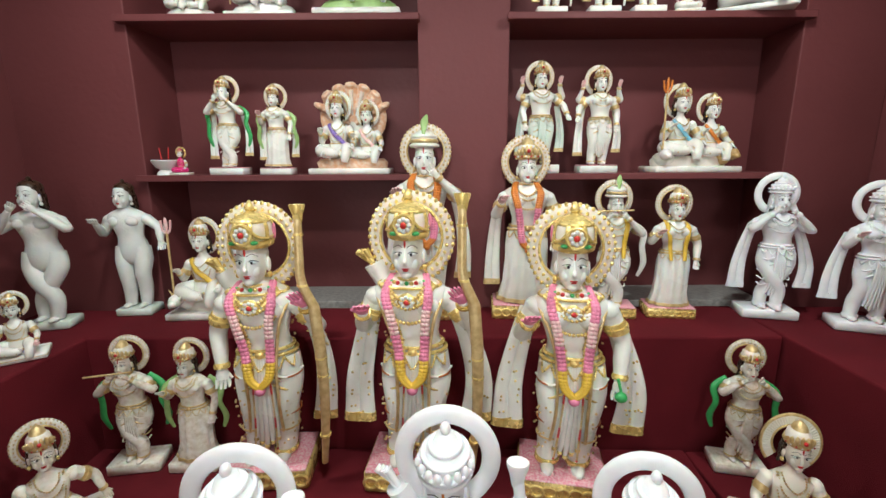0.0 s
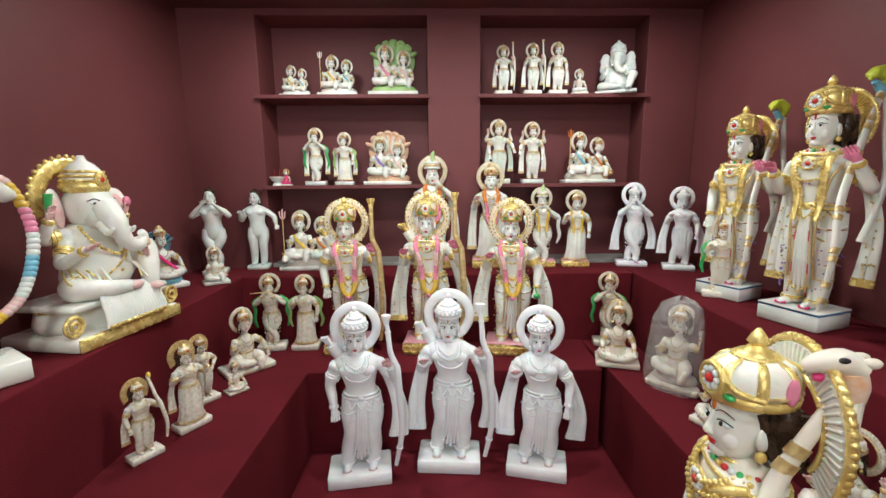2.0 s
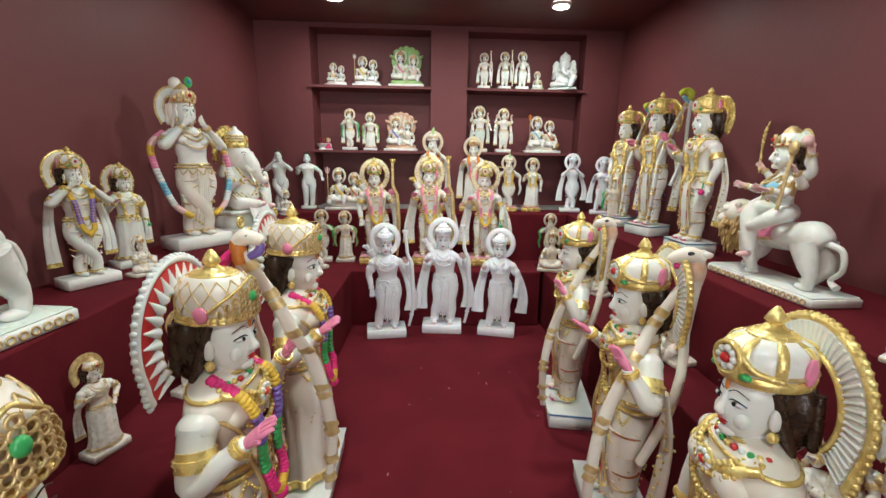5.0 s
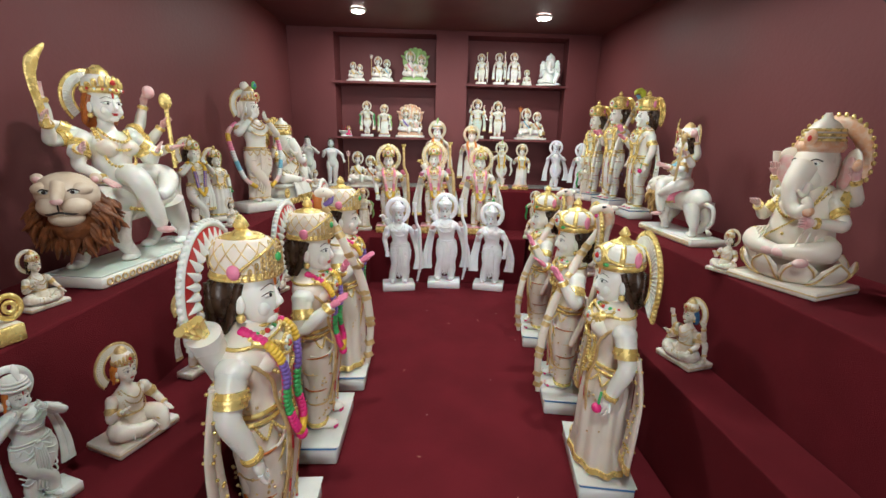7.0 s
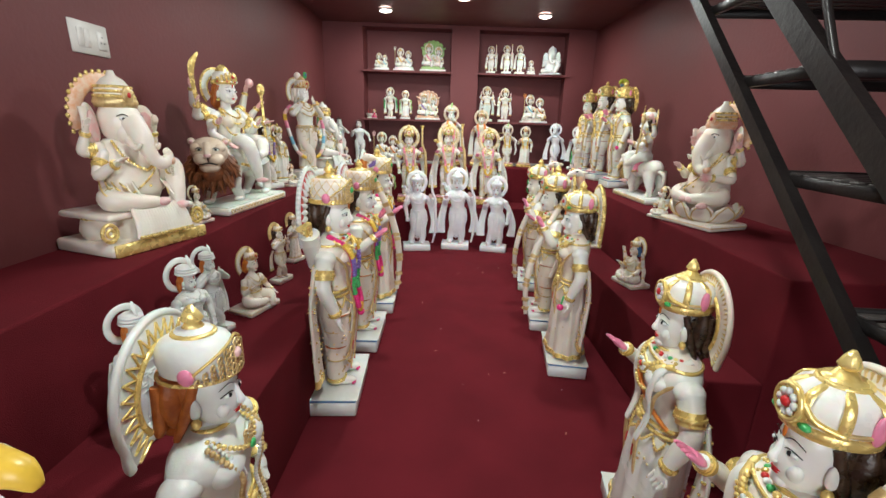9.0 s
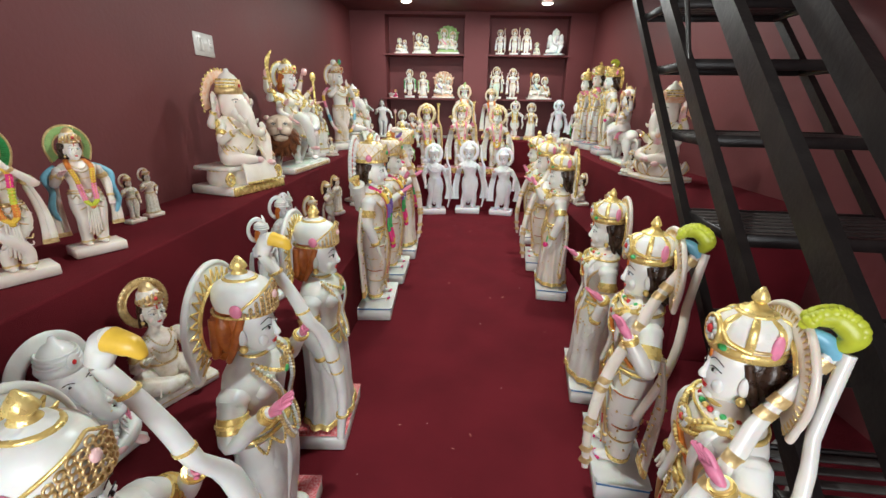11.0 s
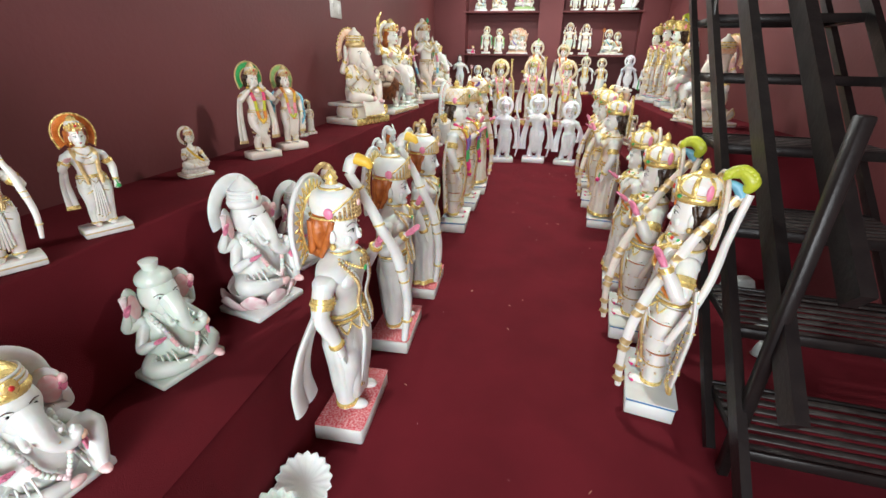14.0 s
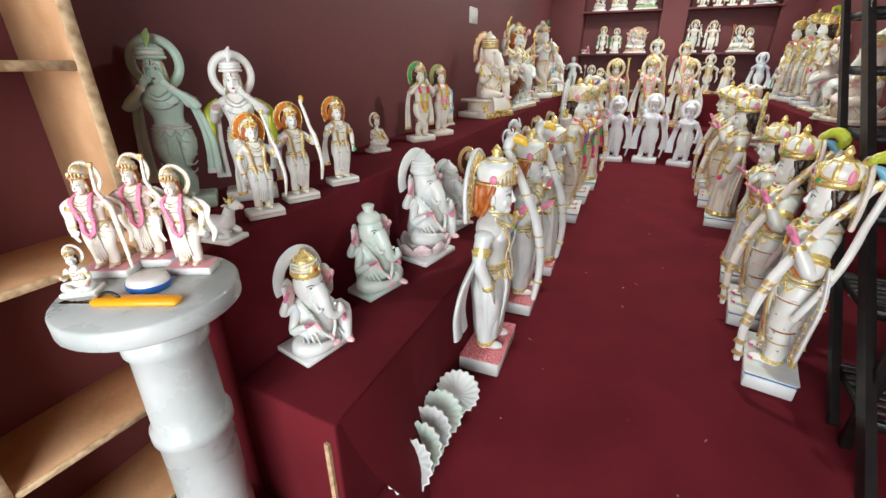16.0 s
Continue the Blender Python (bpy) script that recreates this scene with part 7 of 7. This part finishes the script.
knife = tagged(new("utility_knife"), "orange plastic utility knife lying on the pedestal", "knife")
knife.location, knife.rotation_euler = (-0.668, -5.100, 0.8805), (0, 0, radians(28))
knife.scale = (1.55, 1.55, 1.4)
k = Kit()
k.box((0.02, 0, 0), (0.105, 0.020, 0.011), ORANGEP, 0.004)
part("handle", k, knife)
k = Kit()
k.box((-0.05, 0, 0.004), (0.042, 0.010, 0.002), BLADE, 0.0006, taper=0.8)
part("blade", k, knife, "grey steel blade")
k = Kit()
k.hoop((-0.012, 0, 0.006), 0.0125, 0.0022, "black", n=6, seg=16, flat=1.0)
part("strap", k, knife, "black cord strap")
tape = tagged(new("tape_measure"), "white and blue tape measure lying on the pedestal", "tape measure")
tape.location, tape.rotation_euler = (-0.690, -5.035, 0.8805), (0, 0, radians(20))
tape.scale = (1.5, 1.5, 1.4)
k = Kit()
k.loft([(0, 0, 0, 0.026, 0.023), (0, 0, 0.005, 0.028, 0.025), (0, 0, 0.010, 0.028, 0.025)], BLUEP, n=24)
part("band", k, tape, "blue rubber band")
k = Kit()
k.loft([(0, 0, 0.010, 0.027, 0.024), (0, 0, 0.017, 0.025, 0.022), (0, 0, 0.019, 0.018, 0.016)], PLASTIC, n=24)
part("case", k, tape, "white plastic case")

for i, (x, y, z, rx, rz) in enumerate(((-0.372, -4.235, 0.082, 32, 30), (-0.385, -4.365, 0.078, 42, 20), (-0.385, -4.455, 0.078, 48, 14), (-0.378, -4.535, 0.078, 50, 12), (-0.372, -4.61, 0.078, 50, 10))):
    ob = tagged(new("scalloped_bowl"), "pale marble scalloped bowl tipped on its side in a stack", "bowl", "stacked bowls")
    ob.location, ob.rotation_euler, ob.scale = (x, y, z), (radians(rx), 0, radians(rz)), (1.22, 1.22, 1.22)
    k = Kit()
    k.loft([(0, 0, -0.028, 0.015, 0.015), (0, 0, -0.022, 0.036, 0.036), (0, 0, 0.0, 0.058, 0.058), (0, 0, 0.014, 0.070, 0.070), (0, 0, 0.016, 0.066, 0.066), (0, 0, 0.003, 0.054, 0.054), (0, 0, -0.016, 0.032, 0.032), (0, 0, -0.02, 0.010, 0.010)], "jade" if i % 2 else "pure", n=72, fold=18, amp=0.06)
    part("shell", k, ob)

# loose corner of the felt drape at the end of the low ledge
dr = tagged(new("felt_drape"), "loose dark red felt hanging off the low ledge", "drape")
k = Kit()
rows = []
for i in range(17):
    u = i / 16
    head = Vector((xlow(-4.05 - 0.79 * u) + 0.005, -4.05 - 0.79 * u, 0.466))
    foot = Vector((xlow(-4.05) + 0.012 + 0.20 * max(0.0, (u - 0.42) / 0.58) ** 1.1, -4.05 - 0.62 * u, 0.004))
    ring = []
    for j in range(11):
        v = j / 10
        p = head.lerp(foot, v)
        sag = math.sin(math.pi * v)
        ring.append((p.x - 0.02 * sag * u + 0.006 * math.sin(9 * u) * v, p.y - 0.03 * sag * u ** 3, p.z))
    rows.append(ring)
front = [p for r in rows for p in r]
s0 = len(k.v)
k.v.extend(front)
k.v.extend([(x - 0.004, y, z) for x, y, z in front])
kk = k.slot(FELTB)
N = len(front)
for i in range(16):
    for j in range(10):
        a = i * 11 + j
        k.f.append((a, a + 1, a + 12, a + 11))
        k.f.append((N + a, N + a + 11, N + a + 12, N + a + 1))
        k.m.extend((kk, kk))
part("cloth", k, dr)
board = tagged(slab("ledge_board", rect(-0.452, -4.872, -0.438, -4.862), 0.0, 0.40, PLYEDGE), "raw plywood board edge at the end of the low ledge", "board")

# switch plate
sw = tagged(new("switch_plate"), "white plastic wall switch plate with socket and switches", "switch")
sw.matrix_world = Matrix.Translation((xl(-1.76) + 0.001, -1.76, 1.655)) @ pose(0, 0, 0, 0, 0, 90 + math.degrees(math.atan(0.08)))
k = Kit()
k.box((0, 0, -0.06), (0.19, 0.014, 0.12), PLASTIC, 0.004)
part("plate", k, sw)
for x in (-0.055, -0.02, 0.055):
    k = Kit()
    k.box((x, -0.008, -0.035), (0.026 if x < 0.05 else 0.045, 0.008, 0.07), PLASTIC, 0.003)
    key = part("switch_key" if x < 0.05 else "socket", k, sw)
    if x > 0.05:
        for dx, dz in ((-0.009, -0.008), (0.009, -0.008), (0, 0.014)):
            k = Kit()
            k.ball((x + dx, -0.012, dz), (0.003, 0.0015, 0.003), "black", n=8)
            part("hole", k, key)

# crumbs on the carpet
rnd = random.Random(12)
k = Kit()
for i in range(46):
    x, y = rnd.uniform(-0.25, 0.85), rnd.uniform(-5.2, 0.6)
    if i % 3:
        k.bead((x, y, 0.002), rnd.uniform(0.0012, 0.0036), "cream")
    else:
        a, h = rnd.uniform(0, 3.1), rnd.uniform(0.006, 0.013)
        k.tube([(x - h * math.cos(a), y - h * math.sin(a), 0.002), (x, y, 0.003), (x + h * math.cos(a + 0.3), y + h * math.sin(a + 0.3), 0.002)], 0.0011, "peach", n=4, steps=2)
tagged(new("crumbs", k.mesh("crumbs")), "scattered pale crumbs on the red carpet", "crumbs", kind="stuff")
